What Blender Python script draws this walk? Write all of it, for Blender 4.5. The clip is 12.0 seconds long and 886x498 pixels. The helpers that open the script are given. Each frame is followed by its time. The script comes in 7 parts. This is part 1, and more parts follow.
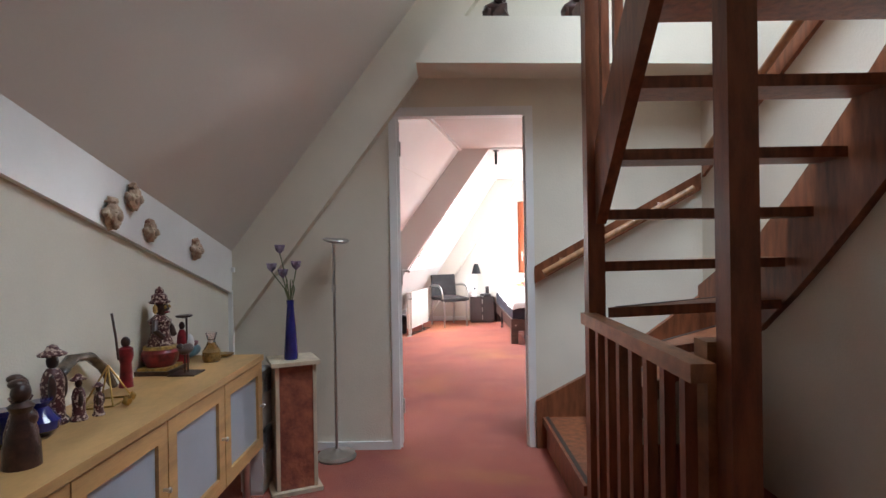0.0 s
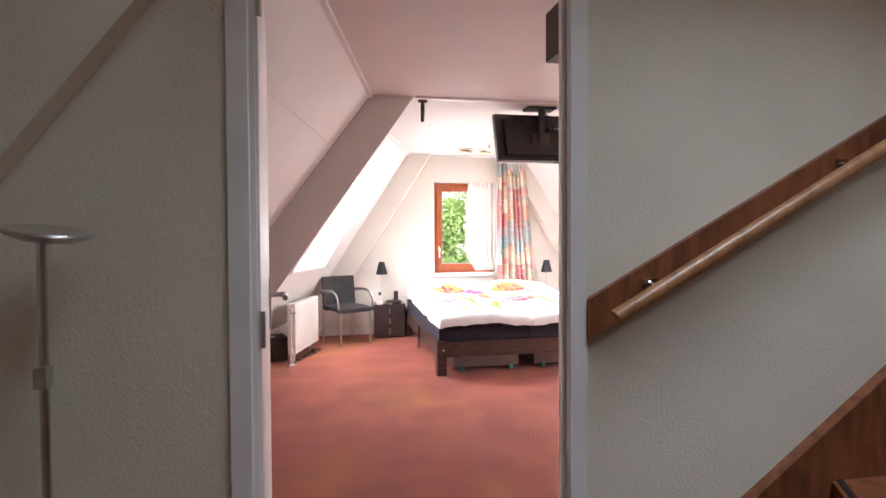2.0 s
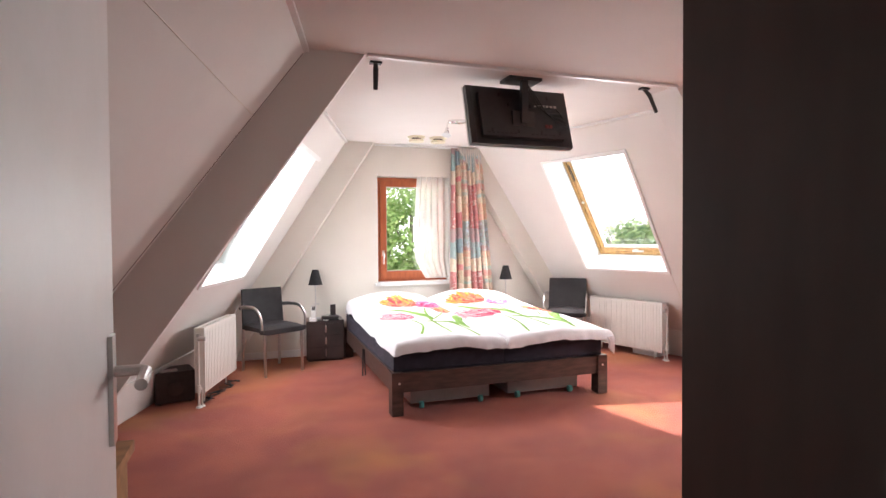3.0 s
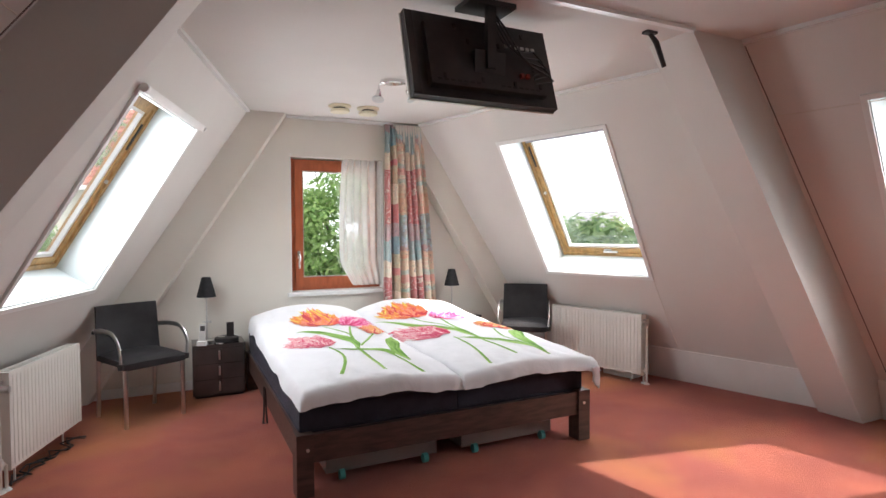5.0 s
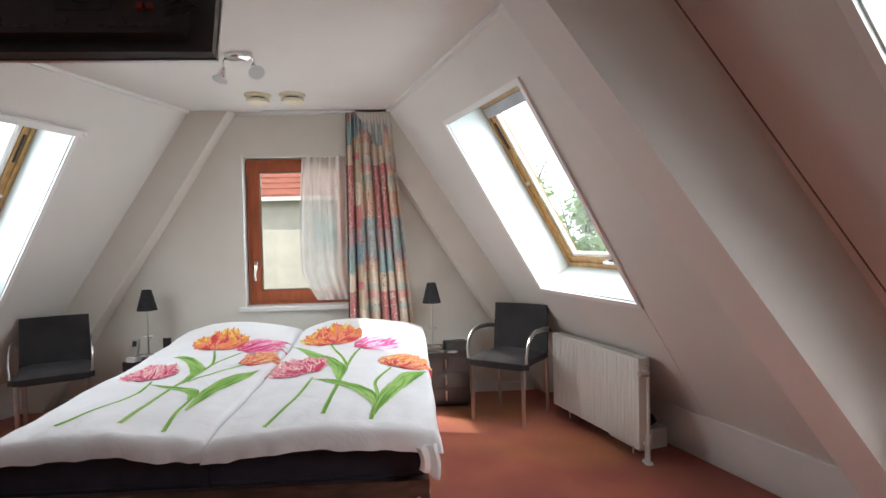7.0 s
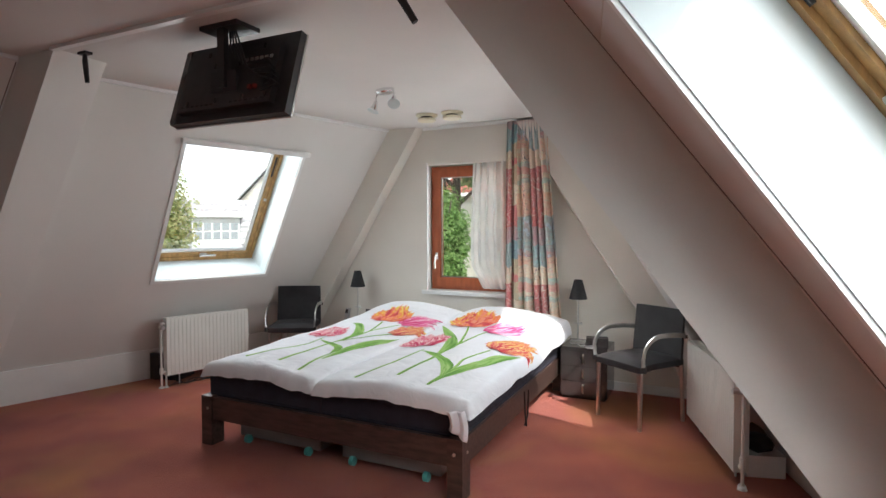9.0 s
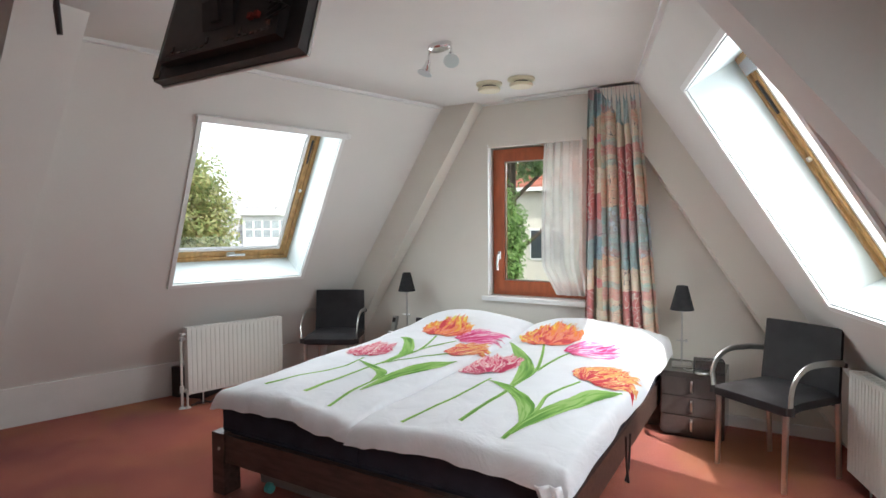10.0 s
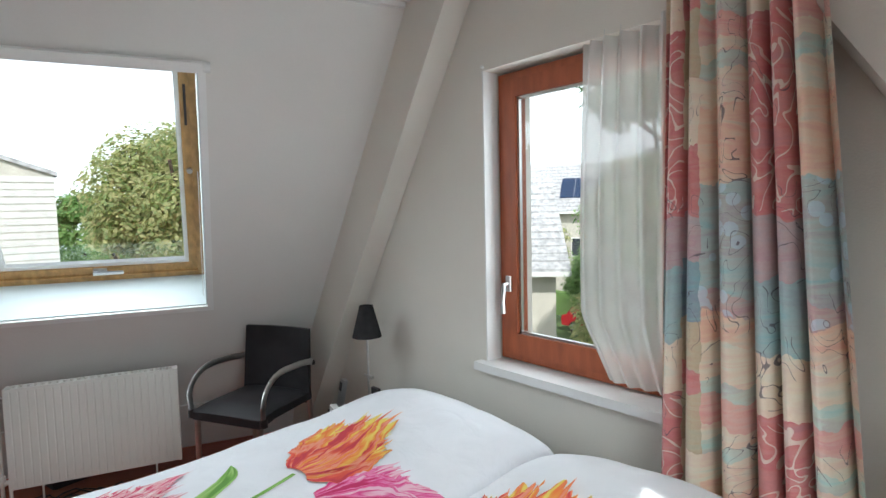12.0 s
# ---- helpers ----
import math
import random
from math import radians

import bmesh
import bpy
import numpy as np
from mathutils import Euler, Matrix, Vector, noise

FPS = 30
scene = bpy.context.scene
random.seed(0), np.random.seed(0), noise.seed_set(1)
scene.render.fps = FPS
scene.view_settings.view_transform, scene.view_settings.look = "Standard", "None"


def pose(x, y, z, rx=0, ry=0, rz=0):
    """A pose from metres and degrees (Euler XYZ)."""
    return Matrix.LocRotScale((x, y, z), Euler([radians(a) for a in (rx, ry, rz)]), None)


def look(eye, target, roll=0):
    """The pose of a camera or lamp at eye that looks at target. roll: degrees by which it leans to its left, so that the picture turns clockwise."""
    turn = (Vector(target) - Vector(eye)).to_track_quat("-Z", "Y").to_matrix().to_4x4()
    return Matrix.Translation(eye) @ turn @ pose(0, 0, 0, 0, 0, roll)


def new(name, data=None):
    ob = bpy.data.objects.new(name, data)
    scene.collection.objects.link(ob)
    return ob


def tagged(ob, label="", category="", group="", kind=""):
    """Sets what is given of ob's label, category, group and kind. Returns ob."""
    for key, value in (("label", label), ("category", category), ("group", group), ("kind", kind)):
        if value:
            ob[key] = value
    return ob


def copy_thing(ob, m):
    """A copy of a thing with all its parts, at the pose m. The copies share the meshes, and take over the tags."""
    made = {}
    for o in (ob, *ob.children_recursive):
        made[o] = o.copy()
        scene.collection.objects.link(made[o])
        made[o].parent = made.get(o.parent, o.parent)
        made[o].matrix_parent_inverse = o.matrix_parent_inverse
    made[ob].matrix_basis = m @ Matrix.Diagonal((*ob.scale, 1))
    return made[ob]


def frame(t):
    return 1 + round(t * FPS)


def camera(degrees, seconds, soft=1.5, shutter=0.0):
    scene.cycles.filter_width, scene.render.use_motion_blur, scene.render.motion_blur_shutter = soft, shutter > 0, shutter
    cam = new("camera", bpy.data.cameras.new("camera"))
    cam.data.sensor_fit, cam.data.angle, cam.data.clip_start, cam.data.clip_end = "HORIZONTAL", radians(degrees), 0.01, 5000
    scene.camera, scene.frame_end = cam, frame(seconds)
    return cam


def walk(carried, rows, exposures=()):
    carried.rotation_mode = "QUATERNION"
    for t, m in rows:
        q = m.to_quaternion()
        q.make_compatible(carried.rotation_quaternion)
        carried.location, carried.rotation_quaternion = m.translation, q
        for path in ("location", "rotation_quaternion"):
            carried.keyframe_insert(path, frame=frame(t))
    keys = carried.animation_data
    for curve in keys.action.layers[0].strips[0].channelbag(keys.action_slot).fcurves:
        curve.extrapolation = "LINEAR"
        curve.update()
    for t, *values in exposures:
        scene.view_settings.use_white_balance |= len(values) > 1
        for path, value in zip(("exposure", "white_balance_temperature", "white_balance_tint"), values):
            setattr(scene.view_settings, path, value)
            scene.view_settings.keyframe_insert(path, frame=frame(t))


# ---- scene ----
from mathutils.bvhtree import BVHTree

cam = camera(77.3, 12.0)
PATH = [
    (0, (0.291, 0.116, 1.231), (0.293, 2.116, 1.224), -0.9),
    (0.5, (0.276, 0.275, 1.201), (0.386, 2.272, 1.181), -1.0),
    (1, (0.267, 0.832, 1.232), (0.442, 2.824, 1.194), -0.9),
    (1.5, (0.221, 1.468, 1.222), (0.54, 3.442, 1.187), -1.3),
    (2, (0.199, 2.166, 1.271), (0.598, 4.125, 1.224), -0.3),
    (2.5, (0.206, 2.73, 1.289), (0.752, 4.653, 1.238), -0.1),
    (3, (0.214, 3.218, 1.288), (0.863, 5.109, 1.244), -0.4),
    (3.2, (0.217, 3.367, 1.309), (0.914, 5.241, 1.263), -0.1),
    (4.8, (0.519, 4.211, 1.321), (1.372, 6.02, 1.261), -0.4),
    (5, (0.638, 4.350, 1.303), (1.501, 6.153, 1.242), -0.3),
    (5.5, (1.071, 4.628, 1.324), (1.914, 6.441, 1.258), -0.8),
    (6, (1.602, 4.791, 1.359), (2.363, 6.639, 1.281), -1.0),
    (6.2, (1.91, 4.846, 1.343), (2.568, 6.734, 1.284), -1.1),
    (6.5, (2.295, 4.843, 1.317), (2.721, 6.796, 1.265), -1.3),
    (8.3, (4.06, 4.551, 1.373), (3.593, 6.495, 1.32), -0.5),
    (8.5, (4.122, 4.526, 1.39), (3.516, 6.431, 1.324), -0.5),
    (9, (4.034, 4.577, 1.36), (3.171, 6.38, 1.29), -0.1),
    (9.5, (3.816, 4.85, 1.336), (2.782, 6.561, 1.263), -0.2),
    (10, (3.566, 5.281, 1.336), (2.546, 6.999, 1.258), -0.4),
    (10.5, (3.435, 5.876, 1.327), (2.36, 7.56, 1.247), -0.6),
    (11, (3.345, 6.54, 1.366), (2.185, 8.167, 1.267), -0.6),
    (11.5, (3.26, 7.161, 1.387), (1.9, 8.624, 1.286), -0.9),
    (12, (3.213, 7.755, 1.417), (1.692, 9.046, 1.277), -1.3),
]
EXPOSURES = [
    (0, 2.25, 6500, 16), (1.0, 2.15, 6500, 17), (1.5, 2.03, 6600, 20), (2.0, 1.65, 6750, 21), (2.5, 1.4, 6800, 20), (3.0, 1.05, 6700, 18), (4.0, 0.65, 6550, 15),
    (5.0, 0.30, 6450, 12), (6.0, 0.10, 6400, 10), (8.5, -0.18, 6300, 7), (9.0, -0.08, 6280, 7), (9.5, 0.06, 6250, 7), (10.0, 0.0, 6200, 6), (10.5, -0.15, 6120, 5), (11.0, -0.29, 6050, 4), (12.0, -0.3, 6000, 4),
]
walk(cam, [(t, look(eye, target, roll)) for t, eye, target, roll in PATH], EXPOSURES)

# ---- world, sun, window light ----
SUN_DIR = Vector((-0.73, 0.46, -1.0)).normalized()
world = bpy.data.worlds.new("sky")
scene.world = world
world.use_nodes = True
wn = world.node_tree.nodes
sky = wn.new("ShaderNodeTexSky")
sky.sky_type = "NISHITA"
sky.sun_disc = False
sky.sun_elevation = radians(49.2)
sky.sun_rotation = radians(122)
sky.air_density, sky.dust_density, sky.ozone_density = 1.0, 4.0, 1.0
wn["Background"].inputs["Strength"].default_value = 0.15
world.node_tree.links.new(sky.outputs[0], wn["Background"].inputs["Color"])

sun = new("sun", bpy.data.lights.new("sun", "SUN"))
sun.data.energy, sun.data.angle, sun.data.color = 5.0, radians(0.6), (1.0, 0.95, 0.88)
sun.matrix_world = look((12, -6, 14), Vector((12, -6, 14)) + SUN_DIR)


def area(name, eye, target, w, h, watts, col=(0.93, 0.97, 1.0)):
    la = new(name, bpy.data.lights.new(name, "AREA"))
    la.data.shape, la.data.size, la.data.size_y, la.data.energy, la.data.color = "RECTANGLE", w, h, watts, col
    la.matrix_world = look(eye, target)
    return la


# ---- mesh helpers ----
def box(bm, x0, x1, y0, y1, z0, z1):
    v = [bm.verts.new((x, y, z)) for z in (z0, z1) for x, y in ((x0, y0), (x1, y0), (x1, y1), (x0, y1))]
    for f in ((3, 2, 1, 0), (4, 5, 6, 7), (0, 1, 5, 4), (1, 2, 6, 5), (2, 3, 7, 6), (3, 0, 4, 7)):
        bm.faces.new([v[i] for i in f])
    return v


def prism(bm, pts, vec):
    """A polygon swept along vec, closed."""
    vec = Vector(vec)
    a = [bm.verts.new(p) for p in pts]
    b = [bm.verts.new(Vector(p) + vec) for p in pts]
    n = len(a)
    bm.faces.new(a[::-1])
    bm.faces.new(b)
    for i in range(n):
        bm.faces.new((a[i], a[(i + 1) % n], b[(i + 1) % n], b[i]))


def frame_axes(d):
    d = Vector(d).normalized()
    s = d.cross(Vector((0, 0, 1)) if abs(d.z) < 0.95 else Vector((1, 0, 0))).normalized()
    return s, s.cross(d).normalized()


def cyl(bm, p0, p1, r0, r1=None, seg=12):
    r1 = r0 if r1 is None else r1
    p0, p1 = Vector(p0), Vector(p1)
    s, u = frame_axes(p1 - p0)
    rings = []
    for p, r in ((p0, r0), (p1, r1)):
        rings.append([bm.verts.new(p + (s * math.cos(k * math.tau / seg) + u * math.sin(k * math.tau / seg)) * r) for k in range(seg)])
    for k in range(seg):
        bm.faces.new((rings[0][k], rings[0][(k + 1) % seg], rings[1][(k + 1) % seg], rings[1][k]))
    bm.faces.new(rings[0][::-1])
    bm.faces.new(rings[1])


def tube(bm, pts, r, seg=8, flat=1.0, taper=None):
    """A round or oval rod through the points."""
    pts = [Vector(p) for p in pts]
    rings = []
    s0 = None
    for i, p in enumerate(pts):
        d = (pts[min(i + 1, len(pts) - 1)] - pts[max(i - 1, 0)]).normalized()
        if s0 is None:
            s0, u = frame_axes(d)
        else:
            s0 = (s0 - d * s0.dot(d)).normalized()
            u = s0.cross(d).normalized()
        rr = r if taper is None else r * taper[i]
        rings.append([bm.verts.new(p + s0 * math.cos(k * math.tau / seg) * rr + u * math.sin(k * math.tau / seg) * rr * flat) for k in range(seg)])
    for a, b in zip(rings, rings[1:]):
        for k in range(seg):
            bm.faces.new((a[k], a[(k + 1) % seg], b[(k + 1) % seg], b[k]))
    bm.faces.new(rings[0][::-1])
    bm.faces.new(rings[-1])


def lathe(bm, profile, c=(0, 0, 0), seg=20, squash=1.0):
    """Turns (radius, height) pairs round the upright through c."""
    rings = []
    for r, z in profile:
        rings.append([bm.verts.new((c[0] + max(r, 0.0005) * math.cos(k * math.tau / seg), c[1] + squash * max(r, 0.0005) * math.sin(k * math.tau / seg), c[2] + z)) for k in range(seg)])
    for a, b in zip(rings, rings[1:]):
        for k in range(seg):
            bm.faces.new((a[k], a[(k + 1) % seg], b[(k + 1) % seg], b[k]))
    bm.faces.new(rings[0][::-1])
    bm.faces.new(rings[-1])


def blob(bm, c, r, sub=2, seed=0, rough=0.0):
    """A lumpy ellipsoid."""
    made = bmesh.ops.create_icosphere(bm, subdivisions=sub, radius=1.0)["verts"]
    for v in made:
        k = 1 + rough * noise.noise(v.co * 2.3 + Vector((seed, seed * 0.7, 0)))
        v.co = Vector((c[0] + v.co.x * r[0] * k, c[1] + v.co.y * r[1] * k, c[2] + v.co.z * r[2] * k))


def soften(bm, w=0.004, seg=2, angle=30):
    edges = [e for e in bm.edges if len(e.link_faces) == 2 and e.calc_face_angle(0) > radians(angle)]
    if edges:
        bmesh.ops.bevel(bm, geom=edges, offset=w, segments=seg, profile=0.5, affect="EDGES", clamp_overlap=True)


def mesh_object(name, bm, material, smooth=True):
    bmesh.ops.recalc_face_normals(bm, faces=bm.faces)
    me = bpy.data.meshes.new(name)
    bm.to_mesh(me)
    bm.free()
    if smooth:
        for p in me.polygons:
            p.use_smooth = True
        me.set_sharp_from_angle(angle=radians(35))
    for m in material if isinstance(material, (list, tuple)) else [material]:
        me.materials.append(m)
    return new(name, me)


def part(name, bm, material, parent, label="", smooth=True):
    ob = mesh_object(name, bm, material, smooth)
    ob.parent = parent
    return tagged(ob, label)


def whole(name, bm, material, label, category="", group="", kind="", smooth=True):
    return tagged(mesh_object(name, bm, material, smooth), label, category, group, kind)


def thing(name, m, label, category, group="", kind=""):
    ob = new(name)
    ob.empty_display_size = 0.1
    ob.matrix_world = m
    return tagged(ob, label, category, group, kind)


def B():
    return bmesh.new()


def boxed(w, *dims):
    bm = B()
    box(bm, *dims)
    if w:
        soften(bm, w)
    return bm


# ---- materials ----
def material(name, col, rough=0.6, metal=0.0, var=0.08, scale=6.0, bump=0.0, bscale=200.0, col2=None, stretch=(1, 1, 1), coat=0.0, detail=4.0, sheen=0.0):
    """A painted, woven or plain surface: two scales of tone and a fine relief."""
    m = bpy.data.materials.new(name)
    m.use_nodes = True
    n, l = m.node_tree.nodes, m.node_tree.links
    p = n["Principled BSDF"]
    tc = n.new("ShaderNodeTexCoord")
    mp = n.new("ShaderNodeMapping")
    mp.inputs["Scale"].default_value = stretch
    l.new(tc.outputs["Object"], mp.inputs["Vector"])
    big, fine = n.new("ShaderNodeTexNoise"), n.new("ShaderNodeTexNoise")
    big.inputs["Scale"].default_value, big.inputs["Detail"].default_value = scale, detail
    fine.inputs["Scale"].default_value, fine.inputs["Detail"].default_value = bscale, 3.0
    l.new(mp.outputs[0], big.inputs["Vector"])
    l.new(mp.outputs[0], fine.inputs["Vector"])
    add = n.new("ShaderNodeMath")
    add.operation = "MULTIPLY_ADD"
    add.inputs[1].default_value = 0.25
    l.new(fine.outputs[0], add.inputs[0])
    l.new(big.outputs[0], add.inputs[2])
    ramp = n.new("ShaderNodeValToRGB")
    c2 = col2 or tuple(max(0.0, c * (1 - 2 * var)) for c in col)
    c1 = col if col2 else tuple(min(1.0, c * (1 + var)) for c in col)
    ramp.color_ramp.elements[0].color, ramp.color_ramp.elements[0].position = (*c2, 1), 0.42
    ramp.color_ramp.elements[1].color, ramp.color_ramp.elements[1].position = (*c1, 1), 0.78
    l.new(add.outputs[0], ramp.inputs[0])
    l.new(ramp.outputs[0], p.inputs["Base Color"])
    p.inputs["Roughness"].default_value, p.inputs["Metallic"].default_value = rough, metal
    p.inputs["Coat Weight"].default_value = coat
    p.inputs["Sheen Weight"].default_value = sheen
    if bump:
        b = n.new("ShaderNodeBump")
        b.inputs["Strength"].default_value, b.inputs["Distance"].default_value = bump, 0.004
        l.new(fine.outputs[0], b.inputs["Height"])
        l.new(b.outputs[0], p.inputs["Normal"])
    return m


def glass_material(name, tint=(1, 1, 1), rough=0.0):
    m = bpy.data.materials.new(name)
    m.use_nodes = True
    p = m.node_tree.nodes["Principled BSDF"]
    p.inputs["Base Color"].default_value = (*tint, 1)
    p.inputs["Transmission Weight"].default_value, p.inputs["Roughness"].default_value, p.inputs["IOR"].default_value = 1.0, rough, 1.45
    return m


M_WALL = material("wall paint", (0.74, 0.705, 0.635), 0.9, var=0.02, scale=2.0, bump=0.25, bscale=160)
M_SLOPE = material("slope panel paint", (0.73, 0.71, 0.675), 0.75, var=0.02, scale=1.5, bump=0.05, bscale=90)
M_HALLWALL = material("textured hall plaster", (0.76, 0.71, 0.60), 0.92, var=0.03, scale=3.0, bump=0.35, bscale=110)
M_WHITE = material("white gloss paint", (0.82, 0.82, 0.80), 0.35, var=0.02, scale=5.0, bump=0.03, bscale=60)
M_LINING = material("pale grey lining", (0.62, 0.67, 0.67), 0.5, var=0.015, scale=4.0)
M_CARPET = material("terracotta carpet", (0.42, 0.102, 0.056), 1.0, var=0.1, scale=2.6, bump=1.0, bscale=520, col2=(0.33, 0.068, 0.048), detail=8.0, sheen=0.15)
M_REDWOOD = material("red-brown window wood", (0.38, 0.098, 0.036), 0.45, var=0.1, scale=5, bump=0.1, bscale=60, stretch=(6, 6, 1))
M_PINE = material("lacquered pine", (0.46, 0.265, 0.095), 0.4, var=0.15, scale=7, stretch=(5, 5, 1), bump=0.05, bscale=60)
M_STAIR = material("stained stair wood", (0.23, 0.078, 0.034), 0.38, var=0.22, scale=5, stretch=(6, 6, 1.2), bump=0.12, bscale=70)
M_RAIL = material("varnished rail wood", (0.36, 0.17, 0.075), 0.35, var=0.2, scale=6, stretch=(5, 2, 3), bump=0.08, bscale=60)
M_WENGE = material("dark stained bed wood", (0.072, 0.042, 0.034), 0.42, var=0.25, scale=5, stretch=(1.5, 8, 8), bump=0.08, bscale=70)
M_BLACK = material("black plastic", (0.026, 0.022, 0.022), 0.42, var=0.15, scale=20, bump=0.05, bscale=300)
M_LEATHER = material("black leather", (0.026, 0.024, 0.026), 0.5, var=0.2, scale=8, bump=0.35, bscale=220)
M_LEATHER.node_tree.nodes["Principled BSDF"].inputs["Specular IOR Level"].default_value = 0.3
M_STEEL = material("brushed steel", (0.62, 0.61, 0.59), 0.28, 1.0, var=0.04, scale=20)
M_CHROME = material("chrome", (0.78, 0.78, 0.78), 0.12, 1.0, var=0.01)
M_RAD = material("radiator enamel", (0.80, 0.79, 0.74), 0.35, var=0.015, scale=3)
M_NAVY = material("navy mattress cloth", (0.028, 0.026, 0.040), 0.95, var=0.15, scale=12, bump=0.5, bscale=320)
M_LINEN = material("white cotton", (0.82, 0.83, 0.86), 0.9, var=0.02, scale=6, bump=0.12, bscale=500)
M_NET = material("sheer curtain", (0.80, 0.80, 0.76), 0.9, var=0.03, scale=10)
M_SHADE = material("black lampshade", (0.02, 0.02, 0.022), 0.9, var=0.15, scale=30, bump=0.3, bscale=400)
M_GLASS = glass_material("window glass")
M_FROST = material("frosted cabinet glass", (0.40, 0.45, 0.50), 0.3, var=0.06, scale=2)
M_BEECH = material("beech veneer", (0.58, 0.34, 0.135), 0.38, var=0.12, scale=6, stretch=(1.2, 0.5, 3), bump=0.04, bscale=60)
M_CREAM = material("cream plastic", (0.74, 0.68, 0.50), 0.5, var=0.03)

# trodden ochre patches in the carpet
_n, _l = M_CARPET.node_tree.nodes, M_CARPET.node_tree.links
_src = _n["Principled BSDF"].inputs["Base Color"].links[0].from_socket
_pt, _rp, _mx, _tc = _n.new("ShaderNodeTexNoise"), _n.new("ShaderNodeValToRGB"), _n.new("ShaderNodeMix"), _n.new("ShaderNodeTexCoord")
_pt.inputs["Scale"].default_value, _pt.inputs["Detail"].default_value, _pt.inputs["Distortion"].default_value = 0.9, 6.0, 0.6
_rp.color_ramp.elements[0].position, _rp.color_ramp.elements[1].position = 0.53, 0.76
_mx.data_type = "RGBA"
_mx.inputs[7].default_value = (0.46, 0.185, 0.040, 1)
_l.new(_tc.outputs["Object"], _pt.inputs["Vector"])
_l.new(_pt.outputs[0], _rp.inputs[0])
_l.new(_rp.outputs[0], _mx.inputs[0])
_l.new(_src, _mx.inputs[6])
# darker smudges and brushed pile
_ms, _rs, _m2 = _n.new("ShaderNodeTexNoise"), _n.new("ShaderNodeValToRGB"), _n.new("ShaderNodeMix")
_ms.inputs["Scale"].default_value, _ms.inputs["Detail"].default_value, _ms.inputs["Distortion"].default_value = 1.9, 9.0, 0.5
_rs.color_ramp.elements[0].position, _rs.color_ramp.elements[1].position = 0.36, 0.60
_rs.color_ramp.elements[0].color, _rs.color_ramp.elements[1].color = (0.80, 0.74, 0.75, 1), (1, 1, 1, 1)
_m2.data_type, _m2.blend_type = "RGBA", "MULTIPLY"
_m2.inputs[0].default_value = 1.0
_l.new(_tc.outputs["Object"], _ms.inputs["Vector"])
_l.new(_ms.outputs[0], _rs.inputs[0])
_l.new(_mx.outputs[2], _m2.inputs[6])
_l.new(_rs.outputs[0], _m2.inputs[7])
_l.new(_m2.outputs[2], _n["Principled BSDF"].inputs["Base Color"])

# net curtain lets light pass
_n, _l = M_NET.node_tree.nodes, M_NET.node_tree.links
_mix, _tr = _n.new("ShaderNodeMixShader"), _n.new("ShaderNodeBsdfTransparent")
_mix.inputs[0].default_value = 0.8
_l.new(_tr.outputs[0], _mix.inputs[1])
_l.new(_n["Principled BSDF"].outputs[0], _mix.inputs[2])
_l.new(_mix.outputs[0], _n["Material Output"].inputs["Surface"])

# ---- plan ----
CEIL, GABLE, DOORWALL, DW_BACK = 2.34, 9.40, 3.507, 3.562
XL, XR, SKEW, LEANX = -0.04, 3.98, 0.29, 0.64
SK = math.hypot(1, SKEW)
KNEE = 0.28


def xl(y, z):
    return XL + SKEW * (y - 8) + LEANX * (z - 1)


def xr(y, z):
    return XR - SKEW * (y - 8) - LEANX * (z - 1)


def xl1(y, z):
    return 0.50 + 0.2 * (y - 6.33) + 0.74 * (z - CEIL)


def xr1(y, z):
    return 3.44 - 0.2 * (y - 6.33) - 0.74 * (z - CEIL)


class Slope:
    """A roof plane: u runs along the room, v up the slope, w outwards."""

    def __init__(self, side, fx, y0, skew, lean):
        s = self.s = side
        k0 = math.hypot(1, skew)
        self.o = Vector((fx(y0, 1), y0, 1))
        inward = Vector((-s, -skew, 0)) / k0
        self.e1 = Vector((-s * skew, 1, 0)) / k0
        k = lean / k0
        self.e2 = (inward * k + Vector((0, 0, 1))).normalized()
        self.e3 = (Vector((0, 0, 1)) * k - inward).normalized()

    def at(self, u, v, w=0.0):
        return self.o + self.e1 * u + self.e2 * v + self.e3 * w

    def z(self, z):
        return (z - 1) / self.e2.z

    def slab(self, bm, u0, u1, v0, v1, w0, w1):
        """A board lying in the slope's own directions."""
        p = [self.at(u, v, w0) for u, v in ((u0, v0), (u1, v0), (u1, v1), (u0, v1))]
        prism(bm, p, self.e3 * (w1 - w0))


LEFT, RIGHT = Slope(-1, xl, 8, SKEW, LEANX), Slope(1, xr, 8, SKEW, LEANX)
LEFT1, RIGHT1 = Slope(-1, xl1, 6.1, 0.2, 0.74), Slope(1, xr1, 6.1, 0.2, 0.74)
SKY_L = (-0.31, 0.72, LEFT.z(0.935), LEFT.z(2.02))
SKY_R = (-0.33, 0.69, RIGHT.z(0.93), RIGHT.z(2.055))
SKY_R2 = (-1.02, 0.0, RIGHT1.z(0.92), RIGHT1.z(1.965))
ROOF = 0.38


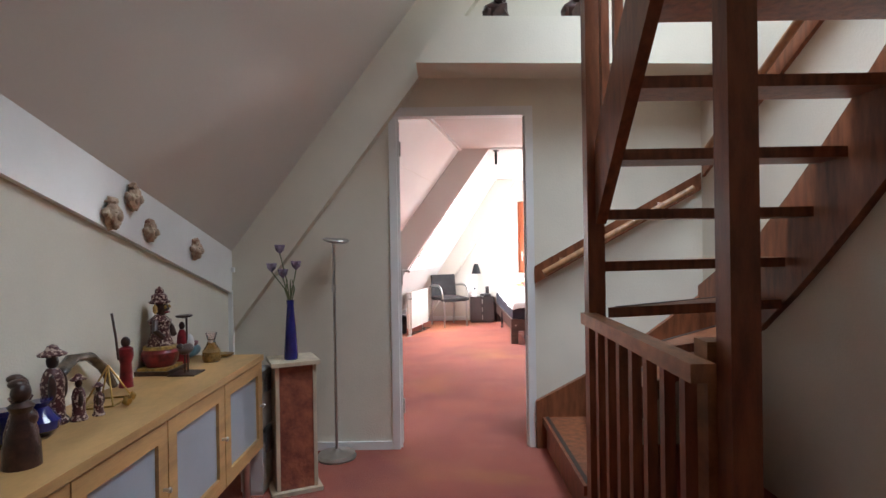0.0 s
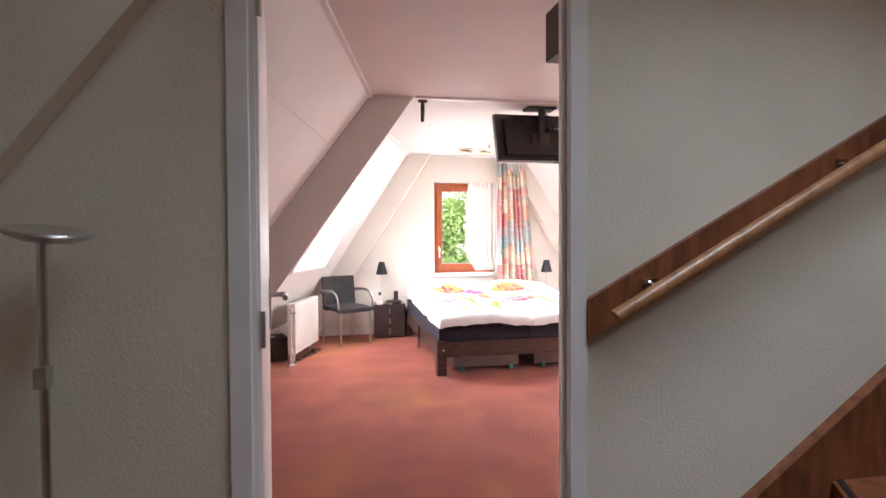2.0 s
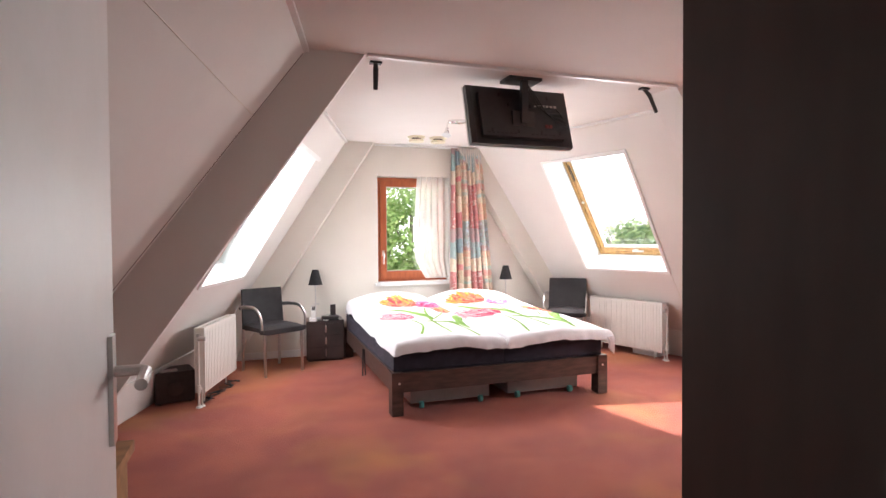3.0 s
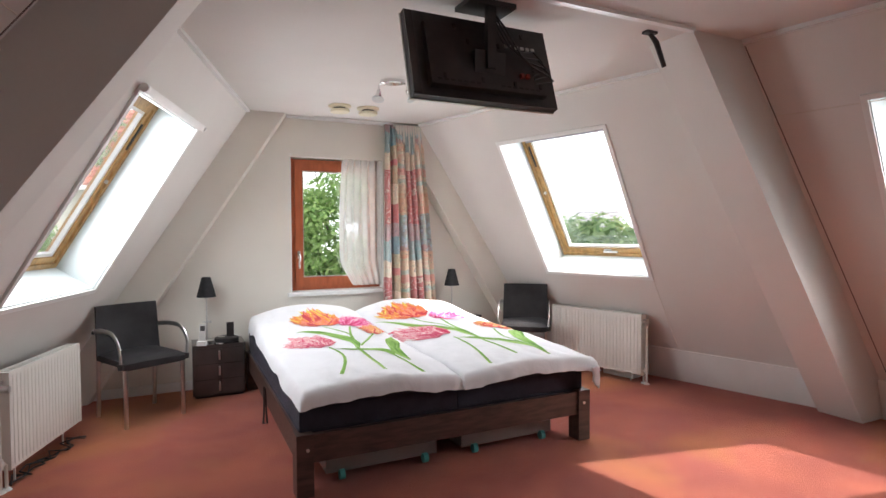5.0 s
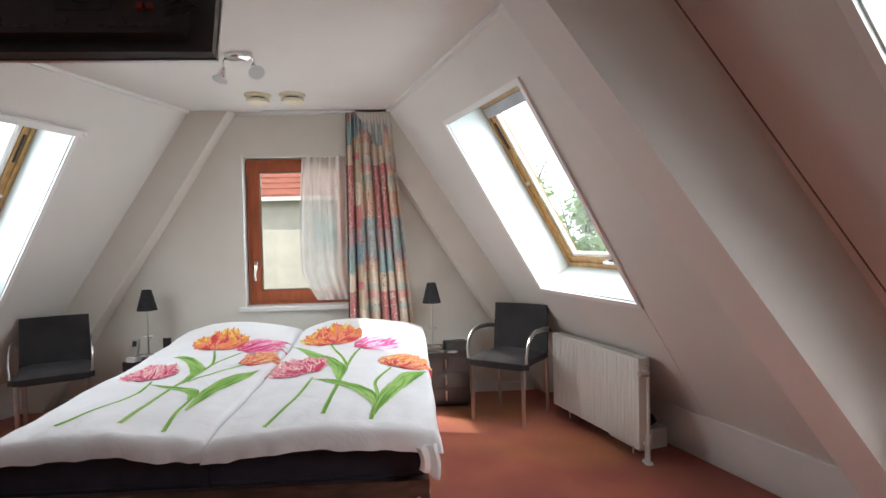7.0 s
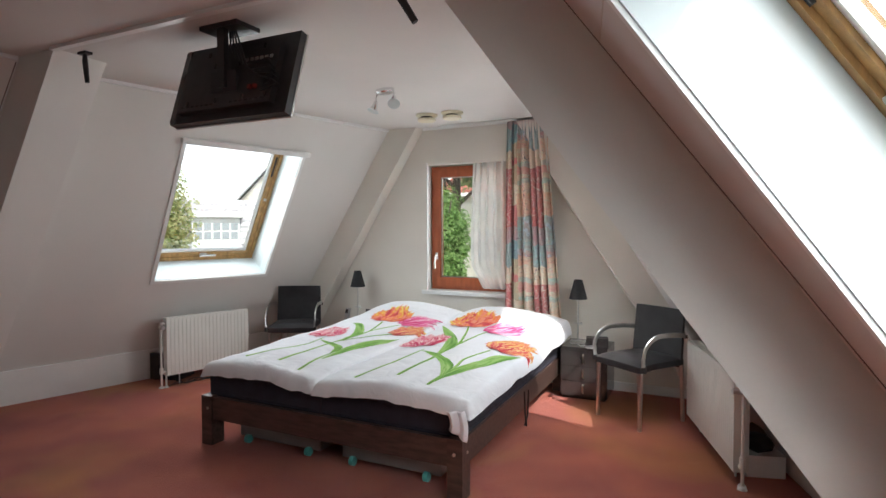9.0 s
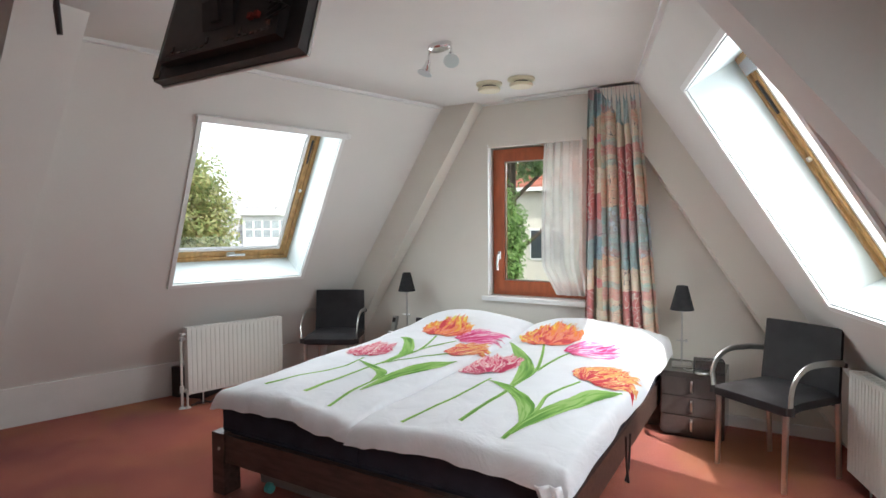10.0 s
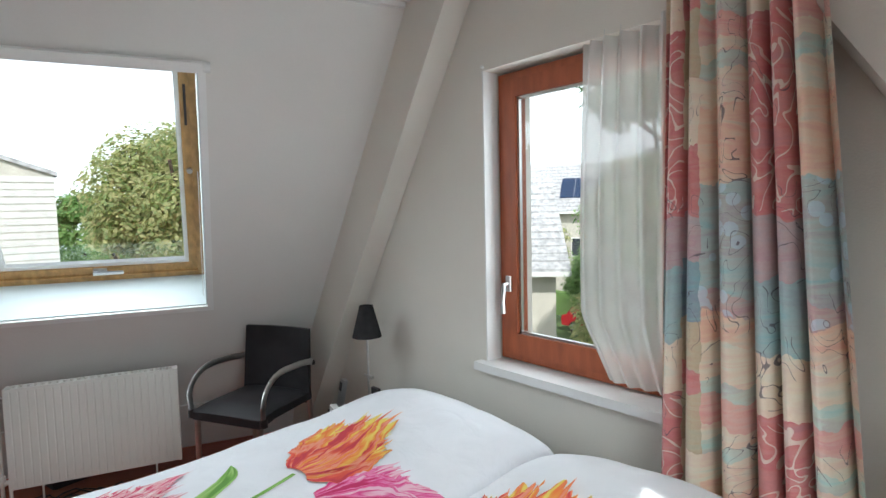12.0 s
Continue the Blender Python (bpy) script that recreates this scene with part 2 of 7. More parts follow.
def slope_wall(name, sl, holes, y0, y1, v0, v1, label):
    """A roof slab cut to the room's length, with holes for the roof windows."""
    bm = B()
    us = sorted({-9.0, 9.0, *[h[0] for h in holes], *[h[1] for h in holes]})
    for a, b in zip(us, us[1:]):
        hit = [h for h in holes if h[0] <= a + 1e-6 and h[1] >= b - 1e-6]
        spans = [(v0, hit[0][2]), (hit[0][3], v1)] if hit else [(v0, v1)]
        for c, d in spans:
            sl.slab(bm, a, b, c, d, 0.0, ROOF)
    for y, n in ((y0, -1), (y1, 1)):
        bmesh.ops.bisect_plane(bm, geom=bm.verts[:] + bm.edges[:] + bm.faces[:], plane_co=(0, y, 0), plane_no=(0, n, 0), clear_outer=True)
        edges = [e for e in bm.edges if e.is_boundary]
        bmesh.ops.holes_fill(bm, edges=edges)
    return whole(name, bm, M_SLOPE, label, kind="structure", smooth=False)


V0, V1 = LEFT.z(-0.1), LEFT.z(2.75)
slope_wall("wall_slope_west", LEFT, [SKY_L], 6.45, 9.72, V0, V1, "white painted sloping roof wall with a roof window")
slope_wall("wall_slope_east", RIGHT, [SKY_R], 6.45, 9.72, V0, V1, "white painted sloping roof wall with a roof window")
slope_wall("wall_slope_west_near", LEFT1, [], 3.55, 6.449, V0, V1, "white painted sloping roof wall by the door")
slope_wall("wall_slope_east_near", RIGHT1, [SKY_R2], 3.55, 6.449, V0, V1, "white painted sloping roof wall with a roof window")

# floor and ceilings
bm = B()
box(bm, -2.7, 6.7, -2.6, 9.75, -0.25, 0.0)
whole("floor", bm, M_CARPET, "worn terracotta fitted carpet with ochre patches", "carpet", kind="structure", smooth=False)
bm = B()
y0, ym, y1 = DW_BACK, 6.45, GABLE
prism(bm, [(xl1(y0, CEIL) - 0.1, y0, CEIL), (xr1(y0, CEIL) + 0.1, y0, CEIL), (xr1(ym, CEIL) + 0.2, ym, CEIL), (xr(y1, CEIL) + 0.05, y1, CEIL), (xl(y1, CEIL) - 0.05, y1, CEIL), (xl1(ym, CEIL) - 0.2, ym, CEIL)], (0, 0, 0.12))
whole("ceiling", bm, M_SLOPE, "flat white bedroom ceiling", kind="structure", smooth=False)

# gable wall with the window opening
WX0, WX1, WZ0, WZ1 = 1.55, 2.42, 0.765, 1.985
bm = B()
for x0, x1, z0, z1 in ((None, WX0, -0.1, 2.5), (WX1, None, -0.1, 2.5), (WX0, WX1, -0.1, WZ0), (WX0, WX1, WZ1, 2.5)):
    g = GABLE
    p = [(xl(g, z0) - 0.2 if x0 is None else x0, g, z0), (xr(g, z0) + 0.2 if x1 is None else x1, g, z0), (xr(g, z1) + 0.2 if x1 is None else x1, g, z1), (xl(g, z1) - 0.2 if x0 is None else x0, g, z1)]
    prism(bm, p, (0, 0.30, 0))
whole("wall_gable", bm, M_WALL, "cream painted gable wall with one window opening", kind="structure", smooth=False)

# wall between hall and bedroom with the doorway
DX0, DX1, DZ = 0.018, 0.806, 2.03
bm = B()
d0, d1, d2 = DX0 - 0.03, DX1 + 0.03, DZ + 0.03
g = DOORWALL
for p in ([(xl(g, -0.1) - 0.1, g, -0.1), (d0, g, -0.1), (d0, g, 3.9), (xl(g, 2.4), g, 3.9), (xl(g, 2.4), g, 2.4)],
          [(d1, g, -0.1), (xr(g, -0.1) + 0.1, g, -0.1), (xr(g, 2.4), g, 2.4), (xr(g, 2.4), g, 3.9), (d1, g, 3.9)],
          [(d0, g, d2), (d1, g, d2), (d1, g, 3.9), (d0, g, 3.9)]):
    prism(bm, p, (0, DW_BACK - DOORWALL, 0))
whole("wall_door", bm, M_HALLWALL, "pale plastered wall with the bedroom doorway", kind="structure", smooth=False)

# hall: side walls, its own roof slope, back wall, upper roof
HX = 1.885
bm = B()
box(bm, -1.10, -1.0, -2.4, DOORWALL, -0.1, 1.95)
whole("wall_hall_west", bm, M_HALLWALL, "pale plastered low wall behind the sideboard", kind="structure", smooth=False)
bm = B()
box(bm, HX, HX + 0.1, -2.4, DOORWALL, -0.1, 3.9)
whole("wall_hall_east", bm, M_HALLWALL, "pale plastered wall beside the stairs", kind="structure", smooth=False)
bm = B()
box(bm, -2.6, HX, -2.5, -2.4, -0.1, 3.9)
whole("wall_hall_south", bm, M_HALLWALL, "pale plastered wall at the end of the hall", kind="structure", smooth=False)


def hall_x(y, z):
    return -0.993 + 0.76 * (z - 1.192) + 0.205 * (y - DOORWALL)


bm = B()
p = [(hall_x(y, z), y, z) for y, z in ((DOORWALL, 0.9), (-2.4, 0.9), (-2.4, 3.9), (DOORWALL, 3.9))]
prism(bm, p, (-0.22, 0, 0.17))
whole("wall_slope_hall", bm, M_SLOPE, "white painted sloping roof over the hall", kind="structure", smooth=False)
# unseen roof over the open stair, with an opening added for a lamp
bm = B()
for x0, x1, y0, y1 in ((-2.6, 0.9, -2.5, 3.6), (0.9, 2.0, -2.5, 0.9), (0.9, 2.0, 3.0, 3.6), (1.8, 2.0, 0.9, 3.0)):
    box(bm, x0, x1, y0, y1, 3.9, 4.0)
whole("ceiling_hall", bm, M_SLOPE, "white ceiling over the stairwell", kind="structure", smooth=False)

# opaque cap and kerb, added over the opening to stop the sun
M_CAP = material("opaque white cap", (0.80, 0.84, 0.88), 0.6, var=0.01)
well_cap = tagged(new("added_well_cap"), "added opaque cap that keeps the sun out of the stair opening", "roof light", kind="structure")
bm = B()
box(bm, 0.86, 1.84, 0.86, 3.04, 4.06, 4.12)
soften(bm, 0.02)
part("well_cap", bm, M_CAP, well_cap)
bm = B()
for x0, x1, y0, y1 in ((0.84, 0.9, 0.84, 3.06), (1.8, 1.86, 0.84, 3.06), (0.9, 1.8, 0.84, 0.9), (0.9, 1.8, 3.0, 3.06)):
    box(bm, x0, x1, y0, y1, 3.985, 4.06)
part("kerb", bm, M_WHITE, well_cap, "", False)

# lamps standing in for the light of the sky at each window
area("sky_fill", LEFT.at(0.2, 0.6, 0.245), LEFT.at(0.2, 0.6, -1), 0.85, 1.05, 19)
area("sky_fill", RIGHT.at(0.18, 0.6, 0.245), RIGHT.at(0.18, 0.6, -1), 0.85, 1.05, 18)
area("sky_fill", RIGHT1.at(-0.51, 0.52, 0.245), RIGHT1.at(-0.51, 0.52, -1), 0.85, 1.05, 12)
area("sky_fill", (1.98, 9.455, 1.38), (1.98, 8.5, 1.38), 0.72, 1.05, 8)
# added lamp above the stairs, standing in for light from the upper floor
well_lamp = area("sky_fill", (1.35, 1.95, 3.97), (1.35, 1.95, 2), 0.8, 1.9, 13.2, (0.70, 0.87, 1.0))
well_lamp.data.spread = math.radians(102)

# ---- bedroom: beams, boards, trims ----
def rafter(name, fx, s, y0, y1, depth, z0, z1, label, mat=M_SLOPE, drift=0.0):
    bm = B()
    pts = []
    for y in (y0, y1):
        for z in (z0, z1):
            d = drift * (1 - (z - z0) / (z1 - z0))
            x = fx(y + d, z)
            pts.append((x - s * depth, y + d, z))
            pts.append((x + s * 0.04, y + d, z))
    v = [bm.verts.new(p) for p in pts]
    for f in ((0, 1, 3, 2), (4, 6, 7, 5), (0, 4, 5, 1), (2, 3, 7, 6), (0, 2, 6, 4), (1, 5, 7, 3)):
        bm.faces.new([v[i] for i in f])
    soften(bm, 0.006)
    return whole(name, bm, mat, label, kind="structure")




def big_beam(name, xi, xo, y0, y1, label):
    """The boxed main rafter: xi and xo give its room side and its buried side by height."""
    bm = B()
    a = [bm.verts.new((fx(z), y0 + dy, z)) for fx, z, dy in ((xi, 0, 0.06), (xo, 0, 0.06), (xo, CEIL, 0), (xi, CEIL, 0))]
    b = [bm.verts.new((fx(z), y1 + dy, z)) for fx, z, dy in ((xi, 0, 0.06), (xo, 0, 0.06), (xo, CEIL, 0), (xi, CEIL, 0))]
    bm.faces.new(a)
    bm.faces.new(b[::-1])
    for i in range(4):
        bm.faces.new((a[i], b[i], b[(i + 1) % 4], a[(i + 1) % 4]))
    soften(bm, 0.006)
    return whole(name, bm, M_SLOPE, label, kind="structure")


big_beam("beam_west", lambda z: 0.838 - 0.70 * (CEIL - z), lambda z: 0.30 - 0.70 * (CEIL - z), 6.40, 6.69, "boxed-in white roof beam")
big_beam("beam_east", lambda z: 3.052 + 0.735 * (CEIL - z), lambda z: 3.62 + 0.70 * (CEIL - z), 6.40, 6.69, "boxed-in white roof beam")
rafter("beam_gable_west", xl, -1, 9.29, GABLE - 0.002, 0.30, 0, CEIL, "boxed-in cream beam along the gable", M_WALL)
rafter("beam_gable_east", xr, 1, 9.29, GABLE - 0.002, 0.27, 0, CEIL, "boxed-in cream beam along the gable", M_WALL)


def lath(name, a, b, w, h, label="thin white painted trim strip", mat=M_WHITE):
    """A strip from a to b, w wide and h high."""
    bm = B()
    a, b = Vector(a), Vector(b)
    s, u = frame_axes(b - a)
    p = [a + s * i * w / 2 + u * j * h / 2 for i, j in ((-1, -1), (1, -1), (1, 1), (-1, 1))]
    prism(bm, p, b - a)
    soften(bm, min(w, h) * 0.2, 1)
    return whole(name, bm, mat, label, kind="structure")


zc = CEIL - 0.008
lath("trim_ceiling", (0.85, 6.385, zc), (3.04, 6.385, zc), 0.035, 0.02)
for y0, y1, fl, fr in ((DW_BACK, 6.39, xl1, xr1), (6.72, 9.28, xl, xr)):
    lath("trim_west", (fl(y0, CEIL - 0.02) + 0.012, y0, CEIL - 0.012), (fl(y1, CEIL - 0.02) + 0.012, y1, CEIL - 0.012), 0.03, 0.022)
    lath("trim_east", (fr(y0, CEIL - 0.02) - 0.012, y0, CEIL - 0.012), (fr(y1, CEIL - 0.02) - 0.012, y1, CEIL - 0.012), 0.03, 0.022)
lath("trim_gable", (xl(9.39, CEIL) + 0.3, 9.385, zc), (xr(9.39, CEIL) - 0.3, 9.385, zc), 0.03, 0.02)
M_SEAM = material("dark panel joint", (0.22, 0.17, 0.15), 0.9)
for fx, s in ((xl1, 1), (xr1, -1)):
    lath("seam", (fx(6.393, 0.35), 6.392, 0.35), (fx(6.393, CEIL - 0.03), 6.392, CEIL - 0.03), 0.005, 0.005, "fine dark joint beside the boxed beam", M_SEAM)
    lath("seam", (fx(6.38, 1.95), 6.38, 1.95), (fx(DW_BACK, 1.95), DW_BACK, 1.95), 0.004, 0.004, "fine joint between roof panels", M_WALL)
lath("trim_beam", (xl(6.76, 0.3) + 0.012, 6.76, 0.3), (xl(6.705, CEIL - 0.03) + 0.012, 6.705, CEIL - 0.03), 0.024, 0.024)
lath("trim_beam", (xr(6.76, 0.3) - 0.012, 6.76, 0.3), (xr(6.705, CEIL - 0.03) - 0.012, 6.705, CEIL - 0.03), 0.024, 0.024)
lath("seam", (xr(7.75, 0.3) - 0.001, 7.75, 0.3), (xr(7.68, 0.9) - 0.001, 7.68, 0.9), 0.004, 0.004, "fine joint between roof panels", M_WALL)


def knee(name, fx, s, y0, y1):
    bm = B()
    p = []
    for y in (y0, y1):
        p.append([(fx(y, KNEE) + s * 0.02, y, KNEE), (fx(y, KNEE) - s * 0.05, y, 0.0), (fx(y, KNEE) - s * 0.25, y, 0.0), (fx(y, KNEE) - s * 0.16, y, KNEE)])
    a, b = [[bm.verts.new(q) for q in r] for r in p]
    bm.faces.new(a)
    bm.faces.new(b[::-1])
    for i in range(4):
        bm.faces.new((a[i], a[(i + 1) % 4], b[(i + 1) % 4], b[i]))
    soften(bm, 0.006)
    return whole(name, bm, M_WHITE, "low white painted board under the roof slope", kind="structure")


for y0, y1, fl, fr in ((DW_BACK, 6.45, xl1, xr1), (6.74, 9.29, xl, xr)):
    knee("kneeboard_west", fl, 1, y0, y1)
    knee("kneeboard_east", fr, -1, y0, y1)
whole("baseboard", boxed(0.004, xl(GABLE, 0) + 0.3, xr(GABLE, 0) - 0.3, 9.385, GABLE - 0.001, 0, 0.075), M_WHITE, "white painted skirting board", kind="structure")
whole("baseboard", boxed(0.004, -0.98, DX0 - 0.05, DOORWALL - 0.014, DOORWALL - 0.001, 0, 0.05), M_WHITE, "white painted skirting board in the hall", kind="structure")


# ---- roof windows ----
def roof_window(sl, hole, label, blind):
    u0, u1, v0, v1 = hole
    w = tagged(new("roof_window"), label, "roof window", "roof windows")

    def ring(bm, m, t, wa, wb):
        sl.slab(bm, u0 + m, u1 - m, v0 + m, v0 + m + t, wa, wb)
        sl.slab(bm, u0 + m, u1 - m, v1 - m - t, v1 - m, wa, wb)
        sl.slab(bm, u0 + m, u0 + m + t, v0 + m + t, v1 - m - t, wa, wb)
        sl.slab(bm, u1 - m - t, u1 - m, v0 + m + t, v1 - m - t, wa, wb)

    bm = B()
    ring(bm, -0.028, 0.03, -0.014, 0.0)
    part("casing", bm, M_WHITE, w, "white painted casing", False)
    bm = B()
    ring(bm, 0.0, 0.008, 0.0005, 0.265)
    part("lining", bm, M_LINING, w, "smooth pale grey lining", False)
    bm = B()
    ring(bm, 0.009, 0.032, 0.265, 0.365)
    part("frame", bm, M_PINE, w, "lacquered pine frame", False)
    bm = B()
    ring(bm, 0.041, 0.042, 0.28, 0.345)
    part("sash", bm, M_PINE, w, "lacquered pine sash", False)
    bm = B()
    ring(bm, 0.083, 0.022, 0.292, 0.322)
    part("blind_channel", bm, M_WHITE, w, "white blind channel round the glass", False)
    bm = B()
    sl.slab(bm, u0 + 0.084, u1 - 0.084, v0 + 0.084, v1 - 0.084, 0.308, 0.312)
    pane = part("pane", bm, M_GLASS, w, "clear glass pane", False)
    pane.visible_shadow = False
    um = (u0 + u1) / 2
    bm = B()
    sl.slab(bm, um - 0.03, um + 0.03, v0 + 0.045, v0 + 0.08, 0.265, 0.28)
    sl.slab(bm, um - 0.07 - sl.s * 0.04, um + 0.07 - sl.s * 0.04, v0 + 0.062, v0 + 0.078, 0.24, 0.252)
    sl.slab(bm, um - 0.008, um + 0.008, v0 + 0.055, v0 + 0.078, 0.25, 0.27)
    part("handle", bm, M_STEEL, w, "grey metal window handle", False)
    bm = B()
    for uu in (u0 + 0.055, u1 - 0.055):
        c = sl.at(uu, (v0 + v1) / 2 + 0.03, 0.305)
        cyl(bm, c - sl.e3 * 0.04, c - sl.e3 * 0.02, 0.014, seg=10)
    part("hinge_cap", bm, M_STEEL, w)
    for uu in (u0 + 0.056, u1 - 0.066):
        bm = B()
        sl.slab(bm, uu, uu + 0.012, v1 - 0.36, v1 - 0.16, 0.269, 0.28)
        part("vent_slot", bm, M_BLACK, w, "dark pivot slot", False)
    bm = B()
    if blind == "rail":
        sl.slab(bm, u0 - 0.03, u1 + 0.03, v1 + 0.004, v1 + 0.046, -0.045, -0.015)
        for uu in (u0 - 0.03, u1 + 0.03):
            c = sl.at(uu, v1 + 0.026, -0.03)
            cyl(bm, c - sl.e1 * 0.015, c + sl.e1 * 0.015, 0.022, seg=12)
        part("blind_rail", bm, M_WHITE, w, "white roller blind cassette", False)
    else:
        sl.slab(bm, u0 + 0.06, u1 - 0.06, v1 - 0.115, v1 - 0.045, 0.25, 0.295)
        part("blind", bm, material("grey pleated blind", (0.35, 0.35, 0.36), 0.7), w, "grey blind rolled up at the top", False)
    bm = B()
    c0, c1 = sl.at(u1 - 0.02 if sl.s < 0 else u0 + 0.02, v1 - 0.5, 0.06), sl.at(u1 - 0.02 if sl.s < 0 else u0 + 0.02, v0 + 0.02, 0.06)
    cyl(bm, c0, c1, 0.0015, seg=5)
    part("cord", bm, M_RAD, w, "thin pull cord")
    return w


roof_window(LEFT, SKY_L, "pine roof window with white lining and blind cassette", "rail")
roof_window(RIGHT, SKY_R, "pine roof window with deep white lining", "grey")
roof_window(RIGHT1, SKY_R2, "pine roof window close to the boxed beam", "grey")

# ---- gable window ----
gw = tagged(new("window_1"), "red-brown wooden casement window in a white reveal", "window", kind="structure")
WY = 9.48
bm = B()
for x0, x1, z0, z1 in ((WX0 + 0.015, WX0 + 0.065, WZ0 + 0.012, WZ1 - 0.012), (WX1 - 0.065, WX1 - 0.015, WZ0 + 0.012, WZ1 - 0.012), (WX0 + 0.065, WX1 - 0.065, WZ0 + 0.012, WZ0 + 0.062), (WX0 + 0.065, WX1 - 0.065, WZ1 - 0.062, WZ1 - 0.012)):
    box(bm, x0, x1, WY, WY + 0.09, z0, z1)
part("frame", bm, M_REDWOOD, gw, "red-brown window frame", False)
bm = B()
sx0, sx1, sz0, sz1 = WX0 + 0.05, WX1 - 0.05, WZ0 + 0.045, WZ1 - 0.045
for x0, x1, z0, z1 in ((sx0, sx0 + 0.07, sz0, sz1), (sx1 - 0.07, sx1, sz0, sz1), (sx0 + 0.07, sx1 - 0.07, sz0, sz0 + 0.085), (sx0 + 0.07, sx1 - 0.07, sz1 - 0.07, sz1)):
    box(bm, x0, x1, WY - 0.018, WY + 0.05, z0, z1)
soften(bm, 0.005)
part("sash", bm, M_REDWOOD, gw, "red-brown casement sash")
pane = part("pane", boxed(0, sx0 + 0.06, sx1 - 0.06, WY + 0.014, WY + 0.020, sz0 + 0.06, sz1 - 0.06), M_GLASS, gw, "clear glass pane", False)
pane.visible_shadow = False
bm = B()
for x0, x1, z0, z1 in ((sx0 + 0.07, sx0 + 0.08, sz0 + 0.085, sz1 - 0.07), (sx0 + 0.07, sx1 - 0.07, sz0 + 0.085, sz0 + 0.095), (sx0 + 0.07, sx1 - 0.07, sz1 - 0.08, sz1 - 0.07)):
    box(bm, x0, x1, WY - 0.004, WY + 0.012, z0, z1)
part("glazing_bead", bm, M_STEEL, gw, "grey glazing bead", False)
bm = B()
hx, hz = sx0 + 0.03, 1.10
box(bm, hx - 0.012, hx + 0.012, WY - 0.03, WY - 0.018, hz - 0.03, hz + 0.035)
tube(bm, [(hx, WY - 0.03, hz + 0.005), (hx, WY - 0.055, hz + 0.002), (hx + 0.004, WY - 0.06, hz - 0.02), (hx - 0.006, WY - 0.058, hz - 0.07), (hx - 0.002, WY - 0.058, hz - 0.12)], 0.009, 8)
part("handle", bm, M_STEEL, gw, "brushed metal window handle")
bm = boxed(0.006, WX0 - 0.035, WX1 + 0.2, GABLE - 0.045, WY + 0.02, WZ0 - 0.03, WZ0 + 0.004)
part("window_sill", bm, M_WHITE, gw, "pale stone window sill")
bm = B()
for x0, x1, z0, z1 in ((WX0 - 0.001, WX0 + 0.0055, WZ0 + 0.005, WZ1), (WX1 - 0.006, WX1 + 0.001, WZ0 + 0.005, WZ1)):
    box(bm, x0, x1, GABLE - 0.001, WY, z0, z1)
part("reveal", bm, M_WHITE, gw, "white painted reveal", False)

# sheer curtain on its wire
bm = B()
nx, nz = 70, 26
grid = []
for j in range(nz + 1):
    k = j / nz
    row = []
    z = 2.005 - k * 1.20
    left = 2.03 - 0.03 * math.sin(k * 2.6) + (0.0 if k < 0.82 else (k - 0.82) * 0.62)
    right = 2.50
    for i in range(nx + 1):
        q = i / nx
        x = left + (right - left) * q
        amp = 0.012 + 0.012 * (1 - k)
        y = 9.425 + amp * math.sin(q * 46 + 1.3 * math.sin(k * 2 + q * 5)) + 0.006 * math.sin(q * 17)
        row.append(bm.verts.new((x, y, z)))
    grid.append(row)
for a, b in zip(grid, grid[1:]):
    for i in range(nx):
        bm.faces.new((a[i], a[i + 1], b[i + 1], b[i]))
nc = thing("net_curtain", pose(0, 0, 0), "sheer off-white curtain half drawn across the window", "curtain")
part("cloth", bm, M_NET, nc)
bm = B()
cyl(bm, (1.55, 9.425, 2.0), (2.52, 9.425, 2.0), 0.004, seg=6)
cyl(bm, (1.555, 9.39, 2.0), (1.555, 9.43, 2.0), 0.007, seg=8)
part("wire", bm, M_WHITE, nc, "white curtain wire")

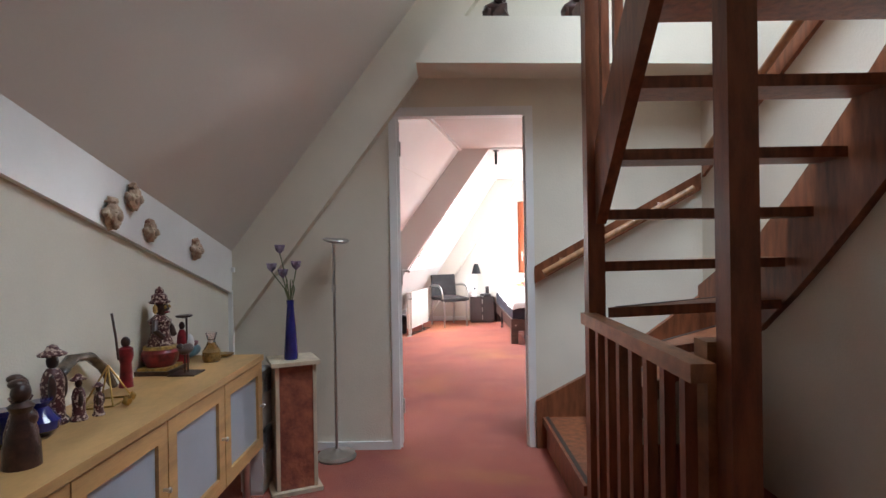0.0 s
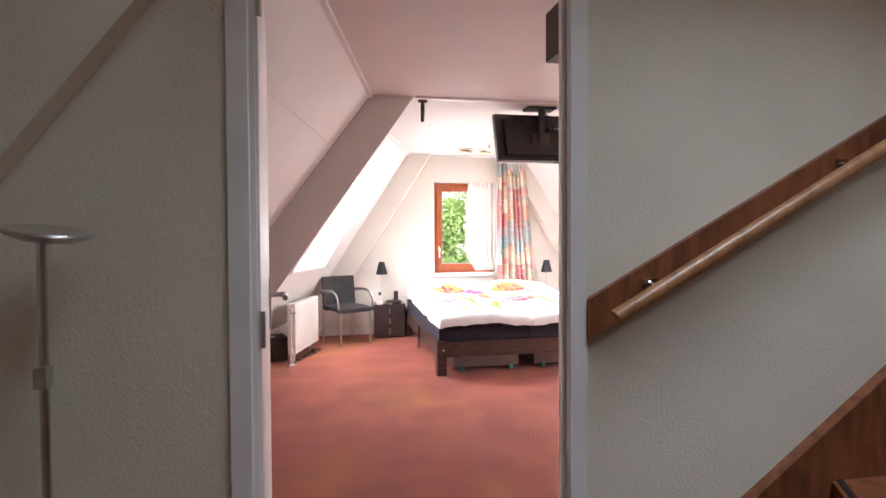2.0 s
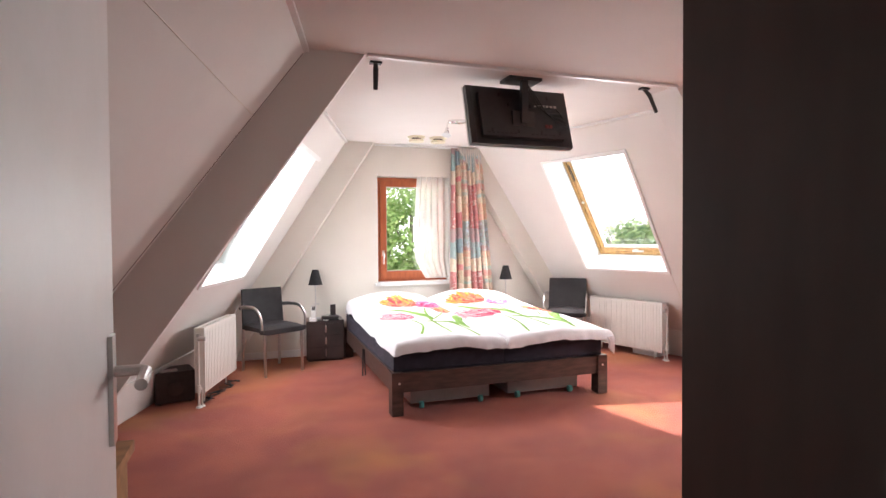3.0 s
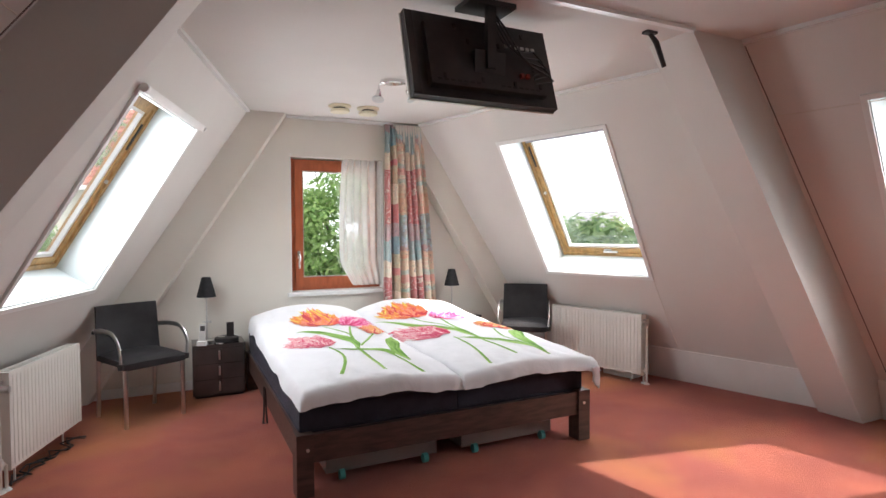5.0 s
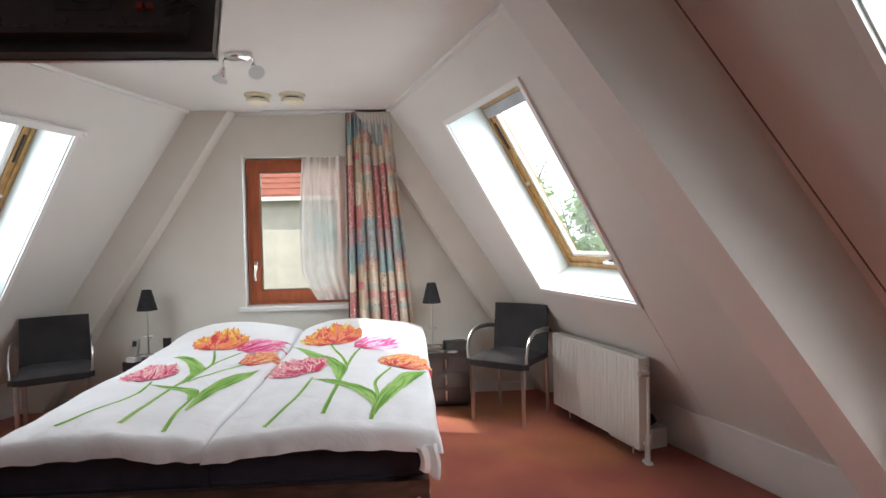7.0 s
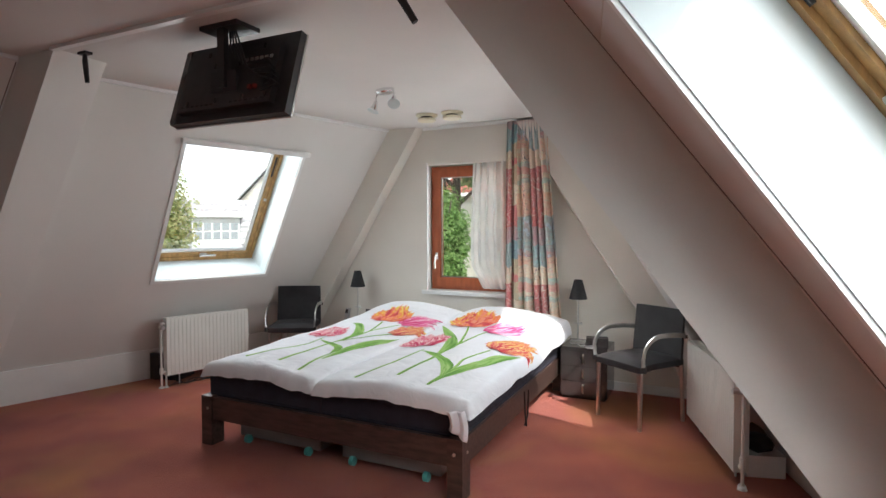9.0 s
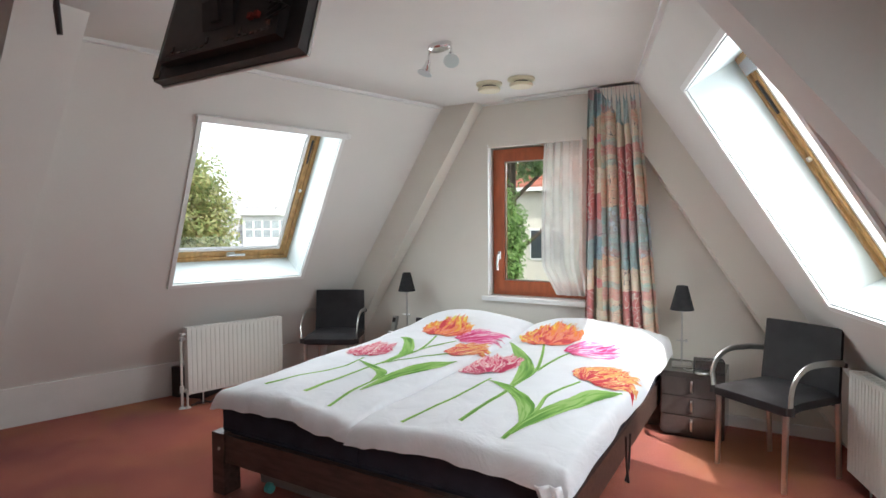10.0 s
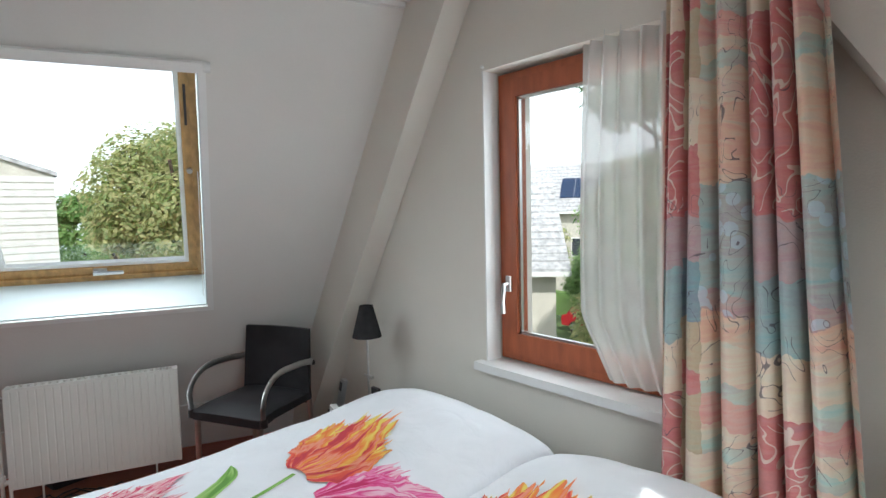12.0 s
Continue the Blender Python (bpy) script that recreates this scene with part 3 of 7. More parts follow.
# ---- patterned curtain ----
def curtain_material():
    """Patchwork print: torn-edged blocks in rows and bands, washes of paint and drawn curls."""
    m = bpy.data.materials.new("printed curtain cloth")
    m.use_nodes = True
    n, l = m.node_tree.nodes, m.node_tree.links
    p = n["Principled BSDF"]
    p.inputs["Roughness"].default_value = 0.9
    p.inputs["Sheen Weight"].default_value = 0.1

    def math2(op, a, b=None):
        k = n.new("ShaderNodeMath")
        k.operation = op
        for i, v in enumerate((a, b)):
            if v is None:
                continue
            if isinstance(v, (int, float)):
                k.inputs[i].default_value = v
            else:
                l.new(v, k.inputs[i])
        return k.outputs[0]

    def noise_at(sx, sy, detail=3.0, dist=0.0, off=0.0):
        mp = n.new("ShaderNodeMapping")
        mp.inputs["Scale"].default_value = (sx, sy, 1)
        mp.inputs["Location"].default_value = (off, off * 1.7, 0)
        l.new(uv.outputs[0], mp.inputs["Vector"])
        t = n.new("ShaderNodeTexNoise")
        t.inputs["Scale"].default_value, t.inputs["Detail"].default_value, t.inputs["Distortion"].default_value = 1.0, detail, dist
        l.new(mp.outputs[0], t.inputs["Vector"])
        return t.outputs[0]

    def ramp(src, stops, constant=False):
        r = n.new("ShaderNodeValToRGB")
        if constant:
            r.color_ramp.interpolation = "CONSTANT"
        e = r.color_ramp.elements
        while len(e) < len(stops):
            e.new(0.5)
        for el, (pos, c) in zip(e, stops):
            el.position, el.color = pos, (*c, 1)
        l.new(src, r.inputs[0])
        return r.outputs[0]

    def mixc(fac, a, b, mode="MIX"):
        k = n.new("ShaderNodeMix")
        k.data_type, k.blend_type = "RGBA", mode
        if isinstance(fac, (int, float)):
            k.inputs[0].default_value = fac
        else:
            l.new(fac, k.inputs[0])
        for i, v in ((6, a), (7, b)):
            if isinstance(v, tuple):
                k.inputs[i].default_value = (*v, 1)
            else:
                l.new(v, k.inputs[i])
        return k.outputs[2]

    uv = n.new("ShaderNodeUVMap")
    uv.uv_map = "cloth"
    sep = n.new("ShaderNodeSeparateXYZ")
    l.new(uv.outputs[0], sep.inputs[0])
    torn_u = math2("MULTIPLY", math2("SUBTRACT", noise_at(9, 14, 4), 0.5), 0.03)
    torn_v = math2("MULTIPLY", math2("SUBTRACT", noise_at(14, 7, 4, 0.0, 3.1), 0.5), 0.09)
    across = math2("ADD", sep.outputs[0], torn_u)
    REPEAT = 1.02
    down = math2("FRACT", math2("ADD", math2("ADD", math2("DIVIDE", math2("MULTIPLY", sep.outputs[1], -1.0), REPEAT), torn_v), 2.0 - 0.85 / REPEAT))
    CREAM, OLIVE, PEACH, RED, ROSE = (0.78, 0.69, 0.55), (0.50, 0.42, 0.28), (0.80, 0.55, 0.40), (0.56, 0.15, 0.17), (0.72, 0.36, 0.34)
    TEAL, DEEP, MINT, MAUVE = (0.28, 0.46, 0.49), (0.14, 0.32, 0.40), (0.46, 0.65, 0.60), (0.46, 0.33, 0.36)
    # three printed strips, side by side
    figures = ramp(down, ((0.0, RED), (0.08, MAUVE), (0.20, DEEP), (0.36, OLIVE), (0.50, RED), (0.56, OLIVE), (0.72, CREAM), (0.90, RED)), True)
    landscape = ramp(down, ((0.0, TEAL), (0.29, MAUVE), (0.34, PEACH), (0.42, CREAM), (0.52, MINT), (0.57, ROSE), (0.64, CREAM), (0.68, MINT), (0.72, CREAM), (0.80, PEACH)), True)
    scrolls = ramp(down, ((0.0, RED), (0.09, MAUVE), (0.235, TEAL), (0.43, CREAM), (0.585, RED)), True)
    s1 = math2("MULTIPLY", math2("GREATER_THAN", across, 0.14), math2("LESS_THAN", across, 0.30))
    s2 = math2("ADD", math2("MULTIPLY", math2("GREATER_THAN", across, 0.30), math2("LESS_THAN", across, 0.60)), math2("GREATER_THAN", across, 0.86))
    block = mixc(s2, mixc(s1, scrolls, figures), landscape)
    on_scroll = math2("MULTIPLY", math2("SUBTRACT", 1.0, s1), math2("SUBTRACT", 1.0, s2))
    # brushed washes, laid on sideways
    wash = ramp(noise_at(5, 26, 4, 1.0, 5.0), ((0.30, MINT), (0.43, CREAM), (0.52, PEACH), (0.60, ROSE), (0.70, CREAM)))
    colour = mixc(mixc(s2, (0.20, 0.20, 0.20), (0.38, 0.38, 0.38)), block, wash)
    # pale blue blossoms in the teal fields
    vor = n.new("ShaderNodeTexVoronoi")
    vor.inputs["Scale"].default_value = 17.0
    l.new(uv.outputs[0], vor.inputs["Vector"])
    field = math2("LESS_THAN", math2("ABSOLUTE", math2("SUBTRACT", down, 0.17)), 0.17)
    petals = math2("MULTIPLY", math2("MULTIPLY", math2("LESS_THAN", vor.outputs["Distance"], 0.36), field), s2)
    colour = mixc(math2("MULTIPLY", petals, 0.6), colour, (0.58, 0.72, 0.80))
    # broad cream scrolls on the red fields
    ring = math2("LESS_THAN", math2("ABSOLUTE", math2("SUBTRACT", noise_at(9, 6, 0, 3.2, 2.0), 0.5)), 0.035)
    redness = math2("ADD", math2("GREATER_THAN", down, 0.60), math2("LESS_THAN", down, 0.08))
    colour = mixc(math2("MULTIPLY", math2("MULTIPLY", ring, redness), math2("MULTIPLY", on_scroll, 0.8)), colour, (0.78, 0.70, 0.62))
    # a few drawn curls
    curl = math2("LESS_THAN", math2("ABSOLUTE", math2("SUBTRACT", noise_at(10, 8, 0, 2.6, 2.0), 0.5)), 0.009)
    gate = math2("GREATER_THAN", noise_at(5, 4, 1, 0.0, 12.0), 0.52)
    colour = mixc(math2("MULTIPLY", math2("MULTIPLY", curl, gate), 0.8), colour, (0.12, 0.10, 0.12))
    fine = noise_at(160, 120, 2)
    colour = mixc(0.10, colour, ramp(fine, ((0.3, (0.3, 0.3, 0.3)), (0.7, (0.9, 0.9, 0.9)))), "SOFT_LIGHT")
    l.new(colour, p.inputs["Base Color"])
    bump = n.new("ShaderNodeBump")
    bump.inputs["Strength"].default_value = 0.12
    bump.inputs["Distance"].default_value = 0.001
    l.new(fine, bump.inputs["Height"])
    l.new(bump.outputs[0], p.inputs["Normal"])
    return m


bm = B()
nx, nz = 150, 40
uvl = bm.loops.layers.uv.new("cloth")
grid = []
for j in range(nz + 1):
    k = j / nz
    z = 2.325 - k * 2.28
    row = []
    x0, x1 = 2.405 - 0.03 * k, 2.77 + 0.20 * k
    for i in range(nx + 1):
        q = i / nx
        ph = q * 6.6 * math.tau + 0.9 * math.sin(q * 9)
        amp = 0.028 + 0.022 * min(1, k * 1.5) + 0.008 * math.sin(q * 31)
        x = x0 + (x1 - x0) * q + 0.010 * math.cos(ph) * (0.4 + k)
        y = 9.285 + amp * math.sin(ph) + 0.010 * math.sin(q * 12 + k * 2)
        if k < 0.03:
            y = 9.30 + 0.012 * math.sin(ph * 3)
        elif k < 0.10:
            y = 9.295 + (amp * 0.5) * math.sin(ph) + 0.008 * math.sin(ph * 3)
        row.append((bm.verts.new((x, y, z)), q, k))
    grid.append(row)
for a, b in zip(grid, grid[1:]):
    for i in range(nx):
        f = bm.faces.new((a[i][0], a[i + 1][0], b[i + 1][0], b[i][0]))
        for lp, src in zip(f.loops, (a[i], a[i + 1], b[i + 1], b[i])):
            lp[uvl].uv = (src[1] * 1.1, -src[2] * 2.28)
pc = thing("curtain", pose(0, 0, 0), "long printed curtain in red, teal and cream, drawn aside", "curtain")
part("cloth", bm, curtain_material(), pc)
part("heading_rail", boxed(0.003, 1.75, 2.80, 9.29, 9.32, 2.318, 2.336), M_WHITE, pc, "white ceiling curtain rail")

# ---- bed ----
bed = thing("bed", pose(0, 0, 0), "dark wooden double bed on square legs beneath the window", "bed")
BX0, BX1, BY0, BY1 = 1.14, 2.95, 7.06, 9.26
for x, y in ((BX0, BY0), (BX1 - 0.085, BY0), (BX0, BY1 - 0.1), (BX1 - 0.085, BY1 - 0.1)):
    bm = boxed(0.018, x, x + 0.085, y, y + 0.10, 0, 0.312)
    part("leg", bm, M_WENGE, bed)
part("foot_board", boxed(0.006, BX0 + 0.085, BX1 - 0.085, BY0 + 0.012, BY0 + 0.045, 0.165, 0.305), M_WENGE, bed)
part("head_board", boxed(0.006, BX0 + 0.085, BX1 - 0.085, BY1 - 0.05, BY1 - 0.015, 0.165, 0.305), M_WENGE, bed)
for x in (BX0 + 0.01, BX1 - 0.045):
    part("side_rail", boxed(0.006, x, x + 0.035, BY0 + 0.10, BY1 - 0.10, 0.165, 0.305), M_WENGE, bed)
part("slat_base", boxed(0.004, BX0 + 0.05, BX1 - 0.05, BY0 + 0.06, BY1 - 0.06, 0.25, 0.29), M_BLACK, bed)
for x in (BX0 + 0.055, BX1 - 0.045):
    bm = B()
    cyl(bm, (x, BY0 - 0.004, 0.235), (x, BY0 + 0.01, 0.235), 0.009, seg=12)
    part("bolt", bm, M_STEEL, bed, "round steel bolt head")
for y in (BY0 + 0.06,):
    bm = B()
    cyl(bm, (BX1 + 0.004, y, 0.235), (BX1 - 0.01, y, 0.235), 0.009, seg=12)
    part("bolt", bm, M_STEEL, bed, "round steel bolt head")
for x0, x1 in ((1.165, 2.042), (2.048, 2.925)):
    bm = boxed(0.03, x0, x1, BY0 + 0.05, BY1 - 0.03, 0.292, 0.46)
    mt = thing("mattress", pose(0, 0, 0), "navy blue mattress on the bed frame", "mattress", "mattresses")
    part("core", bm, M_NAVY, mt)
    for zp in (0.318, 0.434):
        bm = B()
        yp0, yp1 = BY0 + 0.05, BY1 - 0.03
        tube(bm, [(x0 + 0.01, yp0 - 0.002, zp), (x1 - 0.01, yp0 - 0.002, zp)], 0.006, 6)
        tube(bm, [(x1 + 0.001, yp0 + 0.01, zp), (x1 + 0.001, yp1 - 0.01, zp)], 0.006, 6)
        tube(bm, [(x0 - 0.001, yp0 + 0.01, zp), (x0 - 0.001, yp1 - 0.01, zp)], 0.006, 6)
        part("piping", bm, M_NAVY, mt)
for x in (BX0 - 0.01, BX1 + 0.012):
    bm = B()
    tube(bm, [(x, 8.05, 0.30), (x + 0.005, 8.05, 0.15), (x + 0.012, 8.06, 0.07), (x - 0.01, 8.09, 0.06), (x, 8.12, 0.12), (x + 0.004, 8.13, 0.29)], 0.006, 6)
    part("strap", bm, M_BLACK, bed, "black hanging strap")


M_DUVET = material("crumpled white cotton", (0.82, 0.83, 0.86), 0.9, var=0.02, scale=6, bump=0.12, bscale=500)


def crumple(m):
    """Soft creases over the fine weave."""
    n, l = m.node_tree.nodes, m.node_tree.links
    p = n["Principled BSDF"]
    tc, t, b = n.new("ShaderNodeTexCoord"), n.new("ShaderNodeTexNoise"), n.new("ShaderNodeBump")
    t.inputs["Scale"].default_value, t.inputs["Detail"].default_value, t.inputs["Distortion"].default_value = 6.0, 4.0, 1.2
    b.inputs["Strength"].default_value, b.inputs["Distance"].default_value = 0.34, 0.03
    l.new(tc.outputs["Object"], t.inputs["Vector"])
    l.new(t.outputs[0], b.inputs["Height"])
    l.new(n["Bump"].outputs[0], b.inputs["Normal"])
    l.new(b.outputs[0], p.inputs["Normal"])


crumple(M_DUVET)


def duvet_z(x, y, x0, x1):
    """Height of a duvet's top, with the pillow under its head end."""
    q = (x - x0) / (x1 - x0)
    k = (y - 7.0) / 2.2
    z = 0.508 + 0.062 * k + 0.045 * max(0.0, math.sin(max(0.0, min(1.0, q)) * math.pi)) ** 0.6
    pil = math.exp(-((y - 9.02) / (0.30 if y < 9.02 else 0.2)) ** 2)
    z += pil * 0.095 * (max(0.0, math.sin(max(0.0, min(1.0, q)) * math.pi)) ** 0.45)
    z += 0.020 * noise.noise(Vector((x * 3.1, y * 2.6, x0))) + 0.005 * noise.noise(Vector((x * 9, y * 7, x0 + 3)))
    z += 0.006 * max(0.0, 1 - (y - 7.0) / 0.35) * noise.noise(Vector((x * 16, y * 5, x0 + 7)))
    return z


COVERS = {}


def on_cover(d, x, y, off):
    """Height of the printed cloth at x, y, a little above the cover."""
    p = COVERS[d.name].ray_cast(Vector((x, y, 1.2)), Vector((0, 0, -1)))[0]
    return (p.z if p else 0.52) + off


def duvet(x0, x1, y0, y1, label, hang_l, hang_r):
    d = thing("duvet", pose(0, 0, 0), label, "duvet", "duvets")
    nu, nv = 72, 120
    bm = B()
    grid = []
    for j in range(nv + 1):
        row = []
        for i in range(nu + 1):
            q, k = i / nu, j / nv
            # rounded rectangle cross-section: edges roll under
            a = abs(2 * q - 1)
            ex = max(0.0, (a - 0.86) / 0.14)
            ey = max(0.0, (0.07 - k) / 0.07) if k < 0.07 else max(0.0, (k - 0.95) / 0.05)
            hang = hang_l if q < 0.5 else hang_r
            sx = math.sin(min(1, ex) * math.pi / 2)
            x = x0 + (x1 - x0) * (0.5 + 0.5 * (math.copysign(min(a, 0.86) / 0.93 + 0.07 / 0.93 * sx, 2 * q - 1)))
            sy = math.sin(ey * math.pi / 2)
            if k < 0.07:
                y = y0 + 0.06 * (1 - sy)
            elif k > 0.95:
                y = y1 - 0.07 * (1 - sy)
            else:
                y = y0 + 0.06 + (y1 - y0 - 0.13) * (k - 0.07) / 0.88
            x += 0.012 * noise.noise(Vector((q * 4, y * 3.0, x0 * 5))) * (0.3 + ex)
            z = duvet_z(x, max(7.06, min(9.2, y)), x0, x1)
            drop = (1 - math.cos(ex * math.pi / 2)) * hang
            dy = (1 - math.cos(ey * math.pi / 2)) * (0.085 if k < 0.5 else 0.12)
            z -= max(drop, dy) + 0.3 * min(drop, dy)
            # small gathers along the hem
            if ey > 0 or ex > 0.2:
                z += 0.011 * noise.noise(Vector((x * 11, y * 6, 2))) * max(ex, ey)
                y += 0.016 * noise.noise(Vector((x * 13, z * 5, 5))) * ey
            if 0.07 < k < 0.2:
                z += 0.014 * (0.2 - k) / 0.13 * noise.noise(Vector((x * 12, y * 2.5, 1)))
            z = max(z, 0.435)
            row.append(bm.verts.new((x, y, z)))
        grid.append(row)
    for a, b in zip(grid, grid[1:]):
        for i in range(nu):
            bm.faces.new((a[i], a[i + 1], b[i + 1], b[i]))
    bm.normal_update()
    COVERS[d.name] = BVHTree.FromBMesh(bm)
    part("cover", bm, M_DUVET, d, "white cotton cover")
    return d


duvet_a = duvet(1.155, 2.055, 7.04, 9.26, "white duvet with a large printed tulip pattern", 0.085, 0.05)
duvet_b = duvet(2.05, 3.005, 7.02, 9.26, "white duvet with printed tulips, hanging over the bed edge", 0.05, 0.10)
# loose corner of the cover
bm = B()
g = []
for j in range(9):
    k = j / 8
    g.append([bm.verts.new((2.90 + 0.075 * i / 6 + 0.012 * math.sin(k * 3) + 0.01 * k, 6.995 - 0.012 * math.sin(i * 1.6) + 0.03 * i / 6, 0.475 - 0.15 * k * (0.6 + 0.4 * (i / 6)))) for i in range(7)])
for a, b in zip(g, g[1:]):
    for i in range(6):
        bm.faces.new((a[i], a[i + 1], b[i + 1], b[i]))
ob = part("corner_flap", bm, M_DUVET, duvet_b, "loose hanging corner of the cover")
md = ob.modifiers.new("thick", "SOLIDIFY")
md.thickness = 0.006


def petal_material(name, stops, streak=3.2):
    """Painted petals: colour runs from base to tip, broken by streaks along the petal."""
    m = bpy.data.materials.new(name)
    m.use_nodes = True
    n, l = m.node_tree.nodes, m.node_tree.links
    p = n["Principled BSDF"]
    p.inputs["Roughness"].default_value = 0.9
    uv, along = n.new("ShaderNodeUVMap"), n.new("ShaderNodeUVMap")
    uv.uv_map, along.uv_map = "print", "along"
    mp = n.new("ShaderNodeMapping")
    mp.inputs["Scale"].default_value = (1.5, streak, 1)
    l.new(uv.outputs[0], mp.inputs["Vector"])
    t = n.new("ShaderNodeTexNoise")
    t.inputs["Scale"].default_value, t.inputs["Detail"].default_value, t.inputs["Distortion"].default_value = 1.0, 2.6, 0.9
    l.new(mp.outputs[0], t.inputs["Vector"])
    sep = n.new("ShaderNodeSeparateXYZ")
    l.new(along.outputs[0], sep.inputs[0])
    k1, k2 = n.new("ShaderNodeMath"), n.new("ShaderNodeMath")
    k1.operation = k2.operation = "MULTIPLY_ADD"
    k1.inputs[1].default_value, k1.inputs[2].default_value = 2.9, -1.16
    k2.inputs[1].default_value = 0.40
    l.new(t.outputs[0], k1.inputs[0])
    l.new(sep.outputs[0], k2.inputs[0])
    l.new(k1.outputs[0], k2.inputs[2])
    r = n.new("ShaderNodeValToRGB")
    e = r.color_ramp.elements
    while len(e) < len(stops):
        e.new(0.5)
    for el, (pos, c) in zip(e, stops):
        el.position, el.color = pos, (*c, 1)
    l.new(k2.outputs[0], r.inputs[0])
    l.new(r.outputs[0], p.inputs["Base Color"])
    return m


M_TORANGE = petal_material("orange tulip print", ((0.14, (0.56, 0.04, 0.06)), (0.32, (0.74, 0.10, 0.05)), (0.48, (0.80, 0.32, 0.22)), (0.62, (0.78, 0.18, 0.04)), (0.80, (0.80, 0.36, 0.06)), (0.96, (0.82, 0.66, 0.14))))
M_TPINK = petal_material("magenta tulip print", ((0.18, (0.56, 0.02, 0.12)), (0.36, (0.72, 0.06, 0.24)), (0.52, (0.80, 0.26, 0.46)), (0.64, (0.70, 0.05, 0.24)), (0.80, (0.82, 0.50, 0.60))))
M_TSTRIPE = petal_material("red and white tulip print", ((0.14, (0.54, 0.02, 0.09)), (0.34, (0.66, 0.05, 0.16)), (0.37, (0.84, 0.68, 0.66)), (0.50, (0.84, 0.72, 0.68)), (0.53, (0.68, 0.06, 0.16)), (0.68, (0.62, 0.03, 0.10)), (0.72, (0.84, 0.66, 0.64)), (0.94, (0.76, 0.26, 0.34))), 4.2)
M_TFLAME = petal_material("yellow and red tulip print", ((0.14, (0.54, 0.03, 0.06)), (0.34, (0.70, 0.08, 0.08)), (0.37, (0.82, 0.62, 0.20)), (0.48, (0.84, 0.70, 0.42)), (0.52, (0.70, 0.08, 0.06)), (0.68, (0.64, 0.04, 0.06)), (0.72, (0.82, 0.64, 0.20)), (0.94, (0.76, 0.30, 0.12))), 4.2)
M_TLEAF = petal_material("green leaf print", ((0.16, (0.12, 0.29, 0.04)), (0.50, (0.22, 0.44, 0.08)), (0.80, (0.36, 0.56, 0.17))), 2.4)


def print_band(name, pts, widths, mat, d, off, label=""):
    """A stem or leaf: a band of changing width along a smooth line."""
    bm = B()
    uvl, uva = bm.loops.layers.uv.new("print"), bm.loops.layers.uv.new("along")
    P = [Vector(p) for p in pts]
    fine, wid = [], []
    for i in range(len(P) - 1):
        p0, p1, p2, p3 = P[max(i - 1, 0)], P[i], P[i + 1], P[min(i + 2, len(P) - 1)]
        for s in range(10):
            t = s / 10
            fine.append(0.5 * ((2 * p1) + (p2 - p0) * t + (2 * p0 - 5 * p1 + 4 * p2 - p3) * t * t + (3 * p1 - p0 - 3 * p2 + p3) * t ** 3))
            e = t * t * (3 - 2 * t)
            wid.append(widths[i] + (widths[i + 1] - widths[i]) * e)
    fine.append(P[-1])
    wid.append(widths[-1])
    rows = []
    for i, p in enumerate(fine):
        t = (fine[min(i + 1, len(fine) - 1)] - fine[max(i - 1, 0)]).normalized()
        nn = Vector((-t.y, t.x))
        ww = wid[i] * (1 + 0.14 * noise.noise(Vector((p.x * 23, p.y * 23, 1))))
        row = []
        for q in range(7):
            x, y = p + nn * ww * (q / 6 - 0.5)
            row.append(bm.verts.new((x, y, on_cover(d, x, y, off))))
        rows.append(row)
    for i, (a, b) in enumerate(zip(rows, rows[1:])):
        for k in range(6):
            f = bm.faces.new((a[k], a[k + 1], b[k + 1], b[k]))
            for lp, (uu, vv) in zip(f.loops, ((i, k), (i, k + 1), (i + 1, k + 1), (i + 1, k))):
                lp[uvl].uv = (uu * 0.06 + pts[0][0], vv * 0.16)
                lp[uva].uv = (0.5, vv / 6)
    return part(name, bm, mat, d, label)


def petal(name, base, tip, w, mat, d, off, seed):
    """One frayed petal from base to tip, printed with streaks along its length."""
    rnd = random.Random(seed)
    bm = B()
    uvl, uva = bm.loops.layers.uv.new("print"), bm.loops.layers.uv.new("along")
    a, b = Vector(base), Vector(tip)
    ax = b - a
    nn = Vector((-ax.y, ax.x)).normalized()
    n, m = 20, 10
    bend = rnd.uniform(-0.12, 0.12) * ax.length
    rows = []
    for i in range(n + 1):
        t = i / n
        half = w / 2 * (math.sin(math.pi * min(1, t * 0.88 + 0.06)) ** 0.6)
        row = []
        for j in range(m + 1):
            s = j / m * 2 - 1
            frill = 0.42 * noise.noise(Vector((t * 8, seed * 3.1, s * 0.6))) + 0.26 * noise.noise(Vector((t * 24, seed * 1.7, s)))
            notch = 0.26 * noise.noise(Vector((s * 4, seed * 2.3, 0.5))) * t ** 4
            p = a + ax * (t * (1 + notch) + 0.05 * (1 - s * s) * t ** 6) + nn * (half * s * (1 + frill * (0.3 + t)) + bend * math.sin(t * math.pi))
            row.append((bm.verts.new((p.x, p.y, on_cover(d, p.x, p.y, off))), t, s))
        rows.append(row)
    for r, q in zip(rows, rows[1:]):
        for j in range(m):
            f = bm.faces.new((r[j][0], r[j + 1][0], q[j + 1][0], q[j][0]))
            for lp, src in zip(f.loops, (r[j], r[j + 1], q[j + 1], q[j])):
                lp[uvl].uv = (src[1] + seed * 1.37, src[2] * 0.5 + seed * 0.71)
                lp[uva].uv = (src[1], src[2])
    return part(name, bm, mat, d)


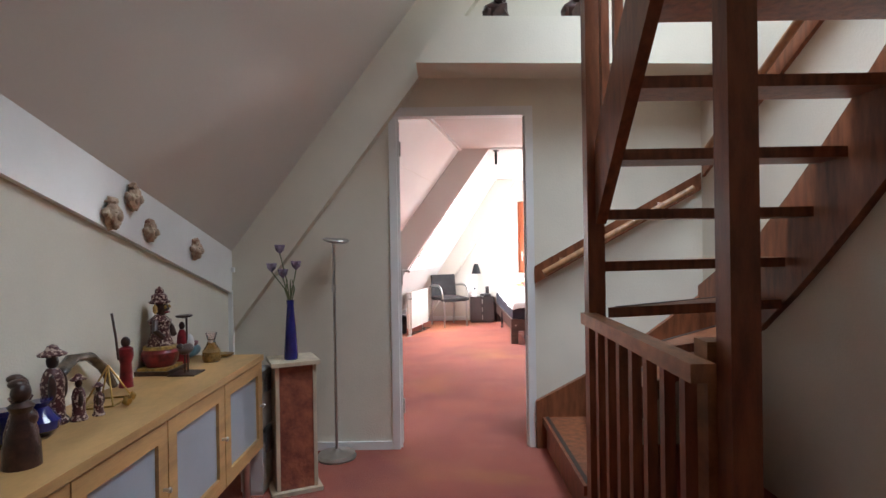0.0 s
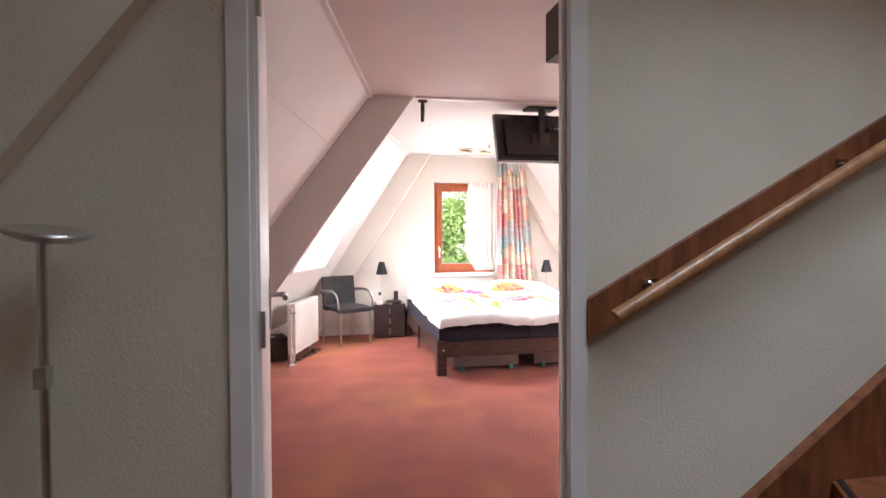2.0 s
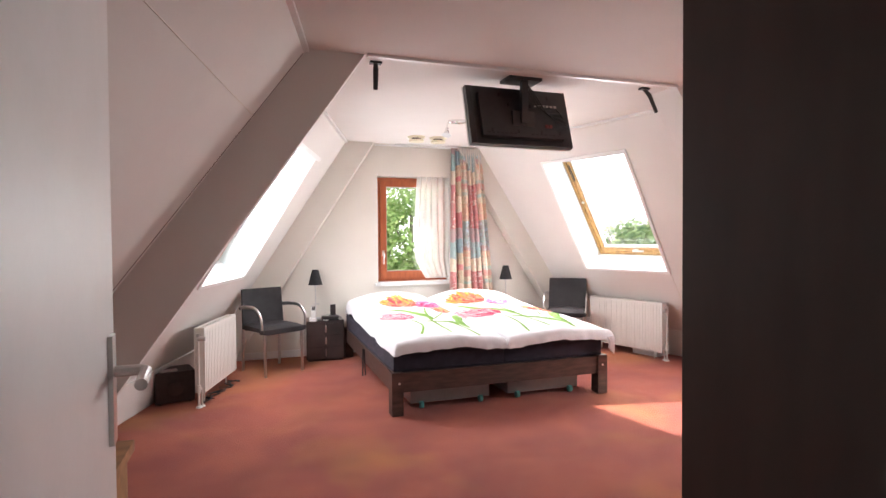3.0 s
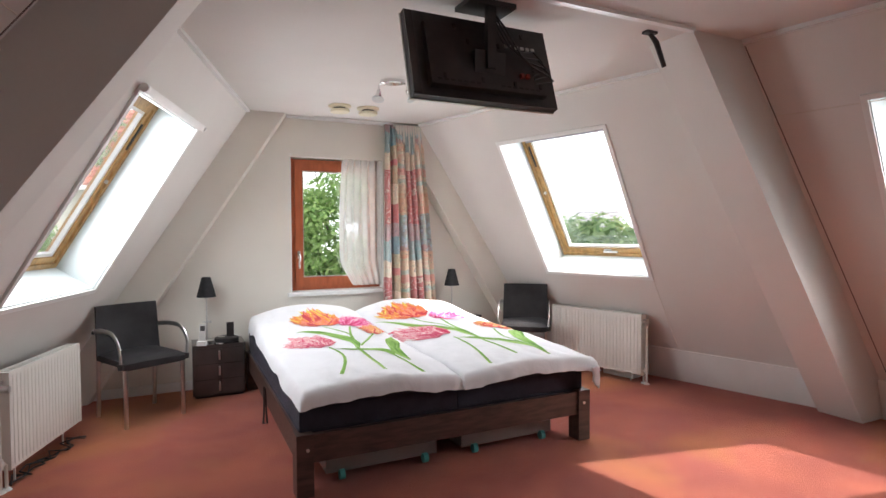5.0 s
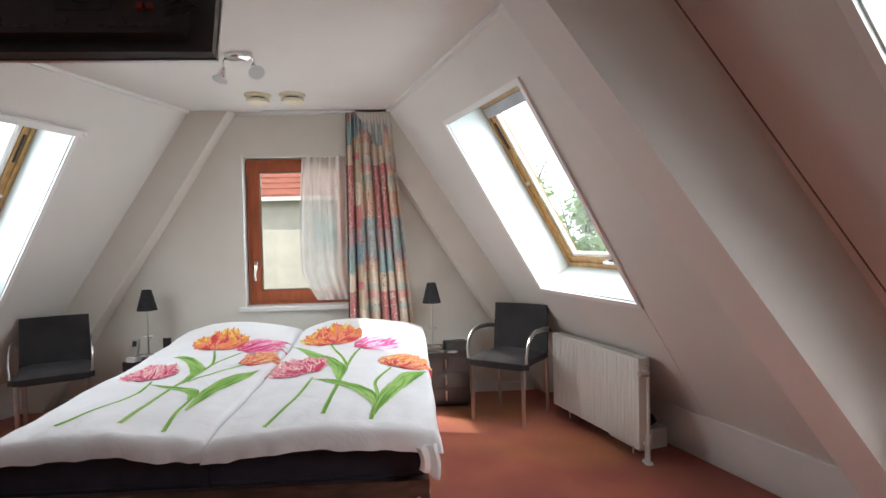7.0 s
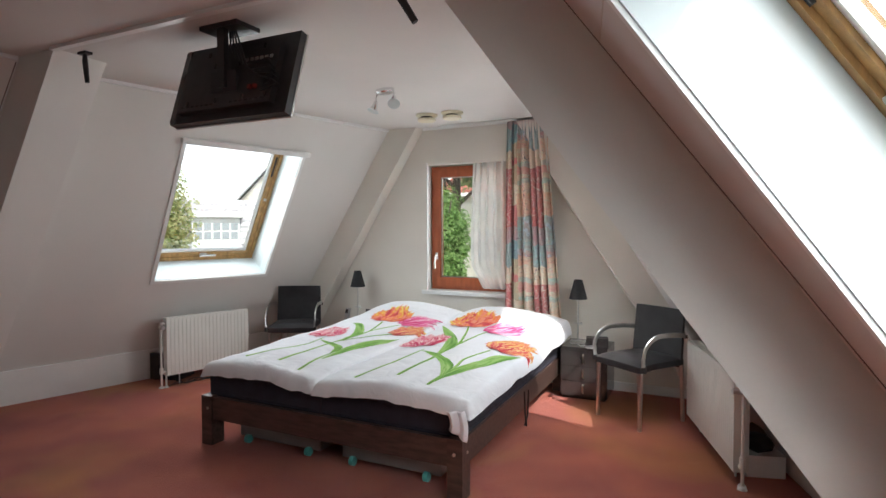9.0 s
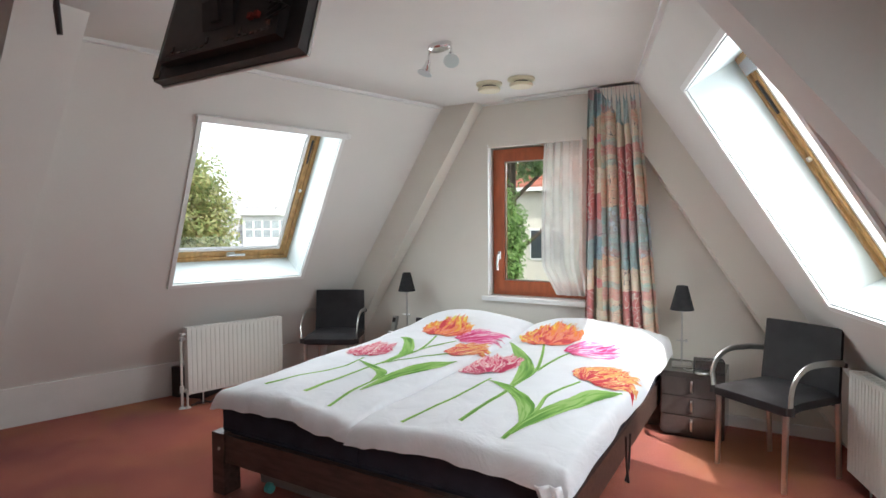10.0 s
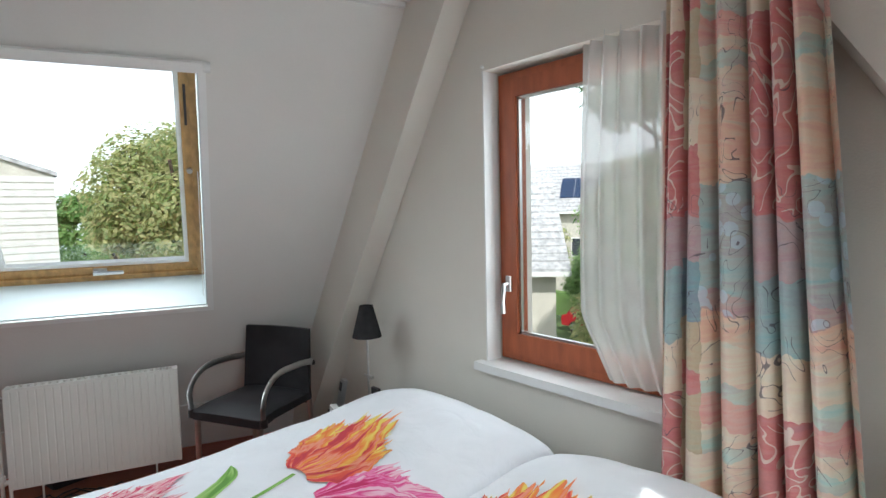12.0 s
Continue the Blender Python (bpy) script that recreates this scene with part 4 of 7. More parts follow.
def print_flower(cx, cy, w, h, deg, mat, d, off, seed, n=7):
    """A tulip head of overlapping petals, opening away from its stem end at deg."""
    rnd = random.Random(seed)
    ang = radians(deg)
    ux, uy = Vector((math.cos(ang), math.sin(ang))), Vector((-math.sin(ang), math.cos(ang)))
    c = Vector((cx, cy))
    order = sorted(range(n), key=lambda i: -abs(i - (n - 1) / 2))
    for q, i in enumerate(order):
        s = (i / (n - 1)) * 2 - 1
        base = c + ux * h * 0.48 + uy * s * w * 0.08
        tip = c - ux * h * (0.46 - 0.34 * s * s + rnd.uniform(-0.14, 0.08)) + uy * (s * w * 0.47 + rnd.uniform(-0.05, 0.05) * w)
        petal("tulip_print", base, tip, w * rnd.uniform(0.28, 0.52), mat, d, off + 0.0004 * q, seed * 7 + i)


def print_tulips(d, stems, bands, heads):
    for pts in stems:
        print_band("stem_print", pts, [0.014, 0.017, 0.019, 0.021, 0.021][:len(pts)], M_TLEAF, d, 0.0016)
    for k, (pts, widths) in enumerate(bands):
        print_band("leaf_print", pts, widths, M_TLEAF, d, 0.0022 + 0.0004 * k)
    for k, (cx, cy, w, h, deg, mat, n) in enumerate(heads):
        print_flower(cx, cy, w, h, deg, mat, d, 0.0036, 3 + k * 5 + round(cx * 10), n + 2)


print_tulips(
    duvet_a,
    [[(1.61, 8.48), (1.715, 8.13), (1.68, 7.90), (1.66, 7.69), (1.65, 7.20)], [(1.50, 7.84), (1.525, 7.62), (1.475, 7.38), (1.40, 7.18)],
     [(1.82, 7.53), (1.83, 7.34), (1.855, 7.14)], [(1.80, 8.42), (1.745, 8.22), (1.70, 8.02)], [(1.90, 8.16), (1.80, 7.96), (1.70, 7.80)]],
    [([(1.39, 8.36), (1.50, 8.30), (1.655, 8.06), (1.685, 7.88), (1.67, 7.76)], [0.004, 0.060, 0.080, 0.050, 0.012]),
     ([(2.00, 8.07), (1.93, 7.85), (1.87, 7.62), (1.86, 7.36)], [0.008, 0.095, 0.070, 0.014]),
     ([(1.51, 7.77), (1.70, 7.68), (1.80, 7.61), (1.82, 7.50)], [0.006, 0.050, 0.060, 0.018])],
    [(1.585, 8.67, 0.35, 0.36, -80, M_TORANGE, 8), (1.90, 8.58, 0.26, 0.34, 232, M_TPINK, 6), (1.41, 8.03, 0.28, 0.38, -66, M_TSTRIPE, 6), (1.945, 8.31, 0.20, 0.36, -108, M_TFLAME, 6)])
print_tulips(
    duvet_b,
    [[(2.35, 8.56), (2.47, 8.18), (2.52, 7.95), (2.51, 7.69), (2.50, 7.20)], [(2.36, 7.78), (2.34, 7.47), (2.27, 7.12)],
     [(2.77, 7.93), (2.70, 7.68), (2.72, 7.46), (2.71, 7.15)], [(2.56, 8.42), (2.53, 8.20), (2.52, 7.98)]],
    [([(2.08, 8.64), (2.32, 8.27), (2.47, 7.97), (2.50, 7.71)], [0.006, 0.075, 0.085, 0.020]),
     ([(2.36, 7.74), (2.52, 7.66), (2.66, 7.50), (2.72, 7.29)], [0.006, 0.055, 0.080, 0.012]),
     ([(2.97, 7.93), (2.88, 7.80), (2.785, 7.54), (2.72, 7.20)], [0.012, 0.110, 0.085, 0.015])],
    [(2.34, 8.70, 0.37, 0.34, -86, M_TORANGE, 8), (2.67, 8.53, 0.28, 0.34, 228, M_TPINK, 7), (2.215, 8.07, 0.34, 0.50, -66, M_TSTRIPE, 7), (2.86, 8.10, 0.27, 0.34, -110, M_TFLAME, 7)])

# storage boxes under the bed
M_CLEAR = material("clear storage plastic", (0.62, 0.64, 0.64), 0.25, var=0.06, scale=4)
M_CLEAR.node_tree.nodes["Principled BSDF"].inputs["Transmission Weight"].default_value = 0.55
M_TURQ = material("turquoise plastic", (0.10, 0.42, 0.40), 0.4)
for x0 in (1.30, 2.10):
    bx = thing("storage_box", pose(x0, 7.19, 0), "flat see-through plastic box on turquoise wheels under the bed", "storage box", "storage boxes")
    bm = B()
    v = box(bm, 0.02, 0.66, 0.02, 0.72, 0.035, 0.145)
    soften(bm, 0.015)
    part("tub", bm, M_CLEAR, bx)
    part("lid", boxed(0.006, 0.0, 0.68, 0.0, 0.74, 0.145, 0.16), M_CLEAR, bx, "see-through lid")
    part("contents", boxed(0.02, 0.05, 0.63, 0.06, 0.68, 0.042, 0.12), M_LINEN, bx, "folded pale linen inside")
    for wx in (0.10, 0.58):
        for wy in (-0.004, 0.724):
            bm = B()
            cyl(bm, (wx - 0.014, wy + 0.01, 0.026), (wx + 0.014, wy + 0.01, 0.026), 0.026, seg=16)
            part("wheel", bm, M_TURQ, bx, "turquoise wheel")


# ---- radiators ----
def radiator(name, a, b, z0, z1, out, valve_at, label):
    """A panel radiator from a to b; out points to the room."""
    a, b = Vector((*a, 0)), Vector((*b, 0))
    run = (b - a)
    length = run.length
    ang = math.degrees(math.atan2(run.y, run.x))
    t = thing(name, pose(a.x, a.y, 0, 0, 0, ang), label, "radiator", "radiators")
    s = 1 if (Vector((-run.y, run.x, 0)).dot(Vector((*out, 0))) > 0) else -1
    bm = B()
    n = int(length / 0.0333)
    pitch = length / n
    prof = []
    for i in range(n):
        x = i * pitch
        for fx, fy in ((0.0, 0.0), (0.70, 0.0), (0.78, -0.006), (0.90, -0.006), (0.98, 0.0)):
            prof.append((x + fx * pitch, s * fy))
    prof.append((length, 0.0))
    za, zb = z0 + 0.03, z1 - 0.03
    lo, hi = [], []
    for x, y in prof:
        lo.append([bm.verts.new((x, y, za)), bm.verts.new((x, 0.0, za - 0.018)), bm.verts.new((x, 0.0, z0))])
        hi.append([bm.verts.new((x, y, zb)), bm.verts.new((x, 0.0, zb + 0.018)), bm.verts.new((x, 0.0, z1))])
    for i in range(len(prof) - 1):
        bm.faces.new((lo[i][0], lo[i + 1][0], hi[i + 1][0], hi[i][0]))
        for q in (lo, hi):
            for k in (0, 1):
                bm.faces.new((q[i][k], q[i + 1][k], q[i + 1][k + 1], q[i][k + 1]))
    part("front_panel", bm, M_RAD, t, "ribbed cream front")
    bm = B()
    box(bm, 0.0, length, -s * 0.072 if s > 0 else 0.06, -s * 0.06 if s > 0 else 0.072, z0, z1)
    part("back_panel", bm, M_RAD, t)
    for x in (0.0, length - 0.012):
        bm = B()
        ys = sorted((-s * 0.002, -s * 0.078))
        box(bm, x, x + 0.012, ys[0], ys[1], z0 - 0.004, z1 + 0.003)
        part("side_cover", bm, M_RAD, t)
    bm = B()
    ys = sorted((-s * 0.004, -s * 0.076))
    for i in range(int(length / 0.03)):
        box(bm, 0.014 + i * 0.03, 0.014 + i * 0.03 + 0.012, ys[0], ys[1], z1 - 0.004, z1 + 0.002)
    for y in (ys[0], ys[1] - 0.012):
        box(bm, 0.012, length - 0.012, y, y + 0.012, z1 - 0.003, z1 + 0.003)
    part("top_grille", bm, M_RAD, t, "slotted top grille", False)
    for i in range(2):
        bm = B()
        box(bm, 0.12 + i * (length - 0.25), 0.128 + i * (length - 0.25), -s * 0.055 - 0.004, -s * 0.055 + 0.004, 0.0, z0 + 0.01)
        part("bracket", bm, M_RAD, t)
    vx = -0.035 if valve_at == 0 else length + 0.035
    yv = -s * 0.036
    bm = B()
    cyl(bm, (vx, yv, z1 - 0.05), (vx, yv, 0.02), 0.009, seg=10)
    cyl(bm, (vx, yv, 0.12), (vx, yv, 0.17), 0.016, seg=10)
    cyl(bm, (vx, yv, z0 + 0.03), (vx + (0.04 if valve_at == 0 else -0.04), yv, z0 + 0.03), 0.012, seg=10)
    cyl(bm, (vx + 0.035, yv - 0.01, z0 + 0.03), (vx + 0.035, yv - 0.01, 0.0), 0.008, seg=10)
    part("pipe", bm, M_RAD, t, "painted supply pipes")
    bm = B()
    cyl(bm, (vx, yv, 0.0), (vx, yv, 0.012), 0.026, 0.018, seg=16)
    cyl(bm, (vx + 0.035, yv - 0.01, 0.0), (vx + 0.035, yv - 0.01, 0.012), 0.024, 0.016, seg=16)
    part("rosette", bm, M_WHITE, t, "round floor rosettes")
    bm = B()
    cyl(bm, (vx, yv, z1 - 0.075), (vx, yv + s * 0.055, z1 - 0.075), 0.019, 0.016, seg=14)
    cyl(bm, (vx, yv, z1 - 0.06), (vx, yv, z1 - 0.035), 0.014, seg=12)
    cyl(bm, (vx + (0.045 if valve_at == 0 else -0.045), yv, z1 - 0.045), (vx, yv, z1 - 0.045), 0.009, seg=10)
    part("valve", bm, M_STEEL, t, "cream valve knob on a steel fitting")
    return t


radiator("radiator", (-0.145, 7.815), (0.060, 8.545), 0.105, 0.60, (1, -0.28), 0, "ribbed cream panel radiator under the roof window")
radiator("radiator", (4.168, 7.843), (3.915, 8.745), 0.078, 0.59, (-1, -0.28), 0, "ribbed cream panel radiator with floor pipes")


# loose cables on the carpet under the radiator
for k in range(3):
    rnd = random.Random(40 + k)
    bm = B()
    pts = []
    for i in range(12):
        q = i / 11
        pts.append((-0.17 + 0.21 * q + rnd.uniform(-0.05, 0.05), 7.88 + 0.62 * q + rnd.uniform(-0.04, 0.04), 0.006 + 0.004 * k + rnd.uniform(0, 0.02) * (i % 3 == 1)))
    tube(bm, pts, 0.004, 6)
    whole("cable", bm, M_BLACK, "loose black cable on the carpet under the radiator", "cable", "cables under the radiator")


# ---- armchairs ----
def make_chair():
    c = thing("armchair", pose(0, 0, 0), "black leather armchair with chrome arms and steel legs", "chair", "bedroom chairs")
    # front towards -y
    bm = B()
    box(bm, -0.212, 0.212, -0.22, 0.205, 0.405, 0.45)
    bmesh.ops.subdivide_edges(bm, edges=bm.edges, cuts=6, use_grid_fill=True)
    for v in bm.verts:
        if v.co.z > 0.43:
            v.co.z += 0.018 * max(0, 1 - (v.co.x / 0.212) ** 4) * max(0, 1 - ((v.co.y) / 0.23) ** 4)
        if v.co.y < -0.15:
            v.co.z -= (abs(v.co.y) - 0.15) ** 2 * 3
    soften(bm, 0.008, 2, 50)
    part("seat", bm, M_LEATHER, c)
    # curved backrest
    bm = B()
    nu, nv = 16, 10
    f, b = [], []
    for j in range(nv + 1):
        rf, rb = [], []
        for i in range(nu + 1):
            q, k = i / nu * 2 - 1, j / nv
            x = q * (0.218 - 0.008 * k)
            y = 0.165 + 0.022 * (1 - q * q) + 0.03 * k
            z = 0.44 + 0.35 * k
            rf.append(bm.verts.new((x, y, z)))
            rb.append(bm.verts.new((x, y + 0.022, z)))
        f.append(rf)
        b.append(rb)
    for j in range(nv):
        for i in range(nu):
            bm.faces.new((f[j][i], f[j][i + 1], f[j + 1][i + 1], f[j + 1][i]))
            bm.faces.new((b[j][i], b[j + 1][i], b[j + 1][i + 1], b[j][i + 1]))
    for i in range(nu):
        bm.faces.new((f[0][i], b[0][i], b[0][i + 1], f[0][i + 1]))
        bm.faces.new((f[nv][i], f[nv][i + 1], b[nv][i + 1], b[nv][i]))
    for j in range(nv):
        bm.faces.new((f[j][0], f[j + 1][0], b[j + 1][0], b[j][0]))
        bm.faces.new((f[j][nu], b[j][nu], b[j + 1][nu], f[j + 1][nu]))
    part("backrest", bm, M_LEATHER, c)
    for sx in (-1, 1):
        for y in (-0.20, 0.20):
            bm = B()
            cyl(bm, (sx * 0.196, y, 0.41), (sx * 0.196, y + (0.02 if y > 0 else -0.005), 0.0), 0.016, 0.013, seg=12)
            part("leg", bm, M_STEEL, c, "tapered steel leg")
        bm = B()
        pts = [(sx * 0.223, -0.205, 0.40), (sx * 0.228, -0.212, 0.50)]
        for k in range(8):
            a = k / 7 * math.pi / 2
            pts.append((sx * 0.231, -0.212 + 0.17 * (1 - math.cos(a)), 0.50 + 0.135 * math.sin(a)))
        pts += [(sx * 0.229, 0.08, 0.632), (sx * 0.223, 0.19, 0.618), (sx * 0.214, 0.21, 0.605)]
        tube(bm, pts, 0.017, 10, flat=0.42)
        part("armrest", bm, M_STEEL, c, "curved chrome armrest")
        bm = B()
        cyl(bm, (sx * 0.212, 0.205, 0.605), (sx * 0.226, 0.22, 0.605), 0.013, seg=10)
        part("arm_fitting", bm, M_BLACK, c, "black arm fitting")
        bm = B()
        cyl(bm, (sx * 0.223, -0.205, 0.40), (sx * 0.223, -0.205, 0.44), 0.02, seg=10)
        part("arm_fitting", bm, M_BLACK, c, "black arm fitting")
    bm = B()
    for y in (-0.19, 0.20):
        box(bm, -0.195, 0.195, y - 0.012, y + 0.012, 0.385, 0.405)
    part("under_frame", bm, M_BLACK, c)
    return c


chair = make_chair()
chair.matrix_basis = pose(0.385, 8.835, 0, 0, 0, 28)
copy_thing(chair, pose(3.60, 8.75, 0, 0, 0, -36.5))


# ---- nightstands and what stands on them ----
M_NS = material("dark glossy cabinet lacquer", (0.050, 0.044, 0.043), 0.2, var=0.15, scale=5, coat=0.3)


def nightstand(x0, x1, y0, y1, h, label, group="nightstands"):
    t = thing("nightstand", pose(x0, y0, 0), label, "nightstand", group)
    w, d = x1 - x0, y1 - y0
    part("body", boxed(0.004, 0, w, 0.016, d, 0.02, h), M_NS, t)
    part("plinth", boxed(0.003, 0.015, w - 0.015, 0.03, d - 0.01, 0, 0.02), M_BLACK, t)
    for i in range(3):
        z0 = 0.028 + i * (h - 0.05) / 3
        dr = part("drawer_front", boxed(0.003, 0.012, w - 0.012, -0.002, 0.016, z0, z0 + (h - 0.05) / 3 - 0.006), M_NS, t)
        bm = B()
        zc2 = z0 + (h - 0.05) / 6
        tube(bm, [(w / 2, -0.002, zc2 + 0.035), (w / 2, -0.016, zc2 + 0.026), (w / 2, -0.018, zc2), (w / 2, -0.016, zc2 - 0.026), (w / 2, -0.002, zc2 - 0.035)], 0.007, 8, flat=0.6)
        part("pull", bm, M_STEEL, dr, "slim curved metal pull")
    return t


nightstand(0.725, 1.115, 9.06, 9.375, 0.42, "dark brown nightstand with three drawers beside the bed")
nightstand(2.965, 3.335, 9.00, 9.375, 0.415, "glossy dark nightstand with three drawers")


def make_lamp():
    t = thing("table_lamp", pose(0, 0, 0), "slim steel table lamp with black fabric shade", "lamp", "bedside lamps")
    part("base", boxed(0.004, -0.06, 0.06, -0.055, 0.055, 0, 0.014), M_STEEL, t, "flat steel foot")
    bm = B()
    cyl(bm, (0, 0.02, 0.014), (0, 0.02, 0.38), 0.0055, seg=10)
    part("pole", bm, M_STEEL, t)
    bm = B()
    cyl(bm, (-0.035, 0.02, 0.16), (0.03, 0.02, 0.16), 0.005, seg=8)
    cyl(bm, (0.02, 0.02, 0.16), (0.035, 0.02, 0.16), 0.01, seg=10)
    cyl(bm, (0, 0.02, 0.15), (0, 0.02, 0.17), 0.009, seg=10)
    part("joint", bm, M_STEEL, t, "small steel clamp")
    bm = B()
    seg = 28
    rings = [[bm.verts.new((r * math.cos(k * math.tau / seg), 0.02 + r * math.sin(k * math.tau / seg), z)) for k in range(seg)] for r, z in ((0.075, 0.365), (0.034, 0.525), (0.031, 0.525), (0.072, 0.365))]
    for a, b in zip(rings, rings[1:] + rings[:1]):
        for k in range(seg):
            bm.faces.new((a[k], a[(k + 1) % seg], b[(k + 1) % seg], b[k]))
    part("shade", bm, M_SHADE, t, "black conical shade")
    bm = B()
    cyl(bm, (0, 0.02, 0.35), (0, 0.02, 0.39), 0.016, seg=12)
    part("socket", bm, M_STEEL, t)
    return t


lamp = make_lamp()
lamp.matrix_basis = pose(0.84, 9.23, 0.42, 0, 0, 0)
copy_thing(lamp, pose(3.065, 9.20, 0.415, 0, 0, 8))

ph = thing("cordless_phone", pose(0.80, 9.10, 0.42, 0, 0, -15), "cordless phone standing in a white charger", "phone")
bm = B()
box(bm, -0.035, 0.035, -0.04, 0.03, 0, 0.035)
soften(bm, 0.01)
part("cradle", bm, M_WHITE, ph, "white charging cradle")
bm = B()
box(bm, -0.024, 0.024, -0.012, 0.012, 0.02, 0.165)
soften(bm, 0.008)
bmesh.ops.rotate(bm, verts=bm.verts, cent=(0, 0, 0.02), matrix=Matrix.Rotation(radians(-12), 3, "X"))
part("handset", bm, M_STEEL, ph, "silver and black handset")
bm = boxed(0.002, -0.017, 0.017, -0.016, -0.011, 0.11, 0.15)
bmesh.ops.rotate(bm, verts=bm.verts, cent=(0, 0, 0.02), matrix=Matrix.Rotation(radians(-12), 3, "X"))
part("display", bm, M_BLACK, ph, "dark display")
dk = thing("phone_dock", pose(0.985, 9.18, 0.42), "round black dock with an upright black phone", "phone dock")
bm = B()
lathe(bm, [(0.085, 0), (0.095, 0.012), (0.092, 0.035), (0.07, 0.042)], seg=28)
part("base", bm, M_BLACK, dk)
bm = boxed(0.006, 0.0, 0.055, -0.008, 0.01, 0.04, 0.155)
part("phone", bm, M_BLACK, dk, "black handset")
bm = B()
lathe(bm, [(0.028, 0.04), (0.028, 0.043)], (-0.04, 0.0, 0), 16)
part("ring", bm, M_STEEL, dk)
bm = B()
tube(bm, [(0.90, 9.11, 0.424), (0.93, 9.09, 0.424), (0.955, 9.095, 0.424), (0.945, 9.075, 0.424), (0.92, 9.065, 0.424)], 0.003, 6)
whole("cable", bm, M_WHITE, "short white cable on the nightstand", "cable")
ck = thing("clock_radio", pose(3.235, 9.13, 0.415, 0, 0, 12), "rounded black clock radio on the nightstand", "radio")
bm = boxed(0.022, -0.085, 0.085, -0.05, 0.05, 0, 0.072)
part("case", bm, M_BLACK, ck)
part("display", boxed(0.003, -0.06, 0.06, -0.054, -0.048, 0.02, 0.05), M_NS, ck, "glossy dark display")
bm = B()
for i in range(5):
    cyl(bm, (-0.05 + i * 0.025, 0, 0.07), (-0.05 + i * 0.025, 0, 0.076), 0.008, seg=10)
part("button", bm, M_BLACK, ck)
bm = B()
lathe(bm, [(0.042, 0), (0.046, 0.006), (0.042, 0.014), (0.02, 0.016)], (3.205, 8.985 + 0.05, 0.415), 24)
whole("dish", bm, M_STEEL, "small round grey dish on the nightstand", "dish")
bm = B()
tube(bm, [(3.09, 9.10, 0.42), (3.12, 9.06, 0.421), (3.16, 9.09, 0.421), (3.19, 9.14, 0.425)], 0.003, 6)
whole("cable", bm, M_WHITE, "thin white lamp cable on the nightstand", "cable")

# loudspeaker, small cabinet by the door, things behind the radiator
sp = thing("subwoofer", pose(-0.40, 8.06, 0, 0, 0, 16), "black loudspeaker box on the carpet under the slope", "loudspeaker")
part("cabinet", boxed(0.006, -0.14, 0.14, -0.11, 0.13, 0.012, 0.25), M_BLACK, sp)
bm = B()
lathe(bm, [(0.05, 0), (0.055, 0.006), (0.035, 0.012)], seg=20)
bmesh.ops.rotate(bm, verts=bm.verts, cent=(0, 0, 0), matrix=Matrix.Rotation(radians(90), 3, "X"))
bmesh.ops.translate(bm, verts=bm.verts, vec=(0, -0.11, 0.12))
part("port", bm, M_NS, sp, "round bass port")
part("top_plate", boxed(0.004, -0.10, 0.02, -0.08, -0.03, 0.25, 0.262), M_STEEL, sp, "small grey device")
for x in (-0.12, 0.10):
    part("foot", boxed(0.002, x, x + 0.02, -0.09, 0.11, 0, 0.013), M_BLACK, sp)

M_CABW = material("honey stained wood", (0.36, 0.20, 0.09), 0.4, var=0.15, scale=5, stretch=(1, 5, 5))
cb = thing("side_cabinet", pose(-0.60, 4.82, 0), "low wooden cabinet with rounded corners against the slope", "cabinet")
bm = boxed(0.03, 0, 0.44, 0, 0.42, 0.60, 0.635)
part("top", bm, M_CABW, cb, "honey coloured top")
bm = B()
box(bm, 0.385, 0.42, 0.01, 0.41, 0, 0.60)
soften(bm, 0.01)
part("side_panel", bm, M_CABW, cb)
part("side_panel", boxed(0.01, 0.02, 0.05, 0.01, 0.41, 0, 0.60), M_CABW, cb)
part("shelf", boxed(0.004, 0.05, 0.385, 0.02, 0.40, 0.28, 0.30), M_CABW, cb)
part("back_panel", boxed(0.002, 0.05, 0.385, 0.39, 0.40, 0.02, 0.60), M_WENGE, cb, "dark back")

# ---- television on a ceiling mount ----


def tilt(bm):
    """Leans the television's face down towards the bed."""
    bmesh.ops.rotate(bm, verts=bm.verts, cent=(0, 0.02, -0.255), matrix=Matrix.Rotation(radians(-17), 3, "X"))


tv = thing("television", pose(1.93, 6.60, CEIL, 0, 0, 0), "black flat television hung from the ceiling, seen from behind", "television")
bm = boxed(0.02, -0.375, 0.375, 0.0, 0.045, -0.462, -0.042)
tilt(bm)
part("housing", bm, M_BLACK, tv)
bm = B()
box(bm, -0.30, 0.30, -0.035, 0.002, -0.42, -0.11)
soften(bm, 0.03, 3)
tilt(bm)
part("back_cover", bm, M_BLACK, tv, "bulging black back cover")
bm = boxed(0.002, -0.355, 0.355, 0.045, 0.048, -0.43, -0.075)
tilt(bm)
part("screen", bm, M_NS, tv, "dark screen")
bm = boxed(0.004, -0.379, 0.379, 0.038, 0.049, -0.466, -0.038)
tilt(bm)
part("bezel", bm, M_STEEL, tv, "thin silver edge round the screen")
bm = boxed(0.004, -0.375, -0.340, -0.006, 0.002, -0.455, -0.05)
tilt(bm)
part("side_strip", bm, M_NS, tv, "glossy strip down the back")
